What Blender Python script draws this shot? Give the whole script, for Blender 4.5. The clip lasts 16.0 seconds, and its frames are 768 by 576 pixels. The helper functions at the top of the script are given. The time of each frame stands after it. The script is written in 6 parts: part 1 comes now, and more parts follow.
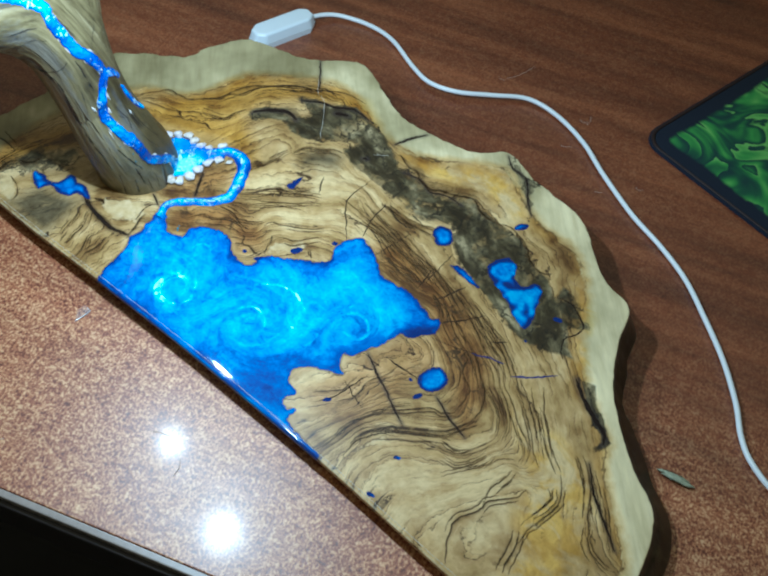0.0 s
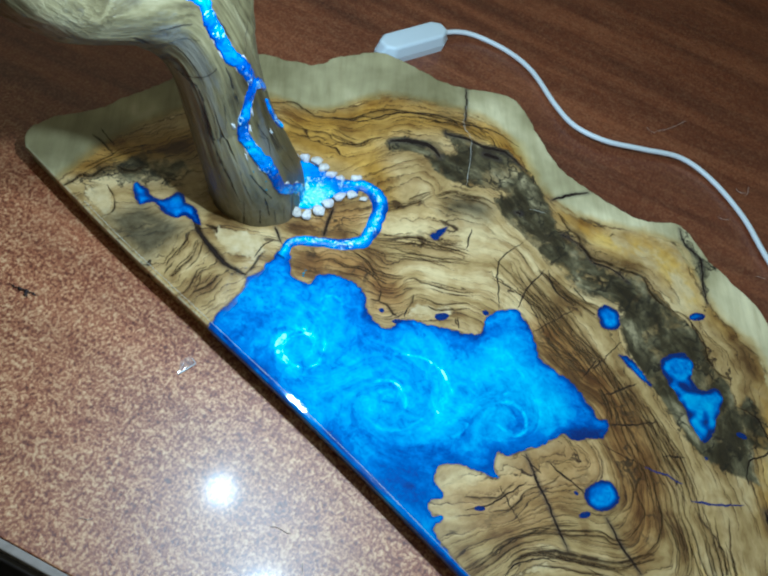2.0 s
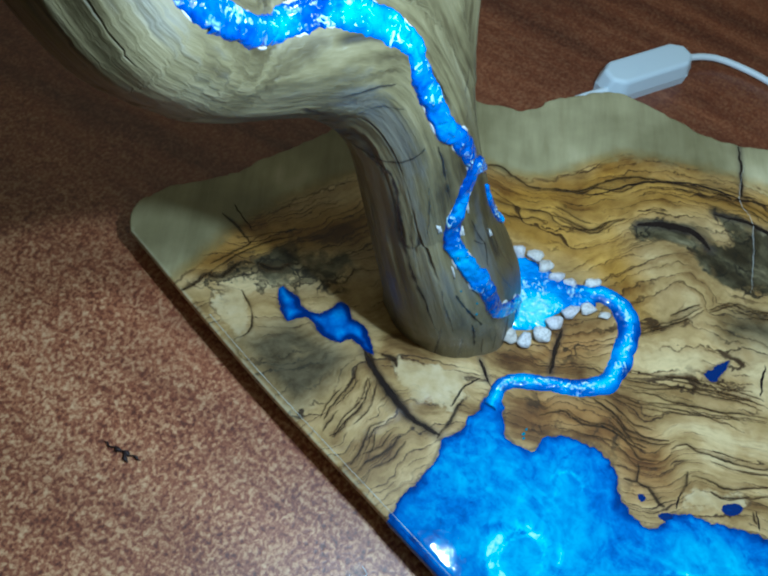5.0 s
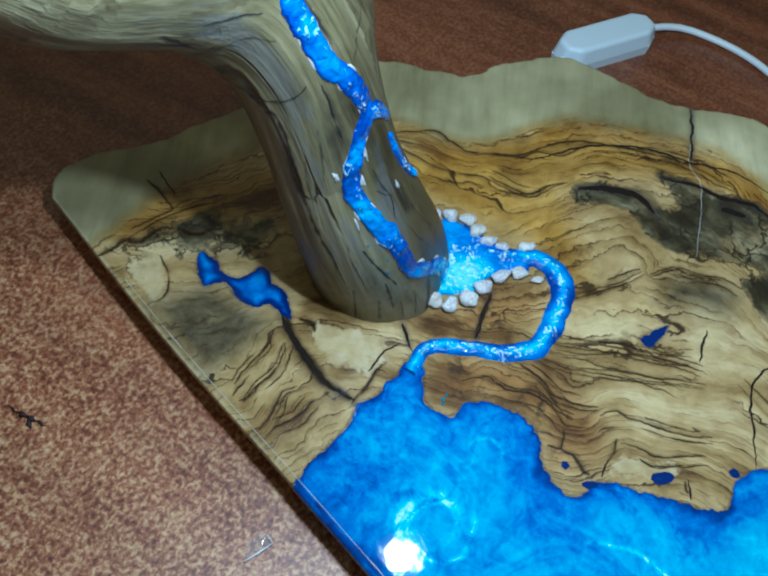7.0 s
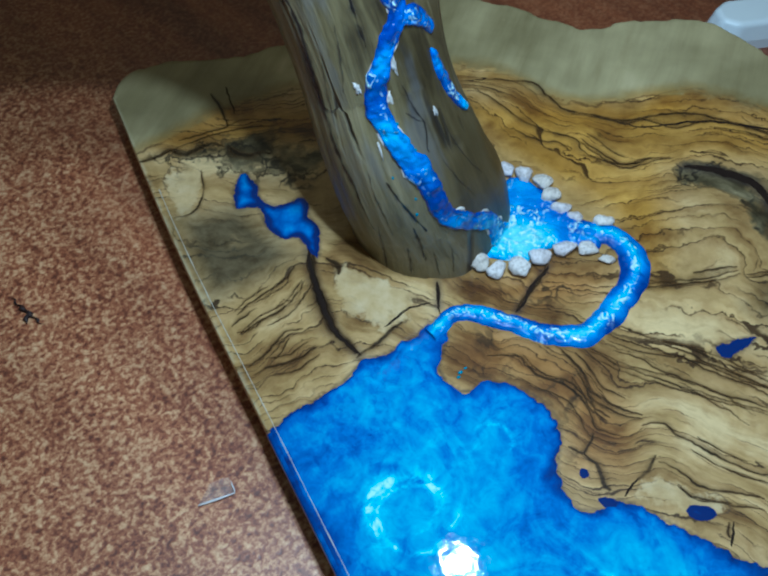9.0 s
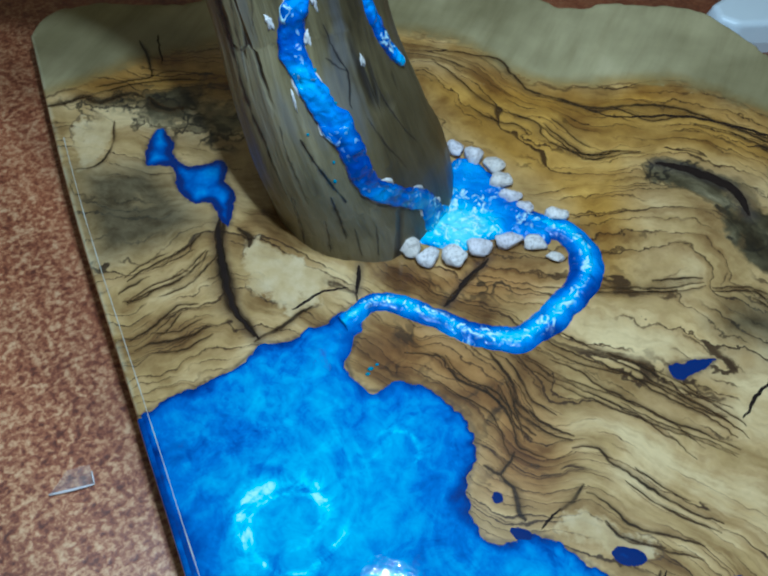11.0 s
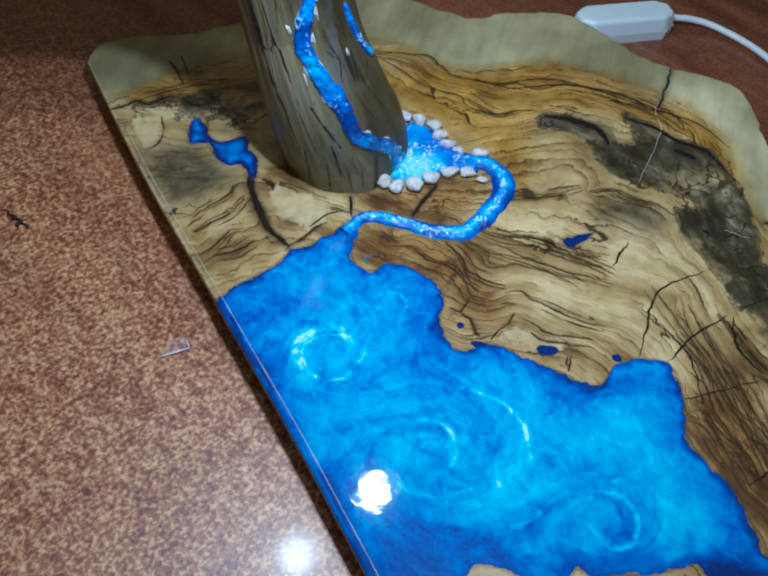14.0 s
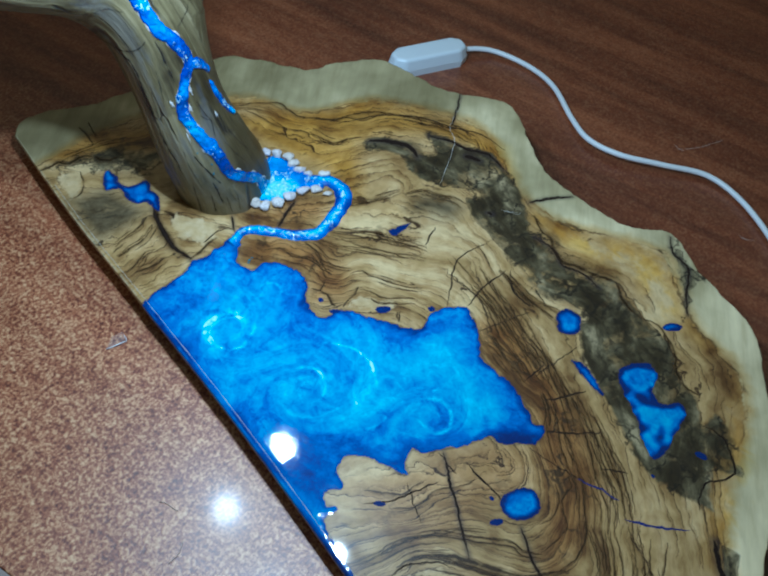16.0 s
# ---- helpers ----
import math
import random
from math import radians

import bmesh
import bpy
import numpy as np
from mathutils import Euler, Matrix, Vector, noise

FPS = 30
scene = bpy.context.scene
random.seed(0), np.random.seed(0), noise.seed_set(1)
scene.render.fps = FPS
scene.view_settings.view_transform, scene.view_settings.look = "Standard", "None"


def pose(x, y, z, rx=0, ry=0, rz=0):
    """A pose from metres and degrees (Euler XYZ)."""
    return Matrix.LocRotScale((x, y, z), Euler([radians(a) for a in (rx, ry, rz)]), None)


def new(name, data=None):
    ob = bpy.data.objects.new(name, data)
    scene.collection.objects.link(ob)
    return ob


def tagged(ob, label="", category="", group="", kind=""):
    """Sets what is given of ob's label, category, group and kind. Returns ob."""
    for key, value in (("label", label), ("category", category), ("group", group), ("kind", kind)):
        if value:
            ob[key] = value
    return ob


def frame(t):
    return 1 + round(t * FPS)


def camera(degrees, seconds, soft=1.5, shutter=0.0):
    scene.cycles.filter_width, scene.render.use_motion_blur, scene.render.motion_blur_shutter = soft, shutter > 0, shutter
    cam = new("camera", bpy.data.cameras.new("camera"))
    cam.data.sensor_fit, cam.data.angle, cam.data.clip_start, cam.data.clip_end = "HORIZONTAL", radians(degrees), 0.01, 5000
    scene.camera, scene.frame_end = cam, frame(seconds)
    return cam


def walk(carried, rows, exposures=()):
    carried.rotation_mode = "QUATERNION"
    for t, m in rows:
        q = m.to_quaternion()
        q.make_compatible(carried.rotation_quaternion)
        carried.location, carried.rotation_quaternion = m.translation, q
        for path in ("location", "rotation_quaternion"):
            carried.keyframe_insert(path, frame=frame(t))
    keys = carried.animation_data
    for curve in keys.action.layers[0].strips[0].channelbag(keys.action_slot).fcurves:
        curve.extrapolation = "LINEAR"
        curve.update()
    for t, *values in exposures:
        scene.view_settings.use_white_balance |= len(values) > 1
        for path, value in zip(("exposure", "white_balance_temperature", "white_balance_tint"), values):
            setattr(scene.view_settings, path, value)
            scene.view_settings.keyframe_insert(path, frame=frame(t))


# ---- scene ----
cam = camera(42.40, 16.0, soft=2.3)
# seconds, eye, pitch from straight down, yaw, roll
PATH = [
    (0, 0.33804, -0.15746, 0.52096, 33.947, 37.498, 3.923),
    (0.5, 0.31879, -0.15763, 0.51340, 32.928, 38.796, 4.490),
    (1, 0.28676, -0.16002, 0.50276, 33.715, 36.629, 8.503),
    (1.5, 0.24045, -0.16264, 0.48654, 34.533, 35.273, 12.152),
    (2, 0.19860, -0.16438, 0.45832, 33.834, 32.503, 14.789),
    (2.5, 0.15164, -0.14446, 0.42801, 32.292, 32.893, 15.313),
    (3, 0.10790, -0.10839, 0.40538, 30.678, 33.155, 15.317),
    (3.5, 0.07854, -0.09012, 0.38304, 30.175, 35.076, 13.679),
    (4, 0.06242, -0.09032, 0.36803, 30.232, 40.758, 10.464),
    (6.5, 0.07850, -0.07435, 0.32908, 33.775, 42.731, 6.585),
    (7, 0.10404, -0.06184, 0.32487, 32.802, 47.849, 3.191),
    (7.5, 0.11622, -0.04932, 0.30783, 31.548, 56.510, -1.522),
    (8, 0.12346, -0.03462, 0.29453, 31.863, 61.250, -3.580),
    (8.5, 0.13014, -0.02143, 0.28738, 32.852, 65.222, -4.955),
    (9, 0.13156, -0.01010, 0.27634, 34.051, 69.677, -5.635),
    (9.5, 0.13470, 0.00980, 0.25282, 33.620, 74.441, -8.295),
    (10, 0.12699, 0.01523, 0.23623, 33.355, 70.054, -2.209),
    (12.5, 0.14947, 0.01820, 0.24219, 37.474, 70.183, -0.427),
    (13, 0.17387, -0.00486, 0.27163, 39.011, 67.947, 0.565),
    (13.5, 0.19971, -0.03009, 0.29390, 38.207, 65.115, 0.344),
    (14, 0.22236, -0.04787, 0.30902, 37.892, 62.453, 0.369),
    (14.5, 0.24143, -0.05554, 0.33444, 38.450, 60.122, 0.064),
    (15, 0.26350, -0.06632, 0.36287, 38.192, 57.410, 0.133),
    (15.5, 0.28533, -0.07378, 0.39086, 37.773, 55.982, -0.590),
    (16, 0.31251, -0.08285, 0.41982, 37.884, 53.229, 0.696),
]
# ---------------------------------------------------------------- light and world
# the slab's upper face leans a little against the table; the table is level
LEVEL = Vector((-0.0034, 0.1015, 1.0)).normalized().rotation_difference(Vector((0, 0, 1))).to_matrix().to_4x4() @ Matrix.Translation((0, 0, -0.0044))
EXPOSURES = [(0.0, 0.01, 5450, 5), (1.5, -0.11, 5400, 5), (2.5, -0.28, 5360, 3), (3.5, -0.50, 5200, 3), (6.5, -0.49, 5180, 3), (8.0, -0.61, 5300, 5), (12.5, -0.57, 5340, 10), (14.0, -0.55, 5420, 13), (15.2, -0.52, 5340, 8), (16.0, -0.52, 5120, 7)]
walk(cam, [(t, LEVEL @ pose(x, y, z, pitch, 0, yaw) @ pose(0, 0, 0, 0, 0, roll)) for t, x, y, z, pitch, yaw, roll in PATH], exposures=EXPOSURES)

world = bpy.data.worlds.new("room_light")
scene.world = world
world.use_nodes = True
world.node_tree.nodes["Background"].inputs[0].default_value = (1.0, 0.94, 0.62, 1)
world.node_tree.nodes["Background"].inputs[1].default_value = 0.27


def bulb(name, place, watts, radius, colour):
    """A small bulb as a wide downward spot; the hood that cuts it is assumed, not modelled."""
    data = bpy.data.lights.new(name, "SPOT")
    data.energy, data.shadow_soft_size, data.color = watts, radius, colour
    data.spot_size, data.spot_blend = radians(150), 0.5
    ob = new(name, data)
    ob.location = place
    return ob


# two small cool-white bulbs above the slab, hung from the added wooden arm
bulb("bulb_low", (-0.0125, 0.0431, 0.2589), 1.28, 0.007, (0.79, 0.97, 1.06))
bulb("bulb_high", (0.0579, 0.0335, 0.3149), 3.12, 0.008, (0.79, 0.97, 1.06))

TOP = 0.017          # height of the slab's upper face
CM = 0.01


# ---------------------------------------------------------------- shader helpers
class Shader:
    """A small builder for node materials."""

    def __init__(self, name):
        self.mat = bpy.data.materials.new(name)
        self.mat.use_nodes = True
        self.tree = self.mat.node_tree
        self.bsdf = self.tree.nodes["Principled BSDF"]

    def put(self, kind, **values):
        node = self.tree.nodes.new(kind)
        for key, value in values.items():
            node.inputs[key].default_value = value
        return node

    def plug(self, source, node, name):
        if hasattr(source, "is_output"):
            self.tree.links.new(source, node.inputs[name])
        else:
            node.inputs[name].default_value = source

    def coords(self):
        return self.tree.nodes.new("ShaderNodeTexCoord").outputs["Object"]

    def attr(self, name, field="Fac"):
        node = self.tree.nodes.new("ShaderNodeAttribute")
        node.attribute_name = name
        return node.outputs[field]

    def random(self):
        return self.tree.nodes.new("ShaderNodeObjectInfo").outputs["Random"]

    def math(self, op, a, b=0.0, c=0.0, clamp=False):
        node = self.tree.nodes.new("ShaderNodeMath")
        node.operation, node.use_clamp = op, clamp
        for n, v in enumerate((a, b, c)):
            self.plug(v, node, n)
        return node.outputs[0]

    def scaled(self, vector, factors):
        node = self.tree.nodes.new("ShaderNodeVectorMath")
        node.operation = "MULTIPLY"
        self.plug(vector, node, 0)
        node.inputs[1].default_value = factors
        return node.outputs[0]

    def joined(self, x, y, z):
        node = self.tree.nodes.new("ShaderNodeCombineXYZ")
        for n, v in enumerate((x, y, z)):
            self.plug(v, node, n)
        return node.outputs[0]

    def noise(self, vector, scale, detail=4.0, rough=0.55, distortion=0.0):
        node = self.put("ShaderNodeTexNoise", Scale=scale, Detail=detail, Roughness=rough, Distortion=distortion)
        self.plug(vector, node, "Vector")
        return node.outputs["Fac"]

    def cells(self, vector, scale, feature="F1", out="Distance"):
        node = self.put("ShaderNodeTexVoronoi", Scale=scale)
        node.feature = feature
        self.plug(vector, node, "Vector")
        return node.outputs[out]

    def ramp(self, fac, stops):
        node = self.tree.nodes.new("ShaderNodeValToRGB")
        while len(node.color_ramp.elements) < len(stops):
            node.color_ramp.elements.new(0.5)
        for element, (at, colour) in zip(node.color_ramp.elements, stops):
            element.position = at
            element.color = (*colour, 1) if len(colour) == 3 else colour
        self.plug(fac, node, "Fac")
        return node.outputs["Color"]

    def step(self, value, low, high):
        """0 below low, 1 above high, smooth between."""
        node = self.tree.nodes.new("ShaderNodeMapRange")
        node.interpolation_type = "SMOOTHSTEP"
        self.plug(value, node, "Value")
        node.inputs["From Min"].default_value, node.inputs["From Max"].default_value = low, high
        return node.outputs["Result"]

    def mix(self, fac, a, b, blend="MIX"):
        node = self.tree.nodes.new("ShaderNodeMix")
        node.data_type, node.blend_type = "RGBA", blend
        self.plug(fac, node, 0)
        for n, v in ((6, a), (7, b)):
            self.plug((*v, 1) if isinstance(v, tuple) and len(v) == 3 else v, node, n)
        return node.outputs[2]

    def bump(self, height, strength, distance):
        node = self.put("ShaderNodeBump", Strength=strength, Distance=distance)
        self.plug(height, node, "Height")
        self.tree.links.new(node.outputs[0], self.bsdf.inputs["Normal"])
        return node

    def done(self, colour, rough, **values):
        self.plug((*colour, 1) if isinstance(colour, tuple) and len(colour) == 3 else colour, self.bsdf, "Base Color")
        self.plug(rough, self.bsdf, "Roughness")
        for key, value in values.items():
            self.plug(value, self.bsdf, key.replace("_", " "))
        return self.mat


# ---------------------------------------------------------------- materials
def olive_wood():
    """Olive wood under clear resin. Attributes: phase (rings), rim (depth into the pale sapwood, mm), dark, smoke, pale,
    amber, red, cream and burn (closeness to the resin)."""
    s = Shader("olive_wood")
    at = s.coords()
    big, mid, fine = s.noise(at, 30, 3, 0.5), s.noise(at, 115, 3, 0.55), s.noise(at, 380, 3, 0.6)
    p = s.attr("phase")
    for n, amount in ((big, 0.45), (mid, 0.16), (fine, 0.075)):
        p = s.math("ADD", p, s.math("MULTIPLY", s.math("SUBTRACT", n, 0.5), amount))
    axes = s.tree.nodes.new("ShaderNodeSeparateXYZ")
    s.plug(at, axes, 0)

    def along(stretch):
        """Coordinates that change fast across the rings and slowly with them."""
        return s.joined(p, s.math("MULTIPLY", axes.outputs[0], stretch), s.math("MULTIPLY", axes.outputs[1], stretch))

    # broad figure: brown smears, straw and cream
    calm = s.step(s.noise(at, 21, 3, 0.55, 0.3), 0.42, 0.60)
    tone = s.math("MULTIPLY", s.noise(along(6.0), 2.2, 5, 0.62), 0.58)
    tone = s.math("ADD", tone, s.math("MULTIPLY", s.noise(at, 44, 5, 0.6, 0.5), 0.42))
    tone = s.math("ADD", 0.500, s.math("MULTIPLY", s.math("SUBTRACT", tone, 0.5), 1.12))
    tone = s.math("ADD", tone, s.math("MULTIPLY", s.math("SUBTRACT", calm, 0.5), 0.05))
    tone = s.math("ADD", tone, s.math("MULTIPLY", s.attr("cream"), 0.075))
    tone = s.math("SUBTRACT", tone, s.math("MULTIPLY", s.attr("red"), 0.060))
    tone = s.math("ADD", tone, s.math("MULTIPLY", s.attr("amber"), -0.03))
    tone = s.math("ADD", tone, s.math("MULTIPLY", s.attr("gold"), 0.115))
    colour = s.ramp(tone, [(0.33, (0.135, 0.066, 0.020)), (0.40, (0.27, 0.155, 0.052)), (0.47, (0.42, 0.275, 0.104)), (0.54, (0.535, 0.362, 0.155)), (0.64, (0.69, 0.515, 0.258))])
    hair = s.noise(along(9.0), 20, 4, 0.6)
    colour = s.mix(0.5, colour, s.ramp(hair, [(0.3, (0.62, 0.54, 0.46)), (0.52, (1, 1, 1)), (0.72, (1.16, 1.15, 1.12))]), "MULTIPLY")
    # year rings: thin dark lines, smeared brown on one side, that come and go
    busy = s.math("ADD", s.math("MULTIPLY", s.attr("red"), 0.16), s.math("SUBTRACT", s.math("MULTIPLY", s.attr("amber"), 0.08), s.math("ADD", s.math("MULTIPLY", s.attr("gold"), 0.16), s.math("MULTIPLY", s.attr("cream"), 0.07))))
    dense = s.math("SUBTRACT", busy, s.math("MULTIPLY", s.math("SUBTRACT", calm, 0.35), 0.15))
    for count, shift, low, deep in ((2.1, 2.4, 0.32, 0.95), (4.7, 2.0, 0.41, 0.92), (9.5, 1.6, 0.47, 0.75)):
        wave = s.math("ADD", s.math("MULTIPLY", p, count), s.math("MULTIPLY", s.noise(along(4.0), 1.6 + count * 0.35, 2, 0.5), shift))
        q = s.math("FRACT", wave)
        gate = s.step(s.math("ADD", s.noise(along(7.0), 2.0 + count * 0.6, 2, 0.5), dense), low, low + 0.14)
        smear = s.ramp(q, [(0.0, (0.30, 0.20, 0.11)), (0.12, (0.52, 0.41, 0.29)), (0.36, (0.90, 0.87, 0.82)), (0.7, (1.06, 1.06, 1.05)), (1.0, (1.14, 1.13, 1.10))])
        colour = s.mix(s.math("MULTIPLY", gate, deep * 0.38), colour, smear, "MULTIPLY")
        width = 0.018 * count ** 0.8
        near = s.math("MINIMUM", q, s.math("MULTIPLY", s.math("SUBTRACT", 1.0, q), 2.5))
        line = s.math("SUBTRACT", 1.0, s.step(near, width * 0.35, width * 0.9))
        colour = s.mix(s.math("MULTIPLY", s.math("MULTIPLY", line, gate), deep), colour, (0.048, 0.024, 0.010))
    # golden stain below the sapwood, then pale sapwood at the live edge
    rim = s.math("ADD", s.attr("rim"), s.math("ADD", s.math("MULTIPLY", s.math("SUBTRACT", mid, 0.5), 7.0), s.math("MULTIPLY", s.math("SUBTRACT", fine, 0.5), 2.5)))
    stain = s.math("MULTIPLY", s.step(s.math("ADD", rim, s.math("MULTIPLY", big, 9.0)), -9.0, 2.0), s.step(s.noise(at, 38, 2, 0.5), 0.34, 0.56))
    colour = s.mix(s.math("MULTIPLY", stain, 0.7), colour, (0.94, 0.78, 0.42), "MULTIPLY")
    # ramp brightens with x, painting the stronger light at the right into the sapwood
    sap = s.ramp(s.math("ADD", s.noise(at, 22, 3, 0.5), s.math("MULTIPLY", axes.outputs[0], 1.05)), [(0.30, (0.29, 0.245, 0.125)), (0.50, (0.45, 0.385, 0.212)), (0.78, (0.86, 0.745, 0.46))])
    sap = s.mix(s.math("SUBTRACT", 0.75, s.math("MULTIPLY", s.step(rim, 0.5, 6.5), 0.75)), sap, (0.80, 0.64, 0.40), "MULTIPLY")
    radial = s.joined(s.math("MULTIPLY", s.math("ADD", axes.outputs[0], axes.outputs[1]), 0.7), s.math("MULTIPLY", s.math("SUBTRACT", axes.outputs[0], axes.outputs[1]), 0.10), 0.0)
    sap = s.mix(0.40, sap, s.ramp(s.noise(radial, 170, 5, 0.62), [(0.30, (0.60, 0.56, 0.46)), (0.5, (1, 1, 1)), (0.68, (1.18, 1.18, 1.17))]), "MULTIPLY")
    sap = s.mix(0.55, sap, s.ramp(s.noise(radial, 62, 4, 0.6, 0.3), [(0.32, (0.58, 0.56, 0.44)), (0.5, (0.95, 0.95, 0.93)), (0.66, (1.2, 1.2, 1.2))]), "MULTIPLY")
    sap = s.mix(0.25, sap, s.ramp(s.noise(along(12.0), 5, 4, 0.6), [(0.3, (0.70, 0.70, 0.64)), (0.7, (1.15, 1.15, 1.1))]), "MULTIPLY")
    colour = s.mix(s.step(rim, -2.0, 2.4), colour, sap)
    keep = s.step(s.noise(at, 24, 2, 0.5), 0.42, 0.58)
    edge = s.math("SUBTRACT", 1.0, s.step(s.math("ABSOLUTE", s.math("ADD", rim, 0.8)), 0.1, 0.9))
    colour = s.mix(s.math("MULTIPLY", s.math("MULTIPLY", edge, keep), 0.75), colour, (0.085, 0.045, 0.016))
    # amber, reddish, spalted and bleached areas
    colour = s.mix(s.math("MULTIPLY", s.attr("amber"), s.math("ADD", 0.55, s.math("MULTIPLY", big, 0.6))), colour, (0.96, 0.75, 0.24), "MULTIPLY")
    colour = s.mix(s.math("MULTIPLY", s.attr("gold"), s.step(s.noise(s.scaled(at, (1.0, 1.6, 1.0)), 48, 3, 0.6, 0.6), 0.40, 0.60)), colour, (1.0, 0.84, 0.40), "MULTIPLY")
    colour = s.mix(s.math("MULTIPLY", s.attr("red"), 0.85), colour, (0.82, 0.60, 0.42), "MULTIPLY")
    wob = s.math("ADD", s.math("MULTIPLY", s.math("SUBTRACT", mid, 0.5), 1.2), s.math("MULTIPLY", s.math("SUBTRACT", fine, 0.5), 0.7))
    pale_in = s.math("ADD", s.attr("pale"), wob)
    pale = s.step(s.math("ADD", pale_in, s.math("MULTIPLY", s.math("SUBTRACT", fine, 0.5), 0.8)), 0.40, 0.80)
    colour = s.mix(s.math("MULTIPLY", pale, 0.75), colour, s.ramp(s.noise(at, 140, 4, 0.6), [(0.3, (0.46, 0.32, 0.14)), (0.5, (0.62, 0.46, 0.23)), (0.7, (0.76, 0.61, 0.36))]))
    ring = s.math("SUBTRACT", 1.0, s.step(s.math("ABSOLUTE", s.math("SUBTRACT", pale_in, 0.46)), 0.01, 0.07))
    colour = s.mix(s.math("MULTIPLY", s.math("MULTIPLY", ring, s.math("MULTIPLY", s.step(s.attr("pale"), 0.02, 0.2), s.step(s.noise(at, 70, 2), 0.45, 0.6))), 0.7), colour, (0.08, 0.05, 0.03))
    streak = s.noise(along(10.0), 3.4, 4, 0.6)
    dark_in = s.math("ADD", s.attr("dark"), s.math("ADD", s.math("MULTIPLY", wob, 0.8), s.math("MULTIPLY", s.math("SUBTRACT", streak, 0.5), 1.1)))
    dark = s.math("MULTIPLY", s.step(dark_in, 0.28, 0.66), s.step(s.attr("dark"), 0.0, 0.22))
    spalt_n = s.math("ADD", s.math("MULTIPLY", s.noise(at, 46, 5, 0.64, 0.8), 0.42), s.math("MULTIPLY", streak, 0.54))
    spalt_n = s.math("ADD", 0.5, s.math("MULTIPLY", s.math("SUBTRACT", spalt_n, 0.5), 1.35))
    spalt = s.ramp(spalt_n, [(0.37, (0.010, 0.008, 0.004)), (0.43, (0.026, 0.021, 0.010)), (0.50, (0.066, 0.055, 0.028)), (0.56, (0.150, 0.124, 0.066)), (0.64, (0.38, 0.31, 0.17))])
    colour = s.mix(s.math("MULTIPLY", dark, s.math("SUBTRACT", 0.95, s.math("MULTIPLY", s.step(s.noise(at, 55, 4, 0.62, 0.5), 0.52, 0.66), 0.42))), colour, spalt)
    colour = s.mix(s.step(s.math("ADD", s.attr("dark"), s.math("MULTIPLY", s.math("SUBTRACT", fine, 0.5), 0.6)), 0.95, 1.25), colour, (0.012, 0.009, 0.006))
    moved = s.joined(s.math("ADD", axes.outputs[0], s.math("MULTIPLY", mid, 0.022)), s.math("ADD", axes.outputs[1], s.math("MULTIPLY", s.noise(at, 90, 3, 0.6), 0.022)), 0.0)
    craze = s.math("SUBTRACT", 1.0, s.step(s.cells(moved, 62, "DISTANCE_TO_EDGE"), 0.012, 0.06))
    craze = s.math("MULTIPLY", craze, s.math("MULTIPLY", s.step(s.math("MAXIMUM", s.attr("dark"), s.math("MULTIPLY", s.attr("red"), 0.24)), 0.03, 0.3), s.step(s.noise(at, 50, 2), 0.42, 0.56)))
    colour = s.mix(s.math("MULTIPLY", craze, 0.9), colour, (0.012, 0.009, 0.006))
    lip = s.math("SUBTRACT", 1.0, s.step(s.math("ABSOLUTE", s.math("SUBTRACT", dark_in, 0.42)), 0.01, 0.07))
    colour = s.mix(s.math("MULTIPLY", s.math("MULTIPLY", lip, s.math("MULTIPLY", keep, s.step(s.attr("dark"), 0.02, 0.3))), 0.9), colour, (0.016, 0.011, 0.008))
    smoke = s.math("MULTIPLY", s.attr("smoke"), s.step(s.math("ADD", s.noise(at, 45, 3, 0.5), s.math("MULTIPLY", streak, 0.4)), 0.34, 0.66))
    colour = s.mix(s.math("MULTIPLY", smoke, 0.88), colour, s.ramp(hair, [(0.36, (0.022, 0.018, 0.010)), (0.62, (0.085, 0.070, 0.040))]))
    # highlight of the slab's front edge, painted pale into the wood colour
    edge_gleam = s.math("MULTIPLY", s.attr("edge_gleam"), s.step(s.noise(at, 160, 3, 0.6), 0.36, 0.56))
    colour = s.mix(s.math("MULTIPLY", edge_gleam, 0.85), colour, (0.86, 0.80, 0.54))
    colour = s.mix(s.math("MULTIPLY", s.attr("burn"), 0.85), colour, (0.035, 0.026, 0.03))
    rough = s.math("ADD", 0.30, s.math("MULTIPLY", mid, 0.15))
    s.bump(s.noise(at, 35, 2), 0.06, 0.002)
    return s.done(colour, rough, Specular_IOR_Level=0.25, Coat_Weight=0.55, Coat_Roughness=0.04)


def growth_line(name, stain, black, brown):
    """Dark brown line with a soft stain beside it; attribute fade is 1 on the line and falls to 0 at the borders."""
    s = Shader(name)
    at = s.coords()
    fade = s.attr("fade")
    broken = s.step(s.noise(at, 130, 3, 0.6), 0.30, 0.52)
    s.plug(s.math("MULTIPLY", fade, s.math("ADD", 0.42, s.math("MULTIPLY", broken, 0.46))), s.bsdf, "Alpha")
    dark = s.ramp(s.noise(at, 70, 3), [(0.35, black), (0.65, brown)])
    colour = s.mix(s.step(fade, 0.45, 0.85), stain, dark)
    return s.done(colour, 0.35, Specular_IOR_Level=0.25, Coat_Weight=0.55, Coat_Roughness=0.04)


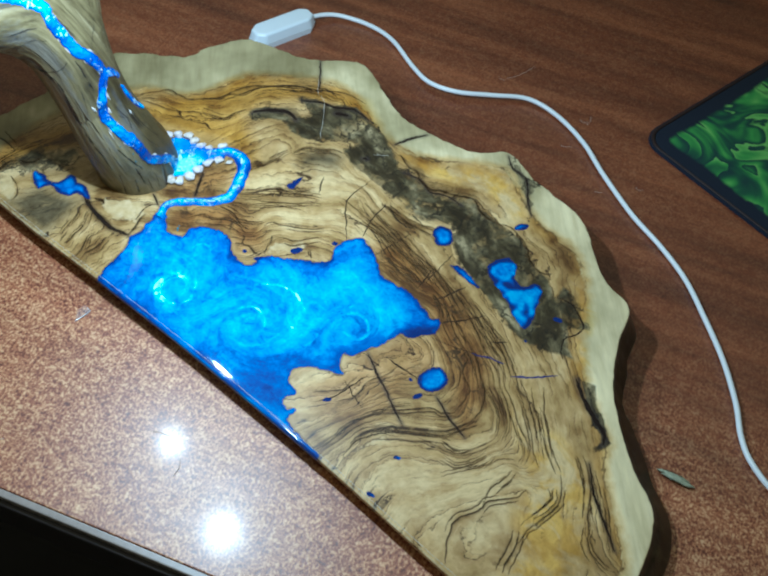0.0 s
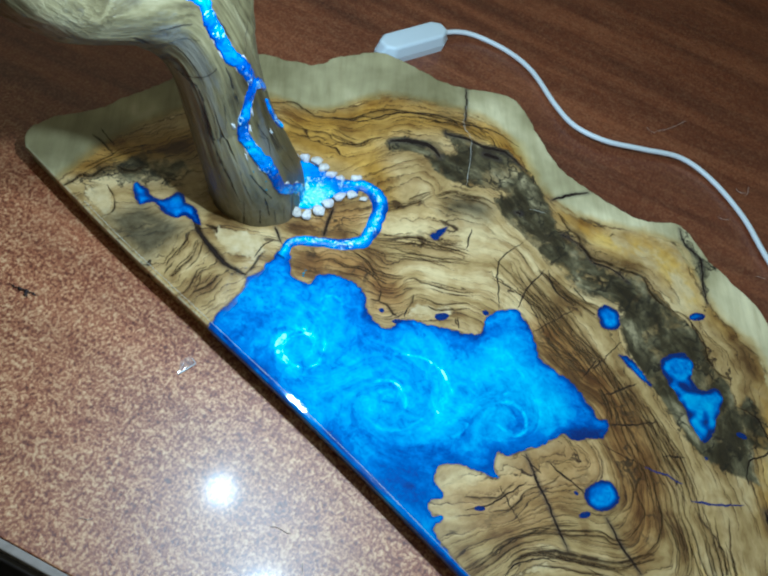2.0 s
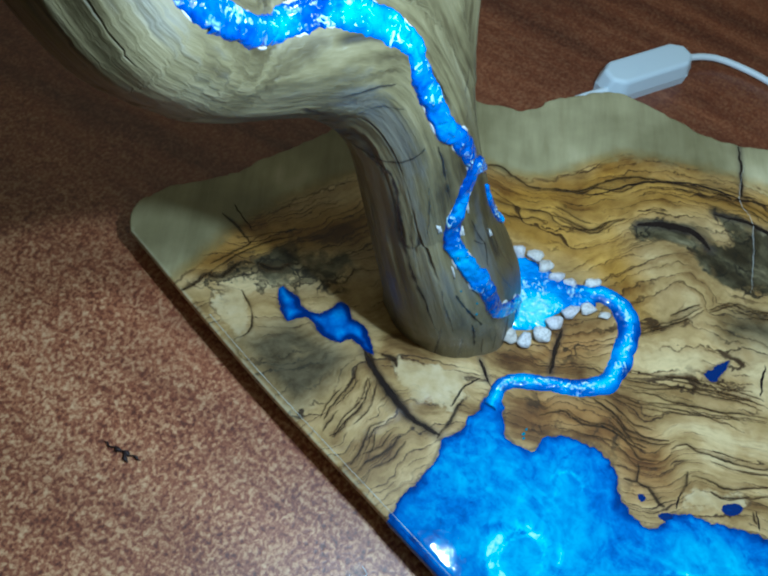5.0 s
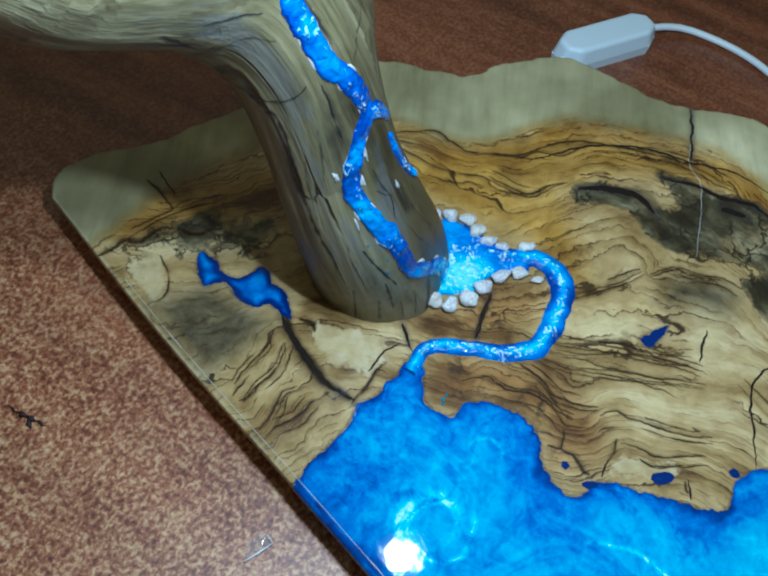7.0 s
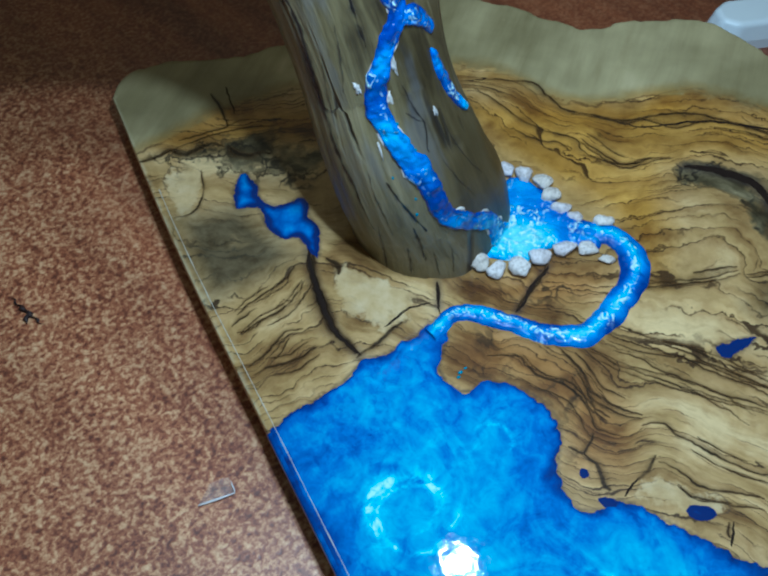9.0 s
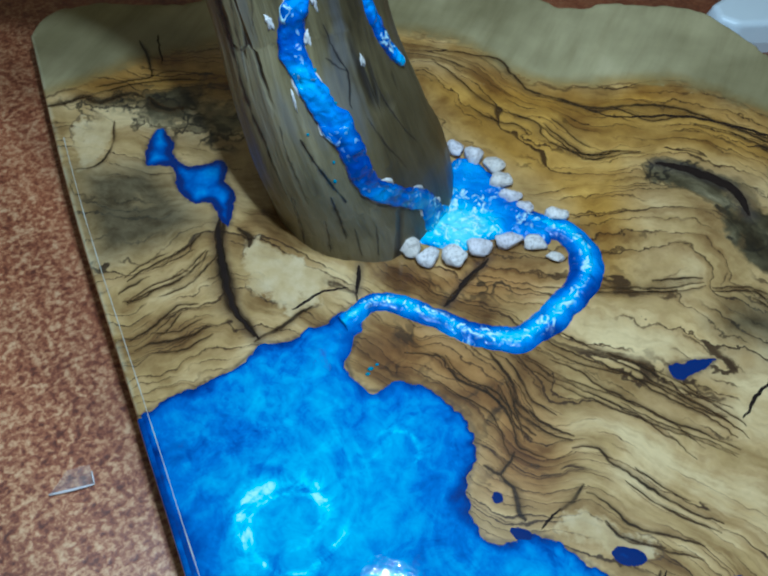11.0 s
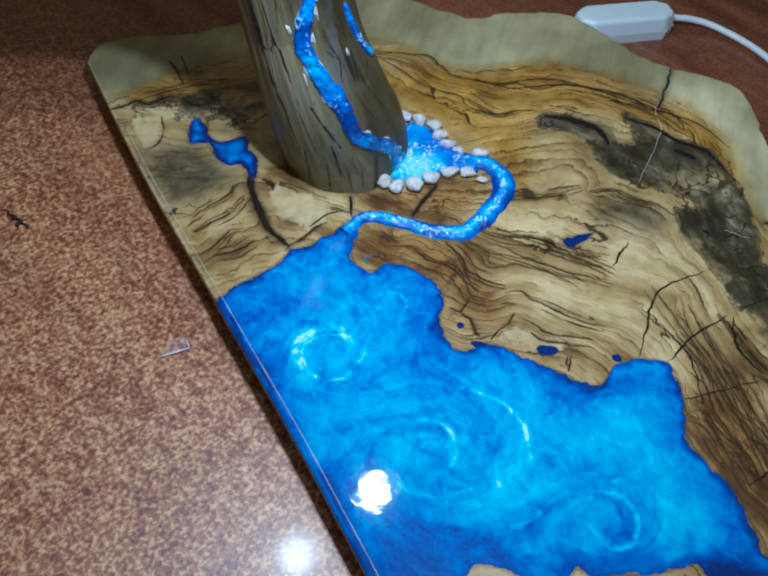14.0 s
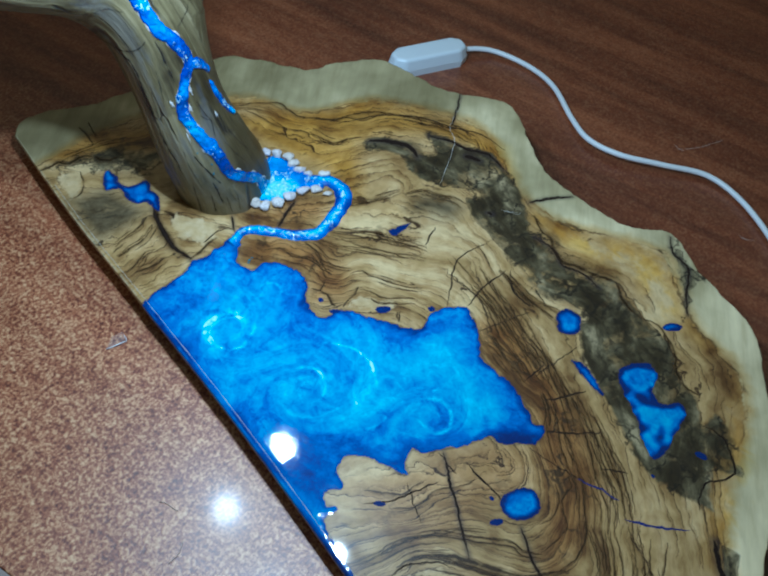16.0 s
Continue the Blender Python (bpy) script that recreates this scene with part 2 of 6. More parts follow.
def shaded_bark_side():
    s = Shader("live_edge")
    at = s.coords()
    n = s.noise(s.scaled(at, (1, 1, 0.5)), 120, 6, 0.6)
    # dark bark tone, with the shade on the slab's side darkened in
    colour = s.ramp(n, [(0.3, (0.016, 0.014, 0.009)), (0.5, (0.042, 0.038, 0.022)), (0.7, (0.10, 0.090, 0.052))])
    s.bump(n, 0.6, 0.002)
    return s.done(colour, 0.4)


def pearl_resin():
    """Pearl-blue cast resin. Attributes: swirl (a turned plane), deep (closeness to the bank), crest (foam lines)."""
    s = Shader("pearl_resin")
    turned = s.attr("swirl", "Vector")
    at = s.coords()
    flow = s.noise(turned, 24, 4, 0.6, 0.6)
    veil = s.noise(turned, 85, 5, 0.68, 1.0)
    cloud = s.noise(at, 150, 5, 0.68, 0.9)
    grains = s.noise(at, 600, 2, 0.6)
    depth = s.math("ADD", s.math("MULTIPLY", flow, 0.48), s.math("ADD", s.math("MULTIPLY", veil, 0.15), s.math("MULTIPLY", cloud, 0.37)))
    depth = s.math("ADD", 0.545, s.math("MULTIPLY", s.math("SUBTRACT", depth, 0.5), 1.45))
    depth = s.math("ADD", depth, s.math("MULTIPLY", s.math("SUBTRACT", grains, 0.5), 0.12))
    depth = s.math("SUBTRACT", depth, s.math("MULTIPLY", s.math("MULTIPLY", s.attr("deep"), s.math("ADD", 0.25, s.math("MULTIPLY", cloud, 1.3))), 0.36))
    depth = s.math("ADD", depth, s.math("MULTIPLY", s.math("MULTIPLY", s.attr("crest"), s.step(s.math("ADD", s.math("MULTIPLY", veil, 0.5), s.math("MULTIPLY", cloud, 0.5)), 0.34, 0.58)), 0.40))
    blots = s.step(s.noise(s.scaled(at, (0.7, 1.0, 1.0)), 330, 3, 0.55, 0.8), 0.54, 0.66)
    depth = s.math("SUBTRACT", depth, s.math("MULTIPLY", s.math("MULTIPLY", blots, s.step(s.noise(at, 38, 2), 0.46, 0.60)), 0.06))
    colour = s.ramp(depth, [(0.15, (0.0, 0.020, 0.14)), (0.28, (0.0, 0.072, 0.35)), (0.39, (0.0, 0.165, 0.55)), (0.49, (0.0, 0.31, 0.67)),
                            (0.60, (0.0, 0.46, 0.76)), (0.72, (0.04, 0.65, 0.90)), (0.86, (0.45, 0.90, 1.0))])
    ripple = s.bump(s.noise(at, 170, 3, 0.6), 0.035, 0.002)
    s.tree.links.new(ripple.outputs[0], s.bsdf.inputs["Coat Normal"])
    return s.done(colour, 0.5, Specular_IOR_Level=0.05, Coat_Weight=0.8, Coat_Roughness=0.05)


def stream_resin():
    """Clear glassy blue resin of the stream, with glints painted in as white sparks where it is lumpy."""
    s = Shader("stream_resin")
    at = s.coords()
    lumps, foam = s.noise(at, 62, 3, 0.55, 0.4), s.attr("foam")
    depth = s.math("ADD", 0.5, s.math("MULTIPLY", s.math("SUBTRACT", lumps, 0.5), 0.9))
    depth = s.math("ADD", s.math("SUBTRACT", depth, s.math("MULTIPLY", s.attr("deep"), 0.09)), s.math("MULTIPLY", foam, 0.24))
    colour = s.ramp(depth, [(0.32, (0.0, 0.055, 0.33)), (0.43, (0.0, 0.150, 0.60)), (0.53, (0.0, 0.30, 0.82)), (0.66, (0.0, 0.52, 0.90)), (0.82, (0.20, 0.80, 0.95))])
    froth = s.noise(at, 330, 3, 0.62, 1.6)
    # pale flecks in the colour stand for reflections on the lumps
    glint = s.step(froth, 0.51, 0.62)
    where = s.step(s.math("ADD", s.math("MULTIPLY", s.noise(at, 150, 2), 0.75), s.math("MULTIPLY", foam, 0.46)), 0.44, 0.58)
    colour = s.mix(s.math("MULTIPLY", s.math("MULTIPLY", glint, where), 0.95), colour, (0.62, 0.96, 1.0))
    fine = s.math("ADD", s.noise(at, 260, 2, 0.5, 0.6), s.math("MULTIPLY", froth, s.math("ADD", 0.15, s.math("MULTIPLY", where, 0.6))))
    s.bump(fine, 0.45, 0.0030)
    return s.done(colour, 0.25, Specular_IOR_Level=0.3, Coat_Weight=0.9, Coat_Roughness=0.05)


def driftwood():
    s = Shader("driftwood")
    at = s.coords()
    grain_at = s.attr("grain", "Vector")
    grain = s.noise(s.scaled(grain_at, (1.0, 1.0, 0.09)), 380, 5, 0.6)
    broad = s.noise(s.scaled(grain_at, (1.0, 1.0, 0.20)), 55, 5, 0.62)
    blotch = s.noise(at, 34, 4, 0.6)
    v = s.math("ADD", s.math("MULTIPLY", grain, 0.32), s.math("ADD", s.math("MULTIPLY", broad, 0.44), s.math("MULTIPLY", blotch, 0.24)))
    colour = s.ramp(v, [(0.34, (0.024, 0.017, 0.009)), (0.42, (0.090, 0.069, 0.031)), (0.50, (0.186, 0.151, 0.072)), (0.58, (0.27, 0.223, 0.120)), (0.68, (0.38, 0.325, 0.198))])
    # shade of one face painted darker brown, and blue-grey resin bloom in streaks
    shaded_face = s.math("MULTIPLY", s.attr("shaded_face"), s.math("ADD", 0.55, s.math("MULTIPLY", s.step(broad, 0.35, 0.6), 0.35)))
    colour = s.mix(shaded_face, colour, (0.35, 0.31, 0.28), "MULTIPLY")
    bloom = s.step(s.math("ADD", s.math("MULTIPLY", s.noise(s.scaled(grain_at, (1.0, 1.0, 0.12)), 95, 4, 0.6), 0.6), s.math("MULTIPLY", blotch, 0.4)), 0.53, 0.63)
    colour = s.mix(s.math("MULTIPLY", bloom, 0.35), colour, (0.13, 0.15, 0.19))
    split = s.cells(s.scaled(grain_at, (1.0, 1.0, 0.09)), 62, "DISTANCE_TO_EDGE")
    wide = s.math("MULTIPLY", s.noise(at, 60, 2), 0.040)
    crack = s.math("MULTIPLY", s.math("SUBTRACT", 1.0, s.step(s.math("SUBTRACT", split, wide), -0.02, 0.015)), s.step(s.noise(at, 32, 2), 0.54, 0.64))
    colour = s.mix(s.math("MULTIPLY", crack, 0.85), colour, (0.014, 0.012, 0.014))
    height = s.math("SUBTRACT", s.math("ADD", grain, s.math("MULTIPLY", broad, 1.5)), s.math("MULTIPLY", crack, 2.0))
    s.bump(height, 0.5, 0.0015)
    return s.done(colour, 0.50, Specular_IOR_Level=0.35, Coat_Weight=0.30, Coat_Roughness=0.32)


def laminate():
    """Reddish-brown tabletop with a fine beige speckle and long darker streaks, under a clear gloss."""
    s = Shader("tabletop_laminate")
    at = s.coords()
    axes = s.tree.nodes.new("ShaderNodeSeparateXYZ")
    s.plug(at, axes, 0)
    speck = s.noise(s.scaled(at, (1.0, 0.8, 1.0)), 620, 4, 0.62, 0.25)
    clump = s.noise(at, 170, 4, 0.62)
    patch = s.noise(at, 34, 4, 0.6)
    grain = s.noise(s.scaled(at, (0.16, 1.5, 1.0)), 26, 5, 0.6)
    v = s.math("ADD", s.math("MULTIPLY", speck, 0.66), s.math("MULTIPLY", clump, 0.34))
    v = s.math("ADD", v, s.math("MULTIPLY", s.math("SUBTRACT", patch, 0.5), 0.14))
    # beige speckle turns to dark mahogany streaks, painting in the dimmer, blurred back
    dim_back = s.step(s.math("ADD", axes.outputs[1], s.math("MULTIPLY", s.math("SUBTRACT", patch, 0.5), 0.16)), 0.09, 0.27)
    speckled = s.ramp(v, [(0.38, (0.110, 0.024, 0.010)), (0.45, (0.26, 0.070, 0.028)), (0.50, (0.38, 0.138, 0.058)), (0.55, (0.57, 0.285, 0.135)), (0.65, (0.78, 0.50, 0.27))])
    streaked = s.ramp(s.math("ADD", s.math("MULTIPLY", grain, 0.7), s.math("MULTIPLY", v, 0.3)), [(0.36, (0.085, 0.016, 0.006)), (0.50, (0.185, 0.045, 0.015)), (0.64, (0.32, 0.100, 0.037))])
    colour = s.mix(s.math("MULTIPLY", dim_back, 0.85), speckled, streaked)
    colour = s.mix(0.5, colour, s.ramp(grain, [(0.32, (0.6, 0.56, 0.54)), (0.5, (0.9, 0.9, 0.9)), (0.68, (1.1, 1.1, 1.1))]), "MULTIPLY")
    s.bump(s.math("ADD", speck, s.math("MULTIPLY", clump, 0.8)), 0.16, 0.0006)
    return s.done(colour, s.math("ADD", 0.36, s.math("MULTIPLY", patch, 0.12)), Specular_IOR_Level=0.85, Coat_Weight=0.15, Coat_Roughness=0.13)


def plain(name, colour, rough, wear=0.0, scale=80.0, **values):
    s = Shader(name)
    n = s.noise(s.coords(), scale, 5, 0.6)
    c = s.mix(n, tuple(v * (1 - wear) for v in colour), tuple(min(1.0, v * (1 + wear)) for v in colour))
    return s.done(c, rough, **values)


def stone():
    """Chalky white stone, a little different from piece to piece, with dull pits."""
    s = Shader("white_stone")
    at, own = s.coords(), s.random()
    grit = s.noise(at, 900, 4, 0.65)
    base = s.ramp(own, [(0.0, (0.66, 0.60, 0.52)), (0.35, (0.76, 0.73, 0.70)), (0.65, (0.70, 0.67, 0.70)), (1.0, (0.84, 0.80, 0.72))])
    colour = s.mix(0.8, base, s.ramp(grit, [(0.34, (0.45, 0.42, 0.40)), (0.48, (0.95, 0.95, 0.95)), (0.64, (1.12, 1.12, 1.12))]), "MULTIPLY")
    s.bump(grit, 0.7, 0.0006)
    return s.done(colour, 0.5)


def pad_print():
    """Navy cloth with a picture of broad curled green leaves; attribute ink is 1 inside the picture."""
    s = Shader("pad_cloth")
    at = s.coords()
    fold = s.noise(at, 17, 3, 0.5, 1.2)
    blade = s.math("FRACT", s.math("ADD", s.math("MULTIPLY", fold, 7.0), s.math("MULTIPLY", s.noise(at, 60, 3), 0.25)))
    shade = s.math("MULTIPLY", blade, s.step(s.noise(at, 11, 2), 0.30, 0.52))
    green = s.ramp(shade, [(0.0, (0.008, 0.045, 0.050)), (0.25, (0.018, 0.12, 0.055)), (0.55, (0.07, 0.36, 0.075)), (0.88, (0.22, 0.60, 0.14)), (1.0, (0.03, 0.14, 0.05))])
    weave = s.noise(at, 1500, 2)
    ink = s.step(s.math("ADD", s.attr("ink"), s.math("MULTIPLY", s.math("SUBTRACT", s.noise(at, 40, 4), 0.5), 0.8)), 0.35, 0.65)
    colour = s.mix(ink, (0.005, 0.013, 0.032), green)
    s.bump(weave, 0.3, 0.0004)
    return s.done(colour, 0.8)


def green_glass():
    """Pale green cast glass with teal clouds."""
    s = Shader("green_glass")
    n = s.noise(s.coords(), 40, 4, 0.6, 0.8)
    colour = s.ramp(n, [(0.36, (0.30, 0.52, 0.52)), (0.48, (0.46, 0.62, 0.38)), (0.60, (0.68, 0.82, 0.50)), (0.72, (0.84, 0.92, 0.68))])
    return s.done(colour, 0.3)


OLIVE, SIDE, POOL, STREAM, DRIFT, TABLE = olive_wood(), shaded_bark_side(), pearl_resin(), stream_resin(), driftwood(), laminate()
GROWTH = growth_line("growth_line", (0.125, 0.062, 0.020), (0.014, 0.008, 0.004), (0.052, 0.025, 0.009))
FISSURE = growth_line("fissure", (0.050, 0.046, 0.050), (0.008, 0.007, 0.009), (0.022, 0.019, 0.022))
CRACK = plain("crack_filler", (0.018, 0.011, 0.008), 0.7, 0.5, 300, Specular_IOR_Level=0.1)
CRACK_BLUE = plain("blue_crack_filler", (0.02, 0.03, 0.16), 0.2, 0.5, 300)
LIP = plain("pale_splinters", (0.58, 0.57, 0.55), 0.35, 0.45, 420)
STONE = stone()
# pale colour that stands for the highlight on the slab's front edge
EDGE_GLINT = plain("painted_edge_glint", (0.80, 0.80, 0.66), 0.2, 0.35, 260, Alpha=0.6)
PLASTIC = plain("white_plastic", (0.82, 0.92, 1.0), 0.38, 0.04, 60)
CORD = plain("white_cord_rubber", (0.88, 0.94, 0.98), 0.4, 0.04, 90)
EDGE = plain("dark_edge_band", (0.035, 0.028, 0.028), 0.45, 0.3, 60)
EDGE_LIGHT = plain("worn_edge_strip", (0.30, 0.25, 0.22), 0.35, 0.4, 200)
FLOOR = plain("floor_dark", (0.035, 0.030, 0.028), 0.6, 0.4, 8)
WALL = plain("room_wall", (0.24, 0.22, 0.20), 0.8, 0.1, 4)
LEAF = plain("dry_leaf", (0.34, 0.37, 0.26), 0.7, 0.5, 400)
GREEN = green_glass()
FILM = plain("clear_film", (0.80, 0.80, 0.84), 0.08, 0.3, 500, Alpha=0.13)
RIM = plain("folded_film", (0.86, 0.84, 0.88), 0.2, 0.2, 700, Alpha=0.75)
FIBRE = plain("pale_fibre", (0.55, 0.45, 0.38), 0.5, 0.2, 300)
SCRAP = plain("dark_scrap", (0.025, 0.012, 0.012), 0.6, 0.4, 300)
PAD = pad_print()
BEAD = plain("teal_resin", (0.0, 0.22, 0.34), 0.12, 0.3, 900)


# ---------------------------------------------------------------- geometry helpers
def mesh_object(name, verts, faces, material, parent=None, label="", smooth=False):
    data = bpy.data.meshes.new(name)
    data.from_pydata([tuple(map(float, v)) for v in verts], [], [tuple(map(int, f)) for f in faces])
    if material:
        data.materials.append(material)
    if smooth:
        data.polygons.foreach_set("use_smooth", [True] * len(data.polygons))
    ob = new(name, data)
    ob.parent = parent
    return tagged(ob, label)


def part(name, bm, material, parent=None, label="", smooth=False):
    """Links a bmesh as one mesh object under a thing or a part."""
    data = bpy.data.meshes.new(name)
    bm.to_mesh(data)
    bm.free()
    data.materials.append(material)
    if smooth:
        data.polygons.foreach_set("use_smooth", [True] * len(data.polygons))
    ob = new(name, data)
    ob.parent = parent
    return tagged(ob, label)


def attribute(ob, name, values):
    values = np.asarray(values, np.float32)
    kind = "FLOAT" if values.ndim == 1 else "FLOAT_VECTOR"
    layer = ob.data.attributes.new(name, kind, "POINT")
    layer.data.foreach_set("value" if values.ndim == 1 else "vector", values.ravel())


def spline(points, step, closed=True):
    """Points every step along a Catmull-Rom curve."""
    pts = np.asarray(points, float)
    n, out = len(pts), []
    for i in range(n if closed else n - 1):
        a, b, c, d = (pts[k % n] if closed else pts[min(max(k, 0), n - 1)] for k in (i - 1, i, i + 1, i + 2))
        count = max(2, int(np.linalg.norm(c - b) / step))
        for u in np.arange(count) / count:
            out.append(0.5 * (2 * b + (c - a) * u + (2 * a - 5 * b + 4 * c - d) * u**2 + (3 * b - 3 * c + d - a) * u**3))
    if not closed:
        out.append(pts[-1])
    return np.array(out)


def rough_line(pts, amount, size, seed=0.0, closed=True):
    """Shifts a planar line sideways by a noise of that amount and grain."""
    ahead = np.roll(pts, -1, 0) - np.roll(pts, 1, 0) if closed else np.gradient(pts, axis=0)
    ahead /= np.linalg.norm(ahead, axis=1)[:, None] + 1e-12
    out = pts.copy()
    for i, (x, y) in enumerate(pts):
        v = noise.noise((x / size, y / size, seed)) + 0.6 * noise.noise((2.7 * x / size, 2.7 * y / size, seed + 5))
        out[i] += amount * v * np.array((-ahead[i, 1], ahead[i, 0]))
    return out


def inside(poly, pts):
    """Which of the points lie inside a closed polygon."""
    x, y = pts[:, 0], pts[:, 1]
    res = np.zeros(len(pts), bool)
    for (ax, ay), (bx, by) in zip(poly, np.roll(poly, -1, 0)):
        cross = (ay > y) != (by > y)
        with np.errstate(divide="ignore", invalid="ignore"):
            res ^= cross & (x < (bx - ax) * (y - ay) / (by - ay + 1e-30) + ax)
    return res


def distance(line, pts, closed=True):
    """Least distance from each point to a polyline."""
    best = np.full(len(pts), 1e9)
    ends = np.roll(line, -1, 0) if closed else line[1:]
    for a, b in zip(line, ends):
        d = b - a
        u = np.clip(((pts - a) @ d) / (d @ d + 1e-18), 0, 1)
        best = np.minimum(best, np.hypot(*(pts - a - u[:, None] * d).T))
    return best


def depth_in(poly, pts):
    """Signed distance, positive inside."""
    return np.where(inside(poly, pts), 1, -1) * distance(poly, pts)


def sheet(outline, step):
    """A triangulated plane inside an outline: points, triangles."""
    from mathutils.geometry import delaunay_2d_cdt
    lo, hi = outline.min(0), outline.max(0)
    gx, gy = np.meshgrid(np.arange(lo[0], hi[0], step), np.arange(lo[1], hi[1], step))
    gx[::2] += step / 2
    grid = np.stack([gx.ravel(), gy.ravel()], 1)
    ok = inside(outline, grid)
    grid = grid[ok]
    coarse = outline[:: max(1, len(outline) // 300)]
    grid = grid[distance(coarse, grid) > step * 0.5]
    n = len(outline)
    verts = [Vector(p) for p in np.concatenate([outline, grid])]
    co, _, tris, *_ = delaunay_2d_cdt(verts, [(i, (i + 1) % n) for i in range(n)], [], 1, 1e-7)
    return np.array([tuple(v) for v in co]), [tuple(t) for t in tris]


# ---------------------------------------------------------------- room and table
def build_room():
    def slab_box(name, lo, hi, material, label):
        bm = bmesh.new()
        bmesh.ops.create_cube(bm, size=1)
        for v in bm.verts:
            v.co = [lo[k] if v.co[k] < 0 else hi[k] for k in range(3)]
        return tagged(part(name, bm, material, None), label, "", "", "structure")

    slab_box("floor", (-2.4, -2.2, -0.80), (2.6, 2.4, -0.75), FLOOR, "dark floor below the table")
    # unseen walls, added around; their dark tone tames the resin's reflections
    slab_box("wall_north", (-2.4, 2.4, -0.75), (2.6, 2.5, 1.8), WALL, "plain unseen wall, added")
    slab_box("wall_south", (-2.4, -2.3, -0.75), (2.6, -2.2, 1.8), WALL, "plain unseen wall, added")
    slab_box("wall_west", (-2.5, -2.3, -0.75), (-2.4, 2.5, 1.8), WALL, "plain unseen wall, added")
    slab_box("wall_east", (2.6, -2.3, -0.75), (2.7, 2.5, 1.8), WALL, "plain unseen wall, added")


def build_table():
    """The desk: its front edge runs askew to the slab."""
    table = tagged(new("table"), "reddish-brown speckled laminate table with dark edge band", "table")
    along = Vector((0.9413, 0.3376, 0)).normalized()
    back = Vector((-along.y, along.x, 0))
    corner = Vector((0.0681, -0.1248, 0)) - along * 0.75
    table.matrix_world = Matrix.Translation(corner) @ Matrix((along, back, (0, 0, 1))).transposed().to_4x4()
    length, deep = 1.7, 0.95

    def box(name, lo, hi, material, label="", bevel=0.0):
        bm = bmesh.new()
        bmesh.ops.create_cube(bm, size=1)
        for v in bm.verts:
            v.co = [lo[k] if v.co[k] < 0 else hi[k] for k in range(3)]
        if bevel:
            bmesh.ops.bevel(bm, geom=list(bm.edges), offset=bevel, segments=3, affect="EDGES", profile=0.6)
        return part(name, bm, material, table, label)

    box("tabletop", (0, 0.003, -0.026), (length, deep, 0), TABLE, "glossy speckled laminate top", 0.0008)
    box("edge_strip", (0, -0.0012, -0.005), (length, 0.003, -0.0006), EDGE_LIGHT, "worn light edge strip", 0.0008)
    box("edge_band", (0, -0.004, -0.030), (length, 0.003, -0.005), EDGE, "dark front edge band", 0.0015)
    for x in (0.06, length - 0.06):
        for y in (0.06, deep - 0.06):
            box("leg", (x - 0.025, y - 0.025, -0.75), (x + 0.025, y + 0.025, -0.026), EDGE, "", 0.003)
    return table


# ---------------------------------------------------------------- the slab
OUTLINE = [(-14.71, -0.26), (-15.65, -0.2), (-16.37, 0.39), (-16.51, 1.23), (-16.33, 2.39), (-15.57, 3.96), (-15.09, 6.48), (-14.83, 8.47), (-14.87, 11.08),
           (-14.6, 13.27), (-12.99, 14.83), (-11.39, 16.08), (-10.32, 17.01), (-10.07, 18.36), (-9.17, 20.22), (-8.41, 21.16), (-6.62, 21.78), (-3.87, 22.62),
           (-0.86, 24.81), (1.85, 24), (4.14, 22.98), (5.94, 22.79), (7.85, 23.01), (10.52, 23.77), (12.37, 25.24), (15.12, 24.44), (19.07, 23.86), (21.28, 22.12),
           (23.09, 20.78), (25.23, 20.07), (26.06, 17.67), (27.43, 14.95), (29.15, 13.07), (31.21, 11.29), (33.49, 9.72), (34.58, 6.74), (35.12, 3.32), (34.68, 0.74),
           (33.59, -0.13), (27.02, -0.06), (18.32, 0.22), (8.2, 0.25), (0.08, -0.01), (-7.55, -0.3)]
SAPWOOD = [(-12.62, -1.01), (-12.59, 0.78), (-13.07, 3.11), (-12.56, 7.31), (-11.1, 11.6), (-9.7, 13.16), (-8.53, 13.58), (-7.25, 14.62), (-6.45, 17.02), (-5.66, 18.78),
           (-2.55, 21.18), (0.32, 22.23), (3.46, 21.22), (5.46, 20.61), (8.12, 20.94), (12.66, 23.89), (14.66, 23.08), (16.99, 21.86), (20.41, 21.38),
           (22.63, 19.31), (23.99, 16.81), (26.55, 13.67), (29.14, 11.9), (30, 10.21), (32.72, 7.58), (33.92, 6.09), (34.35, 2.24), (34.14, -0.99)]
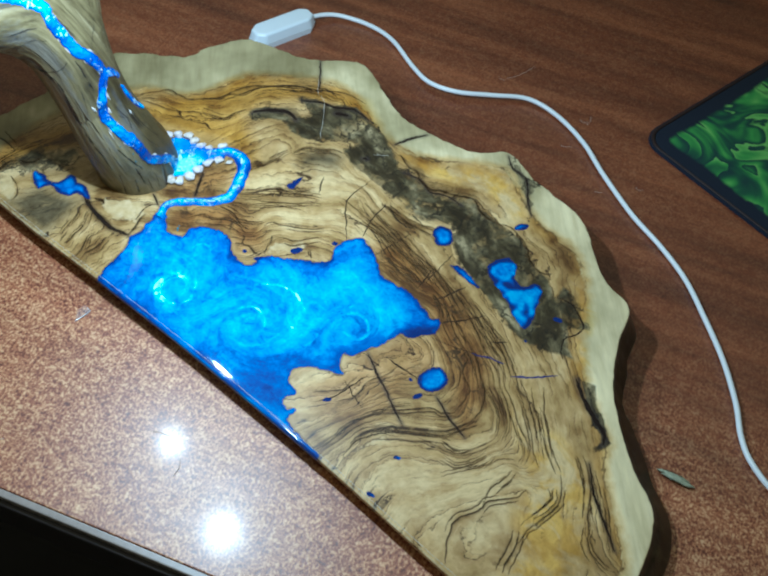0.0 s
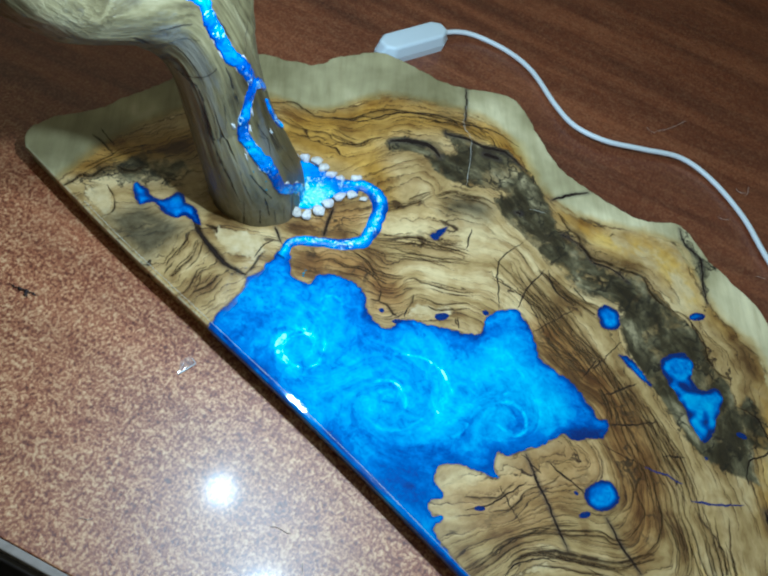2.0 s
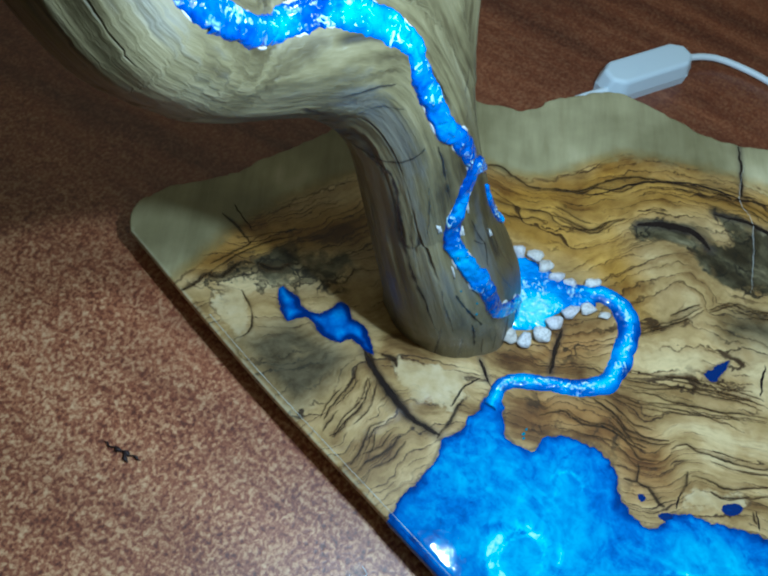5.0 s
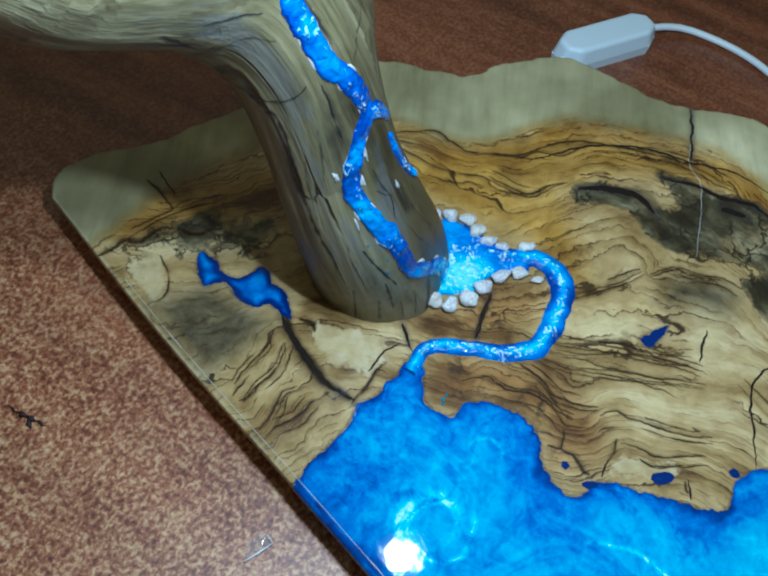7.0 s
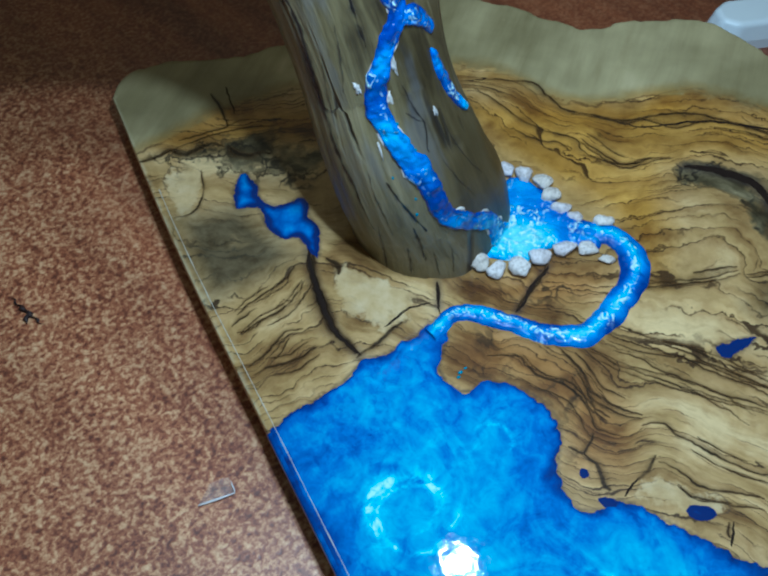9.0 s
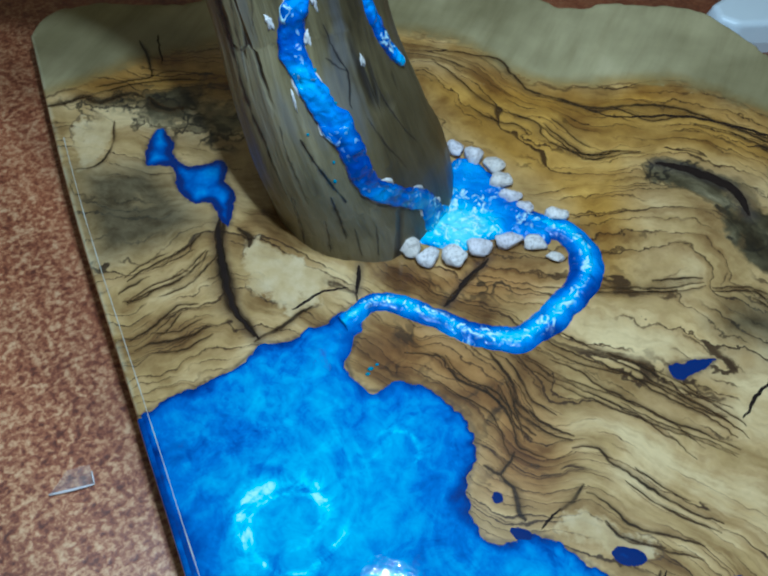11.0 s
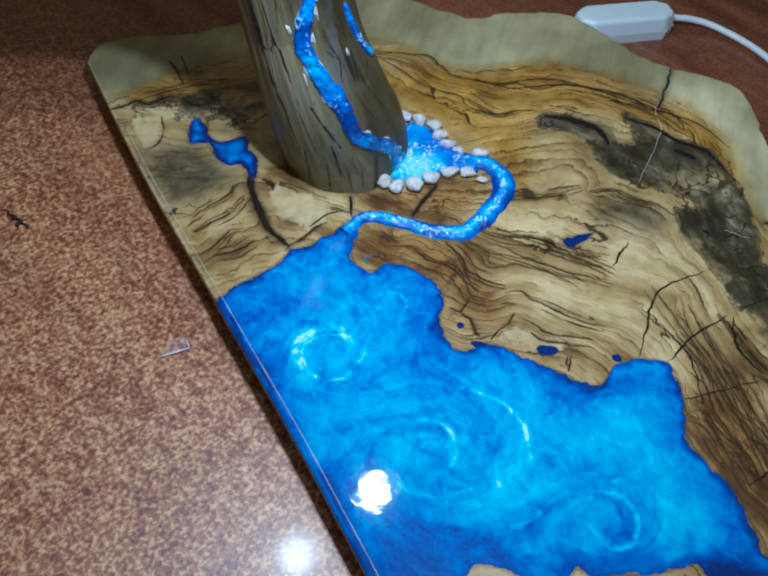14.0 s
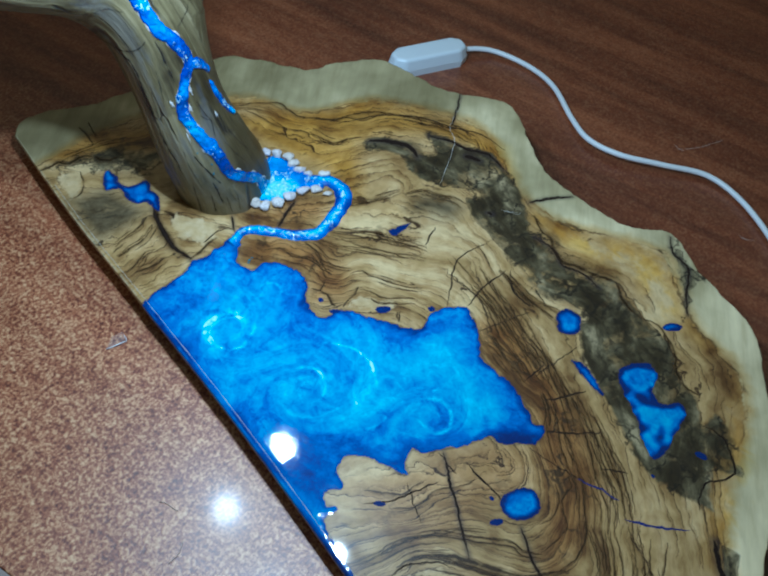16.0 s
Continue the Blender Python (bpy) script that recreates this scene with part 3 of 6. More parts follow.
# year rings, from the sapwood inwards
RINGS = [
    [(-13.11, 6.37), (-11.09, 11.91), (-7.36, 14.41), (-5.77, 18.58), (-2.33, 21.49), (2.63, 21.73), (8.01, 21.15), (12.76, 23.68), (17.19, 21.55), (21.57, 20.34),
     (25.59, 15.03), (29.68, 11.16), (32.72, 7.58)],
    [(-10.76, 2.99), (-10.03, 8.04), (-6.8, 11.7), (-3.83, 16.71), (-0.09, 18.6), (5.61, 18.32), (9.31, 17.61), (13.4, 19.21), (18.4, 17.38), (22.67, 14.58),
     (26.1, 11.97), (29.77, 8.61), (32.38, 5.44)],
    [(-9.23, 0.34), (-6.63, 4.56), (-1.48, 9.08), (-0.02, 12.97), (3.32, 15.59), (6.94, 16.03), (11.63, 15.96), (15.89, 15.15), (20.48, 12.66), (24.56, 9.74),
     (26.61, 7.2), (26.05, 4.43), (25.93, 2.07), (27.02, -0.06)],
    [(-4.48, 0.43), (-0.89, 6.45), (1.69, 8.35), (4.49, 10.36), (7.63, 13.31), (11.04, 13.23), (14.99, 12.41), (18.42, 11.59), (21.64, 10.14), (23.47, 8.45), (23.67, 6.54),
     (21.06, 4.93), (18.88, 3.74), (18.22, 2.03), (19.08, 0.33)],
    [(-1.19, 0.85), (4.01, 7.3), (5.53, 9.31), (8.55, 11.42), (13.47, 11.45), (17.34, 11.58), (20.23, 9.7), (21.4, 7.91), (20.52, 6.09), (18.02, 4.27), (16.71, 1.71)],
    [(14.12, 2.34), (15.97, 4.48), (17.4, 7.03), (17.97, 9.9)],
]
# single growth lines of the figure: width in mm, then the line; crossing ones do not follow the rings
GRAIN_FAN = [(0.5, (6.57, 14.7), (7.95, 14.59), (9.31, 14.48), (10.64, 14.37), (11.97, 14.01), (13.27, 13.66), (14.77, 13.28), (16.13, 13.04)),
    (0.6, (7.9, 15.36), (9.53, 14.94), (10.75, 14.73), (12.06, 14.62), (13.37, 14.26), (14.76, 14.01), (15.9, 13.57), (17.13, 12.99), (18.23, 12.33)),
    (0.6, (8.65, 15.23), (10.13, 14.96), (11.22, 14.89), (12.78, 14.49), (14.29, 14.34), (15.22, 14.18), (16.69, 13.79), (18.13, 13.17), (19.42, 12.47),
     (20.57, 11.69)),
    (1.3, (8.72, 16.12), (9.59, 16.09), (10.69, 16.01), (11.65, 16.09), (12.72, 16.27)),
    (0.4, (8.73, 13.95), (9.94, 13.99), (11.03, 13.68), (12, 13.27)),
    (0.5, (9.93, 14.24), (11.38, 13.99), (12.09, 13.87), (13.03, 13.95), (14.3, 13.85), (15.34, 13.54)),
    (0.4, (11.79, 12.57), (12.36, 12.84), (13.29, 12.68), (14.1, 12.67), (14.78, 12.55))]
GRAIN_FANLOW = [(0.5, (11.77, 13.06), (12.82, 13), (13.51, 13.13), (14.55, 13.07)),
    (0.6, (16.35, 13), (17.24, 12.37), (18.11, 11.76), (19.08, 11.25), (19.81, 10.78)),
    (0.5, (16.35, 14.22), (17.36, 13.91), (18.46, 13.47), (19.43, 12.94), (20.38, 12.42), (21.21, 12.05)),
    (0.9, (15.68, 12.88), (16.58, 12.49), (17.24, 11.9)),
    (0.5, (15.56, 13.99), (16.69, 13.79), (18.13, 13.41), (19.32, 13.08), (20.39, 12.66), (21.33, 12.38), (22.04, 11.9), (22.84, 11.31)),
    (0.5, (16.47, 12.63), (17.68, 12.3), (18.76, 11.88), (19.72, 11.37), (20.65, 10.88), (21.36, 10.2), (21.96, 9.65)),
    (0.4, (18.56, 12.86), (19.42, 12.47), (20.16, 12), (21.09, 11.49), (21.91, 11.12), (22.7, 10.32)),
    (0.5, (17.91, 13.93), (18.9, 13.63), (19.97, 13.2), (20.92, 12.91), (21.85, 12.4), (22.66, 11.8), (23.55, 11.08))]
GRAIN_EAST = [(0.6, (23.02, 10.6), (24.09, 9.87), (24.94, 9.19), (25.78, 8.73), (26.33, 8.22), (26.56, 7.45)),
    (0.6, (23.05, 11.28), (24.03, 10.66), (24.89, 9.96), (25.81, 9.16), (26.53, 8.4), (27.25, 7.87)),
    (0.6, (23.98, 11.68), (24.83, 10.75), (25.59, 10.18), (26.4, 9.28), (27.2, 8.41)),
    (0.7, (24.51, 12.16), (25.48, 10.91), (26.36, 10.05), (26.99, 9.41), (27.71, 8.86), (28.33, 8.45)),
    (0.5, (22.5, 10.35), (23.57, 9.62), (24.42, 8.73), (24.76, 7.81)),
    (0.5, (21.86, 9.78), (22.86, 9.4), (23.63, 8.84), (24.27, 7.78)),
    (0.9, (28.41, 8.33), (28.95, 7.66), (29.29, 6.84), (29.22, 6.04), (29.04, 5.16), (28.89, 4.48), (28.99, 3.68)),
    (0.6, (28.71, 7.45), (29.11, 6.87), (28.99, 5.91), (28.78, 5.29))]
GRAIN_SOUTH = [(1, (27.5, 6.38), (27.36, 5.68), (26.74, 4.95), (26.33, 4.4), (26.29, 3.81), (26.06, 3.24), (25.76, 2.79), (25.71, 2.21), (25.91, 1.67),
     (26.13, 1.15), (26.71, 0.27)),
    (0.6, (26.22, 6.76), (26.23, 6.31), (26.1, 5.58), (26.01, 5.05), (26.22, 4.11)),
    (0.5, (23.52, 3.89), (23.99, 4.58), (24.31, 5.06), (24.82, 5.71), (25.05, 6.3), (24.99, 6.83)),
    (0.5, (22.86, 4.93), (23.63, 5.04), (24.15, 5.69), (24.49, 6.58)),
    (0.5, (22.29, 5.41), (23.17, 5.4), (23.68, 5.86), (23.8, 6.36)),
    (1.1, (28.6, 4.22), (28.82, 3.71), (29.02, 3), (29.12, 2.23), (29.25, 1.83)),
    (0.9, (28.66, 10.11), (29.57, 9.36), (30.27, 8.46), (30.95, 7.22), (31.66, 6.4)),
    (0.7, (31.36, 6.85), (31.72, 6.1), (32.45, 5.69), (33.3, 5.58)),
    (0.7, (29.67, 9.83), (30.51, 9.05), (31.34, 8.29), (32.2, 7.24), (32.89, 6.43))]
GRAIN_POND = [(0.6, (17.73, 1.93), (17.83, 2.83), (18.04, 3.63), (18.46, 4.42), (19.08, 4.97), (19.87, 5.76), (20.64, 6.57), (21.25, 6.71), (21.87, 7.26)),
    (0.5, (17.22, 0.49), (17.52, 1.75), (17.53, 2.56), (17.73, 3.15), (18.11, 3.98), (18.57, 4.72), (18.82, 5.28), (19.57, 6.12)),
    (0.5, (17.72, 0.74), (17.93, 1.71), (18.04, 2.61), (18.25, 3.4), (18.72, 4.12), (19.01, 4.62)),
    (1.4, (18.53, 2.05), (18.64, 2.95), (19.06, 3.73), (19.63, 4.32), (20.49, 5.01), (21.41, 5.63), (22.03, 6.18), (22.46, 6.97), (22.89, 7.76)),
    (0.6, (18.64, 2.75), (18.99, 3.39), (19.81, 4.12), (20.95, 4.89), (21.81, 5.58), (22.61, 5.89)),
    (0.6, (21.03, 4.8), (21.88, 5.05), (22.81, 5.2), (23.57, 5.56), (24.08, 6.22), (24.43, 7.12))]
GRAIN_PONDTOP = [(0.5, (14.83, 3.04), (15.62, 3.84), (15.97, 4.28), (15.97, 4.92), (16.07, 5.44)),
    (0.6, (16.25, 3.56), (16.75, 4.26), (16.81, 4.82), (16.7, 5.36), (16.81, 5.89), (17.23, 6.7), (17.34, 7.45)),
    (0.5, (19.6, 10.82), (20.12, 10.62), (20.32, 9.91), (20.82, 9.49), (21.43, 9.18), (21.61, 8.49), (21.68, 7.72)),
    (0.5, (20.14, 11.3), (20.86, 10.62), (21.67, 10.03), (22.35, 9.37), (22.72, 8.44), (22.68, 7.58)),
    (0.4, (19.59, 10.14), (20.31, 9.69), (20.7, 8.96), (20.69, 8.3))]
GRAIN_CORNER = [(0.6, (-3.84, 0.29), (-3.78, 0.85), (-3.92, 1.18), (-3.99, 1.86), (-4.31, 2.48), (-4.69, 2.92)),
    (0.5, (-4.46, 0.54), (-4.75, 1.23), (-4.88, 1.88), (-5.08, 2.46), (-5.42, 2.95)),
    (0.7, (-2.15, 0.26), (-2.27, 0.75), (-2.13, 1.26), (-2.12, 1.69), (-2.27, 2.25)),
    (0.5, (-2.53, 0.18), (-2.75, 0.87), (-3, 1.32), (-3.18, 1.71), (-3.03, 2.21)),
    (0.5, (-4.14, 0.23), (-4.29, 0.67), (-4.42, 1.19))]
GRAIN_CORNERTOP = [(1.6, (-12.03, -0.35), (-11.98, 0.25), (-12, 0.84), (-11.67, 1.18), (-11.66, 1.77), (-11.67, 2.26), (-11.31, 2.59)),
    (0.5, (-12.03, 0.46), (-12.05, 1.26), (-12.07, 2.06), (-11.99, 2.82), (-11.77, 3.72), (-11.41, 4.56)),
    (0.5, (-12.36, 1.21), (-12.28, 1.96), (-12.2, 2.72), (-12.22, 3.55), (-11.83, 4.37)),
    (0.7, (-14.04, 3.01), (-13.38, 3.1), (-12.69, 3.07), (-12.15, 3.01)),
    (0.5, (-9.1, -0.03), (-9, 0.39), (-9.16, 0.85), (-9.79, 1.25), (-10.68, 1.49)),
    (1.2, (-11.37, 2.71), (-10.86, 2.86), (-10.55, 3.2), (-10.43, 3.64), (-10.27, 3.96))]
GRAIN_BAND = [(1.2, (-10.1, 11.93), (-9.45, 13.05), (-8.89, 13.75), (-8.21, 13.81), (-7.22, 14.09), (-6.53, 14.82), (-5.91, 15.44), (-5.71, 16.06), (-5.29, 17.32),
     (-4.74, 18.15), (-3.6, 19.1), (-2.73, 19.94), (-1.58, 20.51)),
    (0.9, (-9.74, 11.69), (-8.75, 12.1), (-7.64, 12.4), (-6.68, 12.93), (-5.94, 13.62), (-5.42, 13.54), (-4.9, 13.74), (-4.18, 14.41), (-4.02, 15.2),
     (-3.68, 16.01)),
    (0.7, (-7.22, 11.98), (-6.36, 12.55), (-6.02, 13.07), (-5.55, 13.17)),
    (0.5, (0.17, 12.52), (0.62, 13.09), (0.93, 13.68), (1.16, 14.33)),
    (0.9, (0.62, 13.94), (0.82, 14.62), (1.03, 15.3))]
GRAIN_MIDDLE = [(0.6, (1.06, 10.68), (1.55, 11.1), (2.04, 11.51), (2.7, 12.18), (3.25, 12.52), (3.88, 12.99), (4.5, 13.46), (5.33, 13.93)),
    (0.8, (0.82, 8.78), (1.48, 8.96), (2.17, 9.03), (2.75, 8.96), (3.16, 9.12), (3.65, 9.4), (4.05, 9.86)),
    (0.5, (0.35, 6.8), (0.58, 7.3), (0.87, 7.67), (1.33, 7.72), (1.79, 7.96), (2.27, 8.37), (2.79, 8.54), (3.3, 8.53), (3.86, 8.47), (4.4, 9)),
    (0.6, (4.31, 9.64), (4.57, 10.2), (5.07, 10.36), (5.44, 10.63), (6.01, 10.91), (6.73, 11.43), (7.33, 12.05)),
    (0.6, (5.47, 9.45), (6.11, 9.86), (6.59, 10.01), (7.12, 10.69), (7.64, 11.37)),
    (0.5, (1.88, 10.24), (2.44, 10.78), (3.06, 11.07), (3.53, 11.47), (4.3, 12.01), (5.16, 12.86), (5.85, 13.44)),
    (0.5, (2.08, 8.9), (2.6, 8.88), (3.24, 8.77), (3.76, 8.94))]
GRAIN_BANK = [(2.6, (-5.6, 3.6), (-4.9, 3.3), (-4.33, 3.18), (-3.4, 3.1), (-2.53, 3.07), (-1.5, 3.35)),
    (1.2, (-5.2, 3.9), (-4.8, 4.1), (-4.4, 4.0)),
    (0.7, (3.98, 7.44), (4.33, 7.73), (3.95, 8.31)),
    (1, (4.35, 7.71), (4.85, 7.88), (5.34, 7.77), (5.64, 7.8)),
    (0.7, (5.71, 8.64), (5.53, 9.11), (5.3, 9.49)),
    (0.6, (7.76, 10.11), (8.14, 9.86)),
    (0.9, (-1.36, 3.24), (-1.46, 3.67), (-1.59, 4.21), (-1.79, 4.56), (-1.88, 5.05)),
    (0.6, (-1.69, 10.03), (-1.29, 9.54), (-0.88, 8.74), (-0.66, 8.38))]
GRAIN_UPPER = [(0.8, (-6.95, 14.1), (-6.54, 14.67), (-5.72, 15.55), (-5.51, 16.25), (-4.75, 16.88), (-4.46, 18.09), (-3.73, 19.01), (-2.72, 19.72), (-1.73, 20.42),
     (-0.73, 20.81), (0.14, 20.99), (0.87, 21.27)),
    (0.7, (-5.79, 13.67), (-4.61, 14.03), (-3.98, 14.44), (-3.81, 15.42), (-3.61, 16.11)),
    (0.8, (0.05, 11.89), (0.4, 12.68), (0.7, 13.5), (1.01, 14.33), (1.19, 15.25)),
    (0.9, (1.42, 15.35), (1.84, 16.38), (2.62, 16.86), (3.28, 17.42), (4.06, 17.62)),
    (0.6, (1.46, 10.25), (2.32, 10.93), (3.05, 11.93), (3.68, 12.5), (4.42, 12.98), (5.04, 13.53), (5.66, 13.82)),
    (0.5, (1.62, 9.43), (2.58, 10.04), (3.52, 10.88), (4.45, 11.72), (5.69, 12.32))]
GRAIN_GOLDEDGE = [(1.6, (6.9, 20.1), (7.94, 19.71), (8.77, 19.67), (9.36, 19.31), (10.29, 19.16), (10.99, 19.56), (11.8, 19.84), (12.49, 20.23), (13.02, 20.42),
     (13.86, 19.94), (14.71, 19.79), (15.34, 19.86)),
    (0.9, (15.34, 19.86), (16.17, 20.23), (17.64, 19.74), (18.64, 18.92), (19.48, 18.65), (20.24, 18.85))]
GRAIN = GRAIN_FAN + GRAIN_FANLOW + GRAIN_EAST + GRAIN_SOUTH + GRAIN_POND + GRAIN_PONDTOP + GRAIN_CORNER + GRAIN_BAND + GRAIN_MIDDLE + GRAIN_UPPER
GRAIN_LOOSE = GRAIN_CORNERTOP + GRAIN_BANK + GRAIN_GOLDEDGE
SPALT_A = [(-3.13, 15.93), (-3.24, 16.42), (-2.7, 17.16), (-2.16, 17.62), (-1.74, 18.16), (-1.19, 18.32), (-0.31, 18.23), (0.1, 18.62), (-0.36, 19.11),
           (-1.5, 19.25), (-1.78, 19.17), (-1.41, 19.61), (-0.67, 19.9), (0.2, 20.09), (0.66, 20.58), (1.13, 21.06), (1.84, 21.34), (2.68, 21.22), (3.44, 21),
           (4.25, 20.88), (5.09, 20.58), (5.86, 20.19), (6.83, 19.63), (7.71, 19), (8.87, 18.39), (9.64, 18.22), (9.25, 17.53), (8.66, 17.01), (7.26, 17.15),
           (6.12, 17.3), (5.16, 17.28), (3.83, 17.8), (4.13, 18.91), (3.69, 18.72), (2.91, 18.25), (2.03, 17.31), (1.23, 16.82), (0.15, 16.8), (-1.11, 17.15),
           (-1.96, 16.65), (-2.3, 16.06), (-2.66, 15.76)]
SPALT_B = [(12.49, 19.85), (13.09, 20.13), (13.94, 20.07), (15.02, 19.97), (16.32, 19.82), (17.14, 19.77), (18.06, 19.31), (18.85, 18.74), (19.64, 18.7),
           (20.42, 18.41), (21.06, 17.76), (21.5, 17.67), (21.42, 18.57), (22.3, 18.63), (23.03, 18.09), (23.43, 17.5), (23.97, 17.51), (24.26, 17.08),
           (23.76, 16.77), (23.24, 16.48), (23.46, 15.66), (24.16, 15.15), (24.56, 14.84), (23.82, 14.62), (23.07, 14.17), (22.12, 14), (21.48, 13.88),
           (20.63, 14.03), (19.56, 14.48), (18.47, 14.92), (17.25, 15.28), (16.12, 15.49), (15.19, 15.92), (14.25, 16.61), (13.64, 17.63), (12.78, 18.2),
           (12.17, 18.45)]
GAP_E = [(26.03, 13.96), (26.69, 14.11), (27.38, 13.24), (28.09, 12.83), (29.02, 12.03), (29.34, 11.71), (29.09, 10.69), (28.93, 10.94), (29.11, 11.5),
         (28.54, 12), (28.02, 12.03), (27.52, 12.53), (26.84, 13.18)]
GAP_N = [(12.63, 25.01), (12.86, 25.33), (13.14, 24.84), (13.96, 24.53), (14.73, 24.45), (15.45, 24.6), (15.29, 23.66), (15.68, 22.99), (16.82, 21.66),
         (16.68, 21.46), (15.7, 22.49), (15.08, 23.26), (14.43, 23.48), (13.27, 24.14)]
SMOKE_M = [(2.43, 14.77), (2.12, 15.38), (2.2, 16.11), (2.74, 16.77), (3.52, 17.25), (4.18, 17.26), (4.54, 16.46), (4.11, 16), (3.35, 15.53), (2.82, 14.88)]
PALE_C = [(-11.21, 0.48), (-11.13, 1.02), (-10.78, 1.54), (-9.89, 1.3), (-9.25, 0.7), (-9.01, 0.11), (-9.63, 0.12), (-10.41, 0.11)]
PALE_P = [(18.99, 1.75), (19.14, 2.6), (19.35, 3.18), (19.66, 3.66), (19.96, 3.52), (19.85, 3.03), (19.38, 2.53), (19.19, 2.13)]
PALE_BANK = [(5.73, 8.67), (5.81, 9.16), (6.49, 9.72), (7.08, 10.34), (7.53, 10.32), (7.45, 9.63), (6.95, 9.13), (6.39, 8.68), (5.99, 8.35)]
CORNER_D = [(-11.47, 2.77), (-11.38, 3.32), (-11.4, 4.15), (-11.62, 4.67), (-10.38, 4.22), (-10.17, 3.5), (-10.56, 2.91), (-10.86, 2.66)]
SPALTED = [SPALT_A, SPALT_B, CORNER_D]
MARBLED = [[(-11.9, 0.3), (-12.0, 1.6), (-11.6, 3.0), (-10.9, 4.4), (-9.6, 5.9), (-8.6, 5.4), (-8.5, 4.4), (-9.4, 3.6), (-10.0, 2.4), (-10.9, 1.9), (-11.3, 0.8)],
           [(7.6, 19.2), (8.9, 19.4), (10.81, 19.12), (12.8, 20.32), (13.6, 18.2), (13.0, 17.4), (11.6, 16.7), (9.9, 16.9), (8.4, 17.4)]]
SMOKE = [[(-9.07, -0.03), (-8.54, 2.2), (-6.62, 2.86), (-5.73, 3.12), (-5.43, 2.17), (-5.32, 0.98), (-5.38, -0.1), (-7.01, -0.16)], SMOKE_M]
BLEACHED = [PALE_C, PALE_P, PALE_BANK, [(-4.81, 4.12), (-3.55, 5.28), (-2.43, 5.92), (-1.85, 5.13), (-1.75, 4.29), (-2.84, 3.66), (-3.99, 3.61)]]
AMBER = [[(-9.6, 10.6), (-8.4, 12.9), (-6.6, 15.5), (-6.28, 17.69), (-3.25, 19.74), (-0.4, 21.57), (1.99, 22.25), (4.19, 21.06), (2.79, 20.98), (0.19, 20.57), (-1.6, 19.4), (-3.2, 17.2),
          (-3.4, 15.6), (-1.2, 14.2), (0.4, 12.9), (-0.6, 12.9), (-2.6, 12.9), (-4.6, 12.0), (-6.5, 11.2)],
         [(-12.6, 0.6), (-12.7, 3.2), (-11.6, 6.0), (-10.4, 8.2), (-9.6, 6.6), (-10.9, 4.2), (-11.6, 2.2)]]
GOLD = [[(24.3, 9.6), (27.2, 10.2), (30.2, 8.6), (31.8, 6.2), (33.2, 3.0), (33.2, 0.3), (29.6, 0.3), (29.2, 3.4), (28.0, 4.6), (27.6, 6.8), (26.2, 8.0)],
        [(6.9, 20.4), (8.8, 21.0), (10.57, 22.1), (12.13, 23.4), (13.49, 23.6), (16.27, 21.67), (16.14, 20.5), (14.71, 21.0), (12.64, 21.6), (10.99, 20.4), (9.33, 19.8), (7.86, 19.76)],
        [(21.5, 19.5), (23.6, 18.6), (25.3, 16.0), (26.0, 14.5), (24.6, 14.6), (23.9, 17.2), (22.4, 18.7)]]
REDDISH = [[(-0.5, 7.5), (0.9, 8.7), (2.2, 9.6), (4.5, 9.3), (5.4, 8.5), (4.6, 7.2), (3.0, 7.8), (1.4, 7.0), (0.9, 5.9), (0.1, 5.6), (-0.8, 6.4)],
           [(-1.67, 10.13), (-0.58, 11.6), (0.04, 10.66), (-0.21, 9.08), (-1.29, 7.93), (-1.93, 7.61)],
           [(10.78, 13.04), (11.83, 14.54), (14.96, 14.05), (18.38, 13.06), (21.21, 11.3), (22.34, 9.01), (22.85, 6.69), (20.59, 8.6), (17.98, 10.44), (15.87, 12.07), (13.71, 12.38), (11.95, 12.17)]]
TAN = [(14.3, 2.6), (15.2, 5.2), (15.2, 6.6), (16.3, 9.3), (17.6, 10.2), (19.2, 9.6), (18.6, 7.0), (18.9, 5.0), (18.3, 3.2), (16.5, 2.2)]
CREAM = [[(20.35, 3.56), (23.36, 5.23), (26.15, 6.71), (28.8, 3.51), (31.0, 0.41), (24.09, 0.45), (20.88, 1.04)], [(2.69, 10.87), (5.9, 13.74), (7.37, 12.32), (6.02, 11.19), (4.41, 10.61)],
         [(9.0, 19.9), (12.6, 22.4), (14.6, 21.1), (16.2, 20.4), (13.0, 20.4), (10.6, 19.3)], [(0.5, 13.5), (3.5, 15.0), (5.5, 14.5), (2.5, 12.0)]]

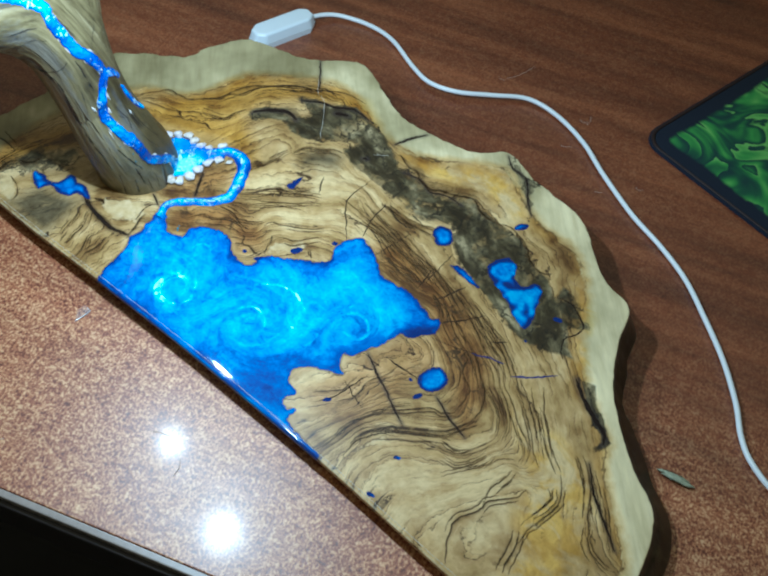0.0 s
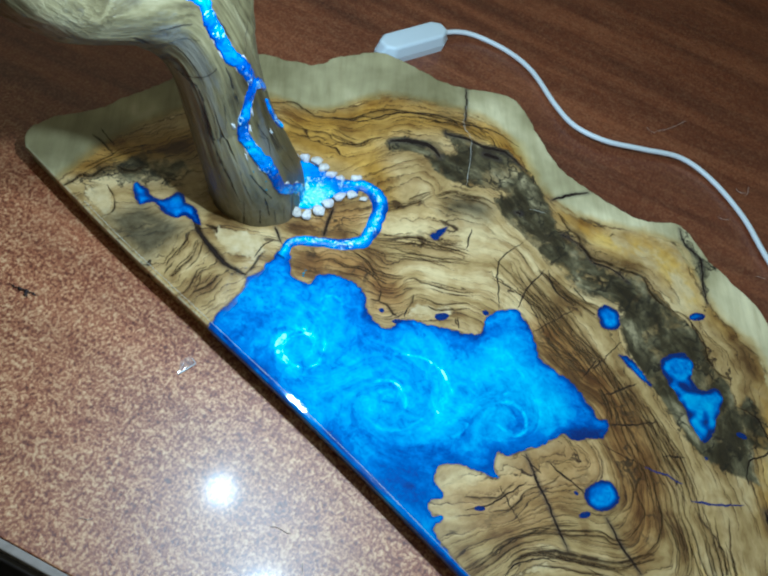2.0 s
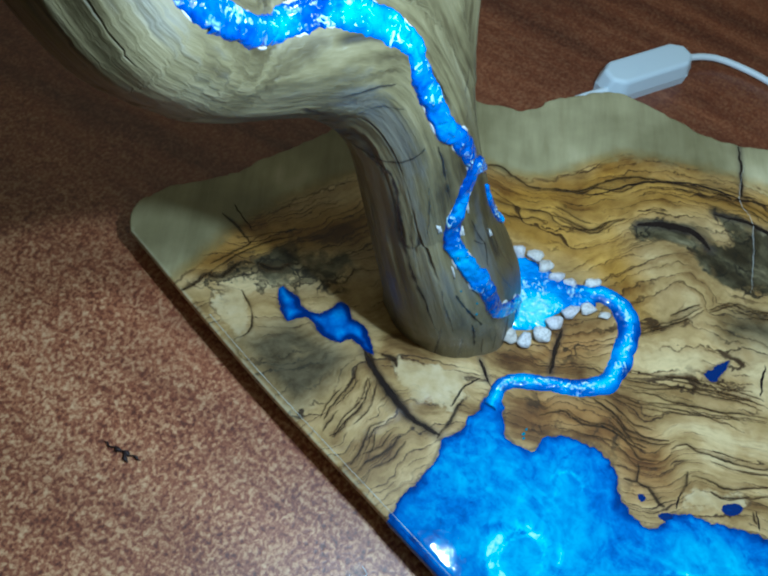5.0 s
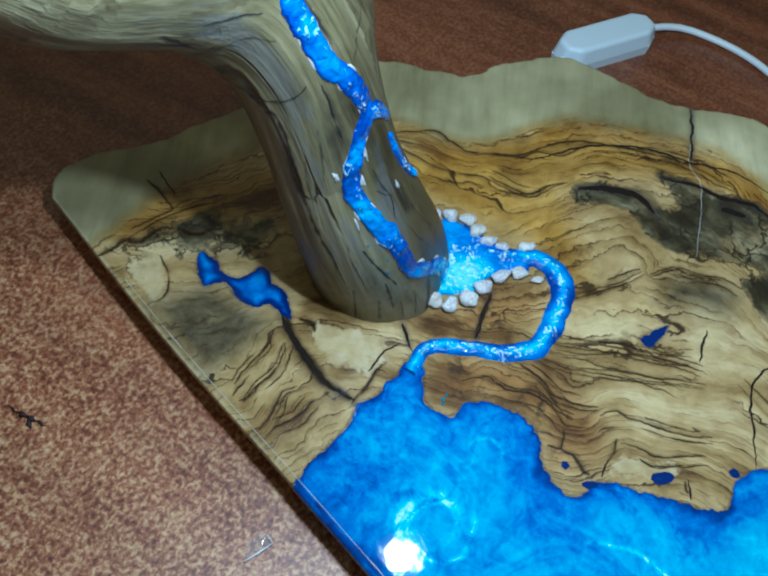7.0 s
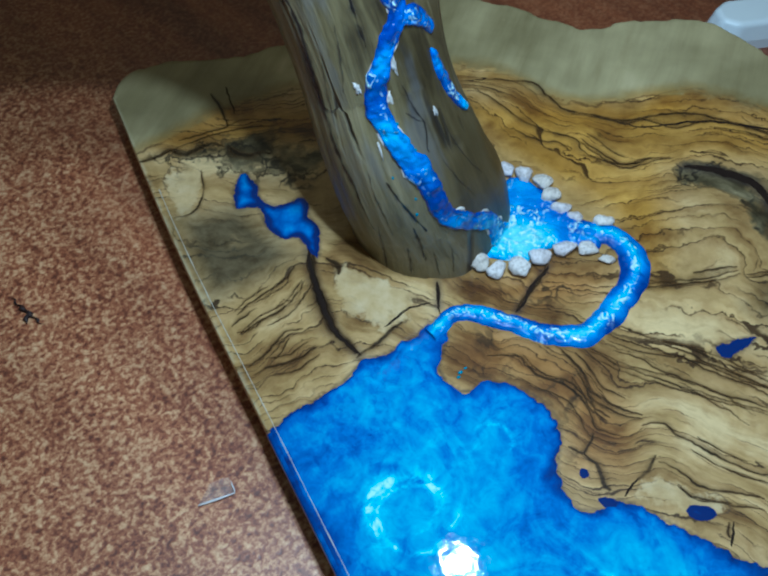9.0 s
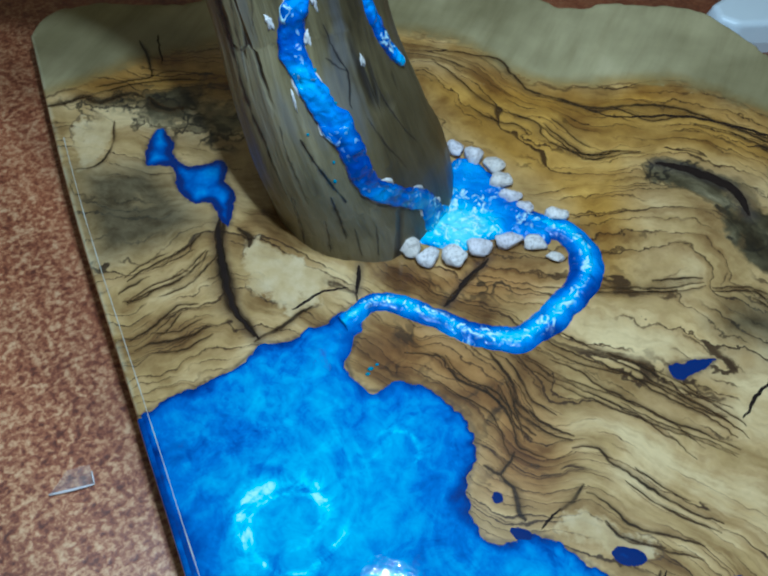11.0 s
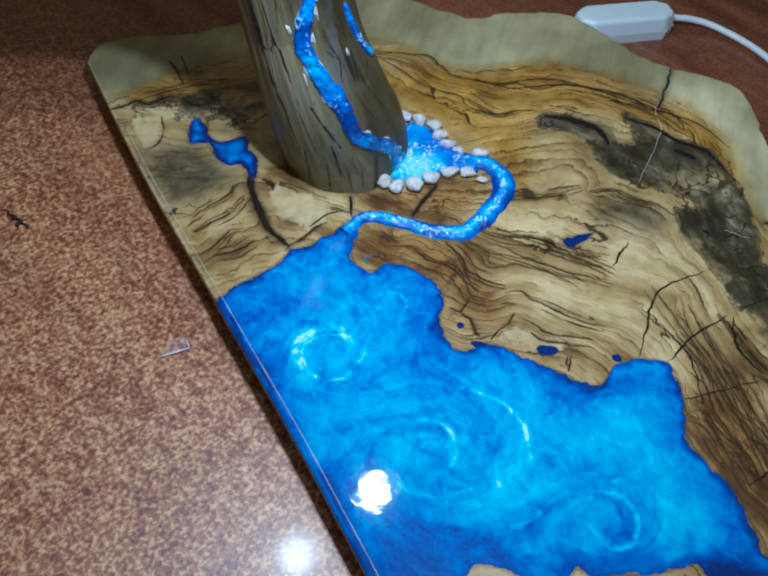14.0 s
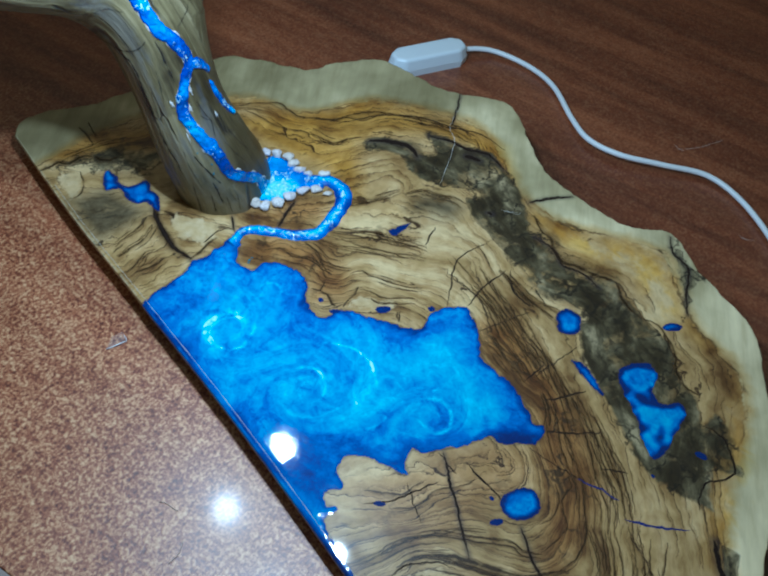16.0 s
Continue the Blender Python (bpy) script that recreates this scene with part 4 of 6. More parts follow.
# the big pool; its last points run along the front edge
POOL_LINE = [(-0.15, -0.02), (-0.4, 0.45), (-0.56, 1.1), (-0.58, 1.68), (-0.86, 2.77), (-1.22, 3.42), (-1.07, 4.03), (-1.21, 5.09), (-1.5, 6.1), (-0.79, 6.03), (0.15, 5.29), (1.11, 5.61), (1.23, 6.56), (2.2, 7.4), (3.38, 7.51),
             (4.53, 6.77), (5.6, 6.67), (6.03, 7.3), (6.04, 7.94), (7.55, 9), (8.96, 9.95), (9.29, 10.59), (8.88, 11.53), (9.1, 12.37), (9.76, 13.11), (11.03, 12.7),
             (12.09, 11.97), (13.27, 11.77), (14.56, 11.98), (15.95, 11.68), (16.7, 11.37), (17.13, 11.69), (17.55, 10.84), (17.22, 10.31), (16.56, 9.46), (16.02, 9.25),
             (15.69, 8.08), (14.91, 6.38), (14.48, 5.96), (14.8, 5.32), (15.33, 5), (14.25, 4.47), (13.38, 3.93), (12.95, 3.19), (13.37, 2.55), (14.12, 2.34), (13.9, 1.49),
             (14.44, 1.27), (14.87, 1.49), (14.98, 0.74), (16.4, 0.5), (17.89, 0.36), (17.6, 0.2), (15.0, 0.2), (12.0, 0.2), (9.0, 0.2), (6.0, 0.15), (3.0, 0.05), (1.0, 0.0)]
INLAYS = {
    "long_lake": [(-9.51, 2.35), (-9.82, 2.78), (-9.08, 2.99), (-8.56, 2.88), (-7.92, 3.3), (-7.9, 4.04), (-7.58, 4.25), (-7.06, 4.03), (-6.43, 4.14), (-5.38, 3.71),
                  (-5.49, 3.56), (-6.33, 3.4), (-6.66, 2.87), (-7.4, 2.66), (-8.14, 2.67), (-8.47, 2.03), (-9.1, 2.14)],
    "drop": [(3.16, 12.98), (3.17, 13.4), (3.4, 14.23), (3.59, 13.5), (3.58, 12.98)],
    "round_pond": [(12.7, 16.49), (12.72, 17.22), (13.58, 17.33), (14.1, 16.6), (13.55, 15.97)],
    "thin_pond": [(15.14, 15.25), (15.79, 15.57), (17.08, 15.27), (17.5, 15.06), (16.43, 15.05)],
    "forked_pond": [(16.99, 16.63), (17.01, 17.47), (17.56, 18.21), (18.3, 17.9), (18.72, 17.17), (19.47, 16.97), (19.91, 17.71), (20.55, 17.5), (20.97, 16.35),
                    (21.38, 15.31), (21.26, 14.57), (20.19, 14.98), (19.12, 15.6), (17.95, 16.01)],
    "pond": [(18.7, 7.68), (18.71, 8.31), (19.15, 9.06), (19.9, 8.96), (20.22, 8.32), (19.89, 7.58), (19.34, 7.36)],
}
# small spots: place, half length, half width, turn
SPOTS = [(7.24, 9.63, 0.40, 0.22, 60), (4.86, 7.41, 0.15, 0.12, 0), (8.66, 11.64, 0.19, 0.14, 40), (22.48, 16.47, 0.30, 0.16, 20), (18.48, 7.36, 0.12, 0.09, 0),
         (19.45, 6.83, 0.30, 0.16, 65), (15.75, 3.2, 0.28, 0.14, 50), (21.04, 3.11, 0.20, 0.10, 30), (21.36, 0.55, 0.25, 0.12, 10), (16.64, 20.71, 0.5, 0.25, 60),
         (21.9, 13.94, 0.10, 0.08, 0), (6.02, 7.62, 0.40, 0.17, 38)]
# width in mm, then the line
CRACKS = [
    (0.5, (11.13, 12.72), (11.7, 15.56)), (0.7, (14.68, 12.58), (14.52, 14.12)), (0.8, (16.01, 12.57), (16.48, 13.58), (16.82, 14.62)), (0.8, (17.25, 11.54), (18.13, 12.47), (19.0, 13.74)),
    (0.5, (15.23, 6.89), (16.63, 6.84)), (0.9, (15.42, 7.05), (17.73, 5.91), (20.01, 4.81)), (0.7, (16.43, 7.57), (18.01, 7.65), (18.91, 7.65)), (0.9, (20.28, 7.49), (21.81, 6.9), (23.12, 6.55)),
    (0.6, (15.31, 2.6), (15.98, 3.84), (16.43, 5.94)), (0.5, (15.65, 4.78), (17.56, 4.1)), (0.6, (20.22, 12.33), (21.17, 13.14)), (0.4, (17.52, 10.37), (19.35, 10.9), (21.04, 11.54)),
    (2.2, (25.62, 13.85), (26.94, 12.93), (28.19, 12.3), (28.86, 11.94), (29.16, 11.37)),
    (1.2, (29.2, 9.95), (30.49, 8.56), (31.76, 7.61), (33.03, 6.72)), (0.8, (21.3, 17.69), (22.54, 17.93), (23.97, 17.0), (23.58, 15.51), (24.24, 14.38)),
    (0.9, (12.38, 25.04), (13.26, 24.33), (14.55, 24.15), (15.42, 23.01), (16.61, 21.85)), 
    (0.9, (-2.71, 6.7), (-1.84, 6.29)), (0.7, (6.94, 16.95), (6.9, 14.82), (7.88, 13.55), (9.02, 12.27)), (0.7, (8.97, 16.38), (9.12, 14.68), (9.61, 13.16)),
    (0.8, (9.07, 16.53), (10.11, 15.79), (11.57, 15.77)), (0.6, (10.76, 16.77), (12.03, 16.46)), (0.7, (5.11, 13.95), (4.41, 15.2)), (1.3, (6.03, 20.53), (6.45, 21.62), (7.1, 22.75)),
    (0.9, (8.07, 19.09), (9.32, 19.32), (10.41, 18.96), (11.37, 19.43), (12.68, 19.5)), (0.9, (-3.18, 23.12), (-2.23, 22.06), (-1.26, 20.86)),
    (2.6, (-3.15, 16.2), (-2.5, 17.0), (-1.5, 17.75), (-0.4, 17.7)), (1.5, (-1.5, 19.2), (-0.4, 19.95), (0.7, 20.4), (1.9, 21.1), (3.3, 21.05)), (2.4, (1.1, 19.95), (1.5, 20.2), (1.95, 20.4)),
    (1.6, (5.25, 18.15), (5.38, 18.22), (5.5, 18.3)), (0.8, (-6.66, 14.71), (-5.33, 15.94), (-4.5, 18.03), (-2.97, 19.84), (-1.31, 20.78), (0.2, 21.78), (2.1, 22.14)),
]
CRACKS_NEAR = [
    (1.1, (-1.66, 10.1), (-1.18, 9.2), (-0.57, 8.33)), 
    (0.6, (5.62, 8.66), (5.94, 8.03)), (0.6, (7.82, 10.25), (8.35, 9.76)), (0.7, (-1.95, 4.49), (-2.23, 5.5), (-2.09, 6.13)),
    (0.4, (-2.5, 6.52), (-1.44, 6.21)), (0.5, (18.79, 1.09), (18.67, 2.37), (19.37, 3.61), (20.06, 4.05)), (0.5, (-14.1, 3.63), (-12.66, 3.45)),
    (0.5, (14.79, 13.13), (14.7, 16.1)), (0.5, (7.37, 13.61), (9.55, 14), (11.53, 13.19)), (1.9, (-5.8, 3.5), (-4.33, 3.18), (-2.53, 3.07), (-1.36, 3.39)),
]
CRACKS_BLUE = [(0.8, (20.03, 11.07), (21.01, 11.61), (21.88, 11.83)), (0.9, (22.63, 11.41), (23.72, 12.27), (24.71, 13.34))]


SCRATCHES = [(0.16, (-2.36, 22.42), (-1.31, 20.78), (-0.06, 20.1), (2.02, 17.4)), (0.16, (5.6, 18.9), (6.4, 19.6))]


def thin_plate(points, values, where, slack=0.3):
    """A smooth field through scattered values."""
    def kernel(r2):
        return np.where(r2 > 0, r2 * np.log(r2 + 1e-12), 0.0)

    n = len(points)
    k = kernel(((points[:, None] - points[None]) ** 2).sum(-1)) + slack * np.eye(n)
    side = np.c_[np.ones(n), points]
    system = np.block([[k, side], [side.T, np.zeros((3, 3))]])
    w = np.linalg.solve(system, np.r_[values, 0, 0, 0])
    out = w[n] + where @ w[n + 1:]
    for (px, py), c in zip(points, w[:n]):
        out += c * kernel((where[:, 0] - px) ** 2 + (where[:, 1] - py) ** 2)
    return out


def soft_area(polys, pts, soft):
    """0 to 1: how far the points lie inside any of the areas, with a soft border in cm."""
    best = np.zeros(len(pts))
    for poly in polys:
        d = depth_in(np.array(poly), pts)
        best = np.maximum(best, np.clip(0.5 + d / (2 * soft), 0, 1))
    return best


def fine_outline(points, step, amount, size, seed):
    return rough_line(spline(np.array(points, float), step), amount, size, seed)


def build_slab(lamp):
    """The slab of olive wood: upper face with its figure, eased edge, live-edge side."""
    line = spline(np.array(OUTLINE, float), 0.18)
    front = line[:, 1] < 0.6
    rough = rough_line(rough_line(line, 0.14, 1.1, 3.0), 0.06, 0.4, 7.0)
    line = np.where(front[:, None], line, line + (rough - line) * np.interp(line[:, 0], (14, 22), (1.0, 0.35))[:, None])
    pool = fine_outline(POOL_LINE, 0.12, 0.0, 1, 0)
    pts, tris = sheet(line, 0.11)
    ring_points = np.array([p for ring in RINGS for p in ring])
    ring_values = np.array([float(n) for n, ring in enumerate(RINGS) for _ in ring])
    ring_values[(ring_points[:, 0] > 25) & (ring_points[:, 1] < 5) & (ring_values == 2.0)] = 1.1
    strokes = [np.array(points) for _, *points in GRAIN]
    level = thin_plate(ring_points, ring_values, np.concatenate(strokes))
    ends = np.cumsum([len(line_) for line_ in strokes])
    level = np.concatenate([np.full(len(part_), part_.mean()) for part_ in np.split(level, ends[:-1])])
    known = np.concatenate([ring_points, *strokes])
    phase = thin_plate(known, np.r_[ring_values, level], pts, np.r_[np.full(len(ring_points), 6.0), np.full(len(level), 1.5)])
    sap = spline(np.array(SAPWOOD, float), 0.3, closed=False)
    core = np.r_[SAPWOOD, [(31.5, -6), (-12, -6)]]
    rim = -np.where(inside(np.array(core), pts), 1, -1) * distance(sap, pts, closed=False) * 10
    burn = np.clip(1 - np.abs(distance(pool, pts)) / 0.09, 0, 1)
    for name, poly in INLAYS.items():
        burn = np.maximum(burn, np.clip(1 - distance(spline(np.array(poly), 0.1), pts) / 0.09, 0, 1))
    for width, *points in CRACKS + CRACKS_NEAR:
        if width >= 0.9:
            halo = distance(spline(np.array(points, float), 0.1, closed=False), pts, closed=False)
            burn = np.maximum(burn, 0.85 * np.clip(1 - halo / (0.13 + 0.09 * width), 0, 1))
    # upper face, eased edge and side in one mesh
    n = len(line)
    ahead = np.roll(line, -1, 0) - np.roll(line, 1, 0)
    out = np.stack([ahead[:, 1], -ahead[:, 0]], 1)
    out /= np.linalg.norm(out, axis=1)[:, None]
    if (out * (line - line.mean(0))).sum() < 0:
        out = -out
    kink = np.array([noise.noise((x * 0.35, y * 0.35, 2)) for x, y in line])
    bulge = np.where(front, 0.0, 0.45 + 0.55 * np.clip((line[:, 0] - 14) / 8, 0, 1) + 0.45 * np.clip((line[:, 0] - 25) / 5, 0, 1) + 0.25 * kink)
    verts = [(x * CM, y * CM, TOP) for x, y in pts]
    loops = [list(range(n))]
    ground = 0.0046 + 0.0034 * line[:, 0] * CM - 0.1015 * line[:, 1] * CM
    for push, down in ((0.03, 0.00012), (0.06, 0.0005), (0.08, 0.0012), (0.09, 0.0026), (0.35, -0.35), (1.0, -0.75), (0.75, -1.0)):
        ring = line + out * (np.where(front, push if push < 0.2 else 0.09 - 0.35 * push, push * bulge if push > 0.2 else push))[:, None]
        height = TOP - down if down > 0 else TOP + (TOP - ground) * down
        loops.append(list(range(len(verts), len(verts) + n)))
        verts += [(x * CM, y * CM, z) for (x, y), z in zip(ring, np.broadcast_to(height, n))]
    loops[0] = [int(np.argmin(((pts - p) ** 2).sum(1))) for p in line]
    faces = list(tris)
    area = np.sum(line[:, 0] * np.roll(line[:, 1], -1) - np.roll(line[:, 0], -1) * line[:, 1])
    n_top = len(faces)
    for a, b in zip(loops, loops[1:]):
        for i in range(n):
            j = (i + 1) % n
            quad = (a[i], b[i], b[j], a[j])
            faces.append(quad if area > 0 else quad[::-1])
    slab = mesh_object("slab", verts, faces, OLIVE, lamp, "polished olive wood slab with live edge", smooth=True)
    slab.data.materials.append(SIDE)
    marks = np.zeros(len(slab.data.polygons), int)
    marks[n_top + 4 * n:] = 1
    front_side = np.tile(front, 3)
    marks[n_top + 4 * n:] = np.where(front_side, 0, 1)
    slab.data.polygons.foreach_set("material_index", marks)
    ring_ids = [loops[0]] * (len(loops) - 1)

    def spread(values):
        values = np.asarray(values, float)
        return np.r_[values, np.concatenate([values[r] for r in ring_ids])]

    # front rim rows that carry the painted highlight
    attribute(slab, "edge_gleam", np.r_[np.where(np.isin(np.arange(len(pts)), loops[0]) & (pts[:, 1] < 0.6), 0.25, 0.0), np.concatenate([np.where(front, w, 0.0) for w in (0.5, 0.0, 0.0, 0.0, 0.0, 0.0, 0.0)])])
    attribute(slab, "phase", spread(phase))
    attribute(slab, "rim", spread(rim))
    attribute(slab, "burn", spread(burn))
    dark = np.maximum(soft_area(SPALTED, pts, 0.30), np.maximum(np.maximum(1.15 * soft_area([GAP_E], pts, 0.2), 0.6 * soft_area([GAP_N], pts, 0.4)), 0.72 * soft_area(MARBLED, pts, 0.7)))
    attribute(slab, "dark", spread(dark))
    attribute(slab, "smoke", spread(soft_area(SMOKE, pts, 0.6)))
    attribute(slab, "pale", spread(soft_area(BLEACHED, pts, 0.25)))
    attribute(slab, "amber", spread(soft_area(AMBER, pts, 0.6)))
    attribute(slab, "gold", spread(soft_area(GOLD, pts, 0.6)))
    # cream wood, doubled on the right to lift the weakly lit end
    attribute(slab, "cream", spread(soft_area(CREAM, pts, 1.2) * np.interp(pts[:, 0], (19, 22), (1.0, 2.0))))
    attribute(slab, "red", spread(np.maximum(soft_area(REDDISH, pts, 0.6), 0.55 * soft_area([TAN], pts, 0.6))))
    return slab


WHIRLS = [(3.7, 2.6, 1.9, 2.6), (8.95, 3.9, 2.0, 3.4), (13.7, 7.7, 1.3, 2.6), (11.19, 9.12, 1.8, -1.6), (1.2, 4.45, 1.3, 1.5), (6.56, 6.57, 1.6, -2.0)]
# foam arcs: centre, radius, from and to in degrees, half width, strength
ARCS = [(3.7, 2.6, 1.05, 60, 310, 0.20, 0.9), (3.7, 2.6, 1.2, 260, 440, 0.10, 0.75), (3.75, 2.6, 0.85, 90, 330, 0.05, 0.7), (8.8, 3.95, 1.0, 60, 200, 0.09, 0.9), (8.95, 3.9, 0.85, -20, 100, 0.06, 0.6),
        (8.95, 3.9, 0.4, 160, 300, 0.08, 0.95), (9.6, 4.9, 2.35, 45, 165, 0.075, 0.95), (13.7, 7.7, 0.95, -40, 170, 0.09, 0.85), (2.9, 5.65, 0.55, 0, 220, 0.05, 0.65)]
strand = random.Random(33)
for cx, cy, radius, _ in WHIRLS[:4]:
    for _ in range(3):
        start = strand.uniform(0, 360)
        ARCS.append((cx + strand.gauss(0, 0.15), cy + strand.gauss(0, 0.15), radius * strand.uniform(0.2, 1.0), start, start + strand.uniform(70, 200), strand.uniform(0.025, 0.05), strand.uniform(0.25, 0.55)))
for _ in range(9):
    start = strand.uniform(0, 360)
    ARCS.append((strand.uniform(1, 14), strand.uniform(1.5, 8), strand.uniform(0.8, 2.6), start, start + strand.uniform(50, 110), strand.uniform(0.025, 0.05), strand.uniform(0.2, 0.45)))


def resin_inlay(name, outline, parent, label, step, deep_width, lift=0.00015, pool=False, dim=0.0, uneven=0.9):
    """A cast of blue resin, flush with the wood, with a rounded bank."""
    pts, tris = sheet(outline, step)
    edge = distance(outline, pts)
    patch = np.array([noise.noise((x * 0.75, y * 0.75, 6.0)) + 0.5 * noise.noise((x * 2.1, y * 2.1, 1.0)) for x, y in pts])
    if pool:
        deep = np.clip(1 - edge / (deep_width * np.clip(0.75 + 1.3 * patch, 0.3, 1.6)), 0, 1)
    else:
        deep = np.clip(np.clip(1.2 - 1.2 * edge / 0.30, 0.0, 1.1) + uneven * patch, -0.1, 1.2) + 0.34 + dim
    z = TOP + 0.00004 + lift * np.clip(edge / 0.35, 0, 1)
    ob = mesh_object(name, np.c_[pts * CM, z], tris, POOL, parent, label, smooth=True)
    turned = pts.copy()
    crest = np.zeros(len(pts))
    if pool:
        for cx, cy, radius, turns in WHIRLS:
            off = turned - (cx, cy)
            angle = turns * np.exp(-((off**2).sum(1)) / radius**2)
            c, s_ = np.cos(angle), np.sin(angle)
            turned = np.stack([cx + c * off[:, 0] - s_ * off[:, 1], cy + s_ * off[:, 0] + c * off[:, 1]], 1)
        for cx, cy, radius, start, end, width, strong in ARCS:
            off = pts - (cx, cy)
            r = np.hypot(*off.T) + 0.12 * np.array([noise.noise((x, y, 9.0)) for x, y in pts])
            a = (np.degrees(np.arctan2(off[:, 1], off[:, 0])) - start) % 360
            span = end - start
            fade = np.clip(np.minimum(a, span - a) / 40, 0, 1)
            crest = np.maximum(crest, strong * fade * np.exp(-((r - radius * (0.85 + 0.3 * np.clip(a / span, 0, 1))) / width) ** 2))
        front = np.clip(1 - pts[:, 1] / 1.6, 0, 1)
        corner = np.clip(1.25 - np.hypot((pts[:, 0] - 13.0) / 1.5, pts[:, 1] - 1.5) / 2.6, 0, 1)
        east = np.clip(1.3 - distance(np.array(POOL_LINE[32:44]), pts, closed=False) / (1.0 + 0.9 * patch), 0, 1)
        deep = np.maximum(deep, 0.85 * east)
        deep = np.maximum(deep, 0.42 * np.clip(1 - edge / (2.3 + 1.2 * patch), 0, 1))
        deep = np.maximum(deep, np.maximum(0.75 * front * np.clip((pts[:, 0] + 1) / 5, 0.2, 1), 0.75 * corner))
    attribute(ob, "swirl", np.c_[turned * CM, np.zeros(len(pts))])
    attribute(ob, "deep", deep)
    attribute(ob, "crest", crest)
    return ob


def build_resin_edge(slab, line):
    """The sawn front face of the pool: the resin shows through the slab's whole thickness."""
    xs = np.arange(POOL_LINE[0][0] - 0.05, 17.85, 0.1)
    ys = np.interp(xs, line[:, 0], line[:, 1])
    rows = []
    for push, down in ((0.05, -0.00012), (-0.050, 0.00000), (-0.085, 0.0004), (-0.108, 0.0011), (-0.122, 0.0026), (0.02, 0.0062), (0.10, 0.0104)):
        rows.append([(x * CM, (y + push) * CM, TOP - down) for x, y in zip(xs, ys)])
    n = len(xs)
    verts = [p for row in rows for p in row]
    faces = [(r * n + i, (r + 1) * n + i, (r + 1) * n + i + 1, r * n + i + 1) for r in range(len(rows) - 1) for i in range(n - 1)]
    ob = mesh_object("resin_edge", verts, faces, POOL, slab, "sawn deep blue resin front edge", smooth=True)
    attribute(ob, "swirl", np.array(verts))
    attribute(ob, "deep", np.full(len(verts), 0.85))
    attribute(ob, "crest", np.zeros(len(verts)))


def build_edge_glint(slab, line):
    """The glint of the sawn front edge, painted as a hair-thin pale strip just inside it."""
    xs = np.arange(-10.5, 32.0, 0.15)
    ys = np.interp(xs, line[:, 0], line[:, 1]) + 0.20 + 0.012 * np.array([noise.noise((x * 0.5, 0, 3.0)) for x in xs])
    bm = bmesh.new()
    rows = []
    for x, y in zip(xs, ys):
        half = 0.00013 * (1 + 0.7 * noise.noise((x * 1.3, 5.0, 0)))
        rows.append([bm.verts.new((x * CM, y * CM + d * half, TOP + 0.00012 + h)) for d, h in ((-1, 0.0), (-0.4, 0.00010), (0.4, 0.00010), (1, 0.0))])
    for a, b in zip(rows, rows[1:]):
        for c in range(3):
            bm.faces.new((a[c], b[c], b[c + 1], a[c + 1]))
    part("edge_glint_strip", bm, EDGE_GLINT, slab, "pale strip standing for the front edge glint", smooth=True)


def ribbon(points, width, taper=True, wiggle=0.04, seed=0.0, step=0.08):
    """A thin flat strip along a line, in cm: verts and faces."""
    line = spline(np.array(points, float), step, closed=False)
    line = rough_line(line, wiggle, 0.35, seed, closed=False)
    ahead = np.gradient(line, axis=0)
    side = np.stack([-ahead[:, 1], ahead[:, 0]], 1) / (np.linalg.norm(ahead, axis=1)[:, None] + 1e-9)
    u = np.linspace(0, 1, len(line))
    w = width * (np.sin(np.pi * np.clip(u, 0.03, 0.97)) ** 0.5 if taper else np.ones(len(u)))
    w = w * np.array([1 + 0.5 * noise.noise((x * 2, y * 2, seed)) for x, y in line])
    left, right = line + side * w[:, None] / 2, line - side * w[:, None] / 2
    return line, left, right


def build_cracks(slab):
    for lines, material, label in ((CRACKS, CRACK, "dark filled crack"), (CRACKS_NEAR, CRACK, "dark filled crack"), (CRACKS_BLUE, CRACK_BLUE, "blue filled crack"), (SCRATCHES, LIP, "fine pale scratch")):
        for k, (width, *points) in enumerate(lines):
            line, left, right = ribbon(points, width * 0.125, wiggle=0.07, seed=k * 3.1)
            n = len(line)
            verts = [(*(p * CM), TOP + z) for row, z in ((left, 0.00002), (line, 0.00006), (right, 0.00002)) for p in row]
            faces = []
            for i in range(n - 1):
                faces += [(i, n + i, n + i + 1, i + 1), (n + i, 2 * n + i, 2 * n + i + 1, n + i + 1)]
            mesh_object("crack", verts, [f[::-1] for f in faces], material, slab, label, smooth=True)


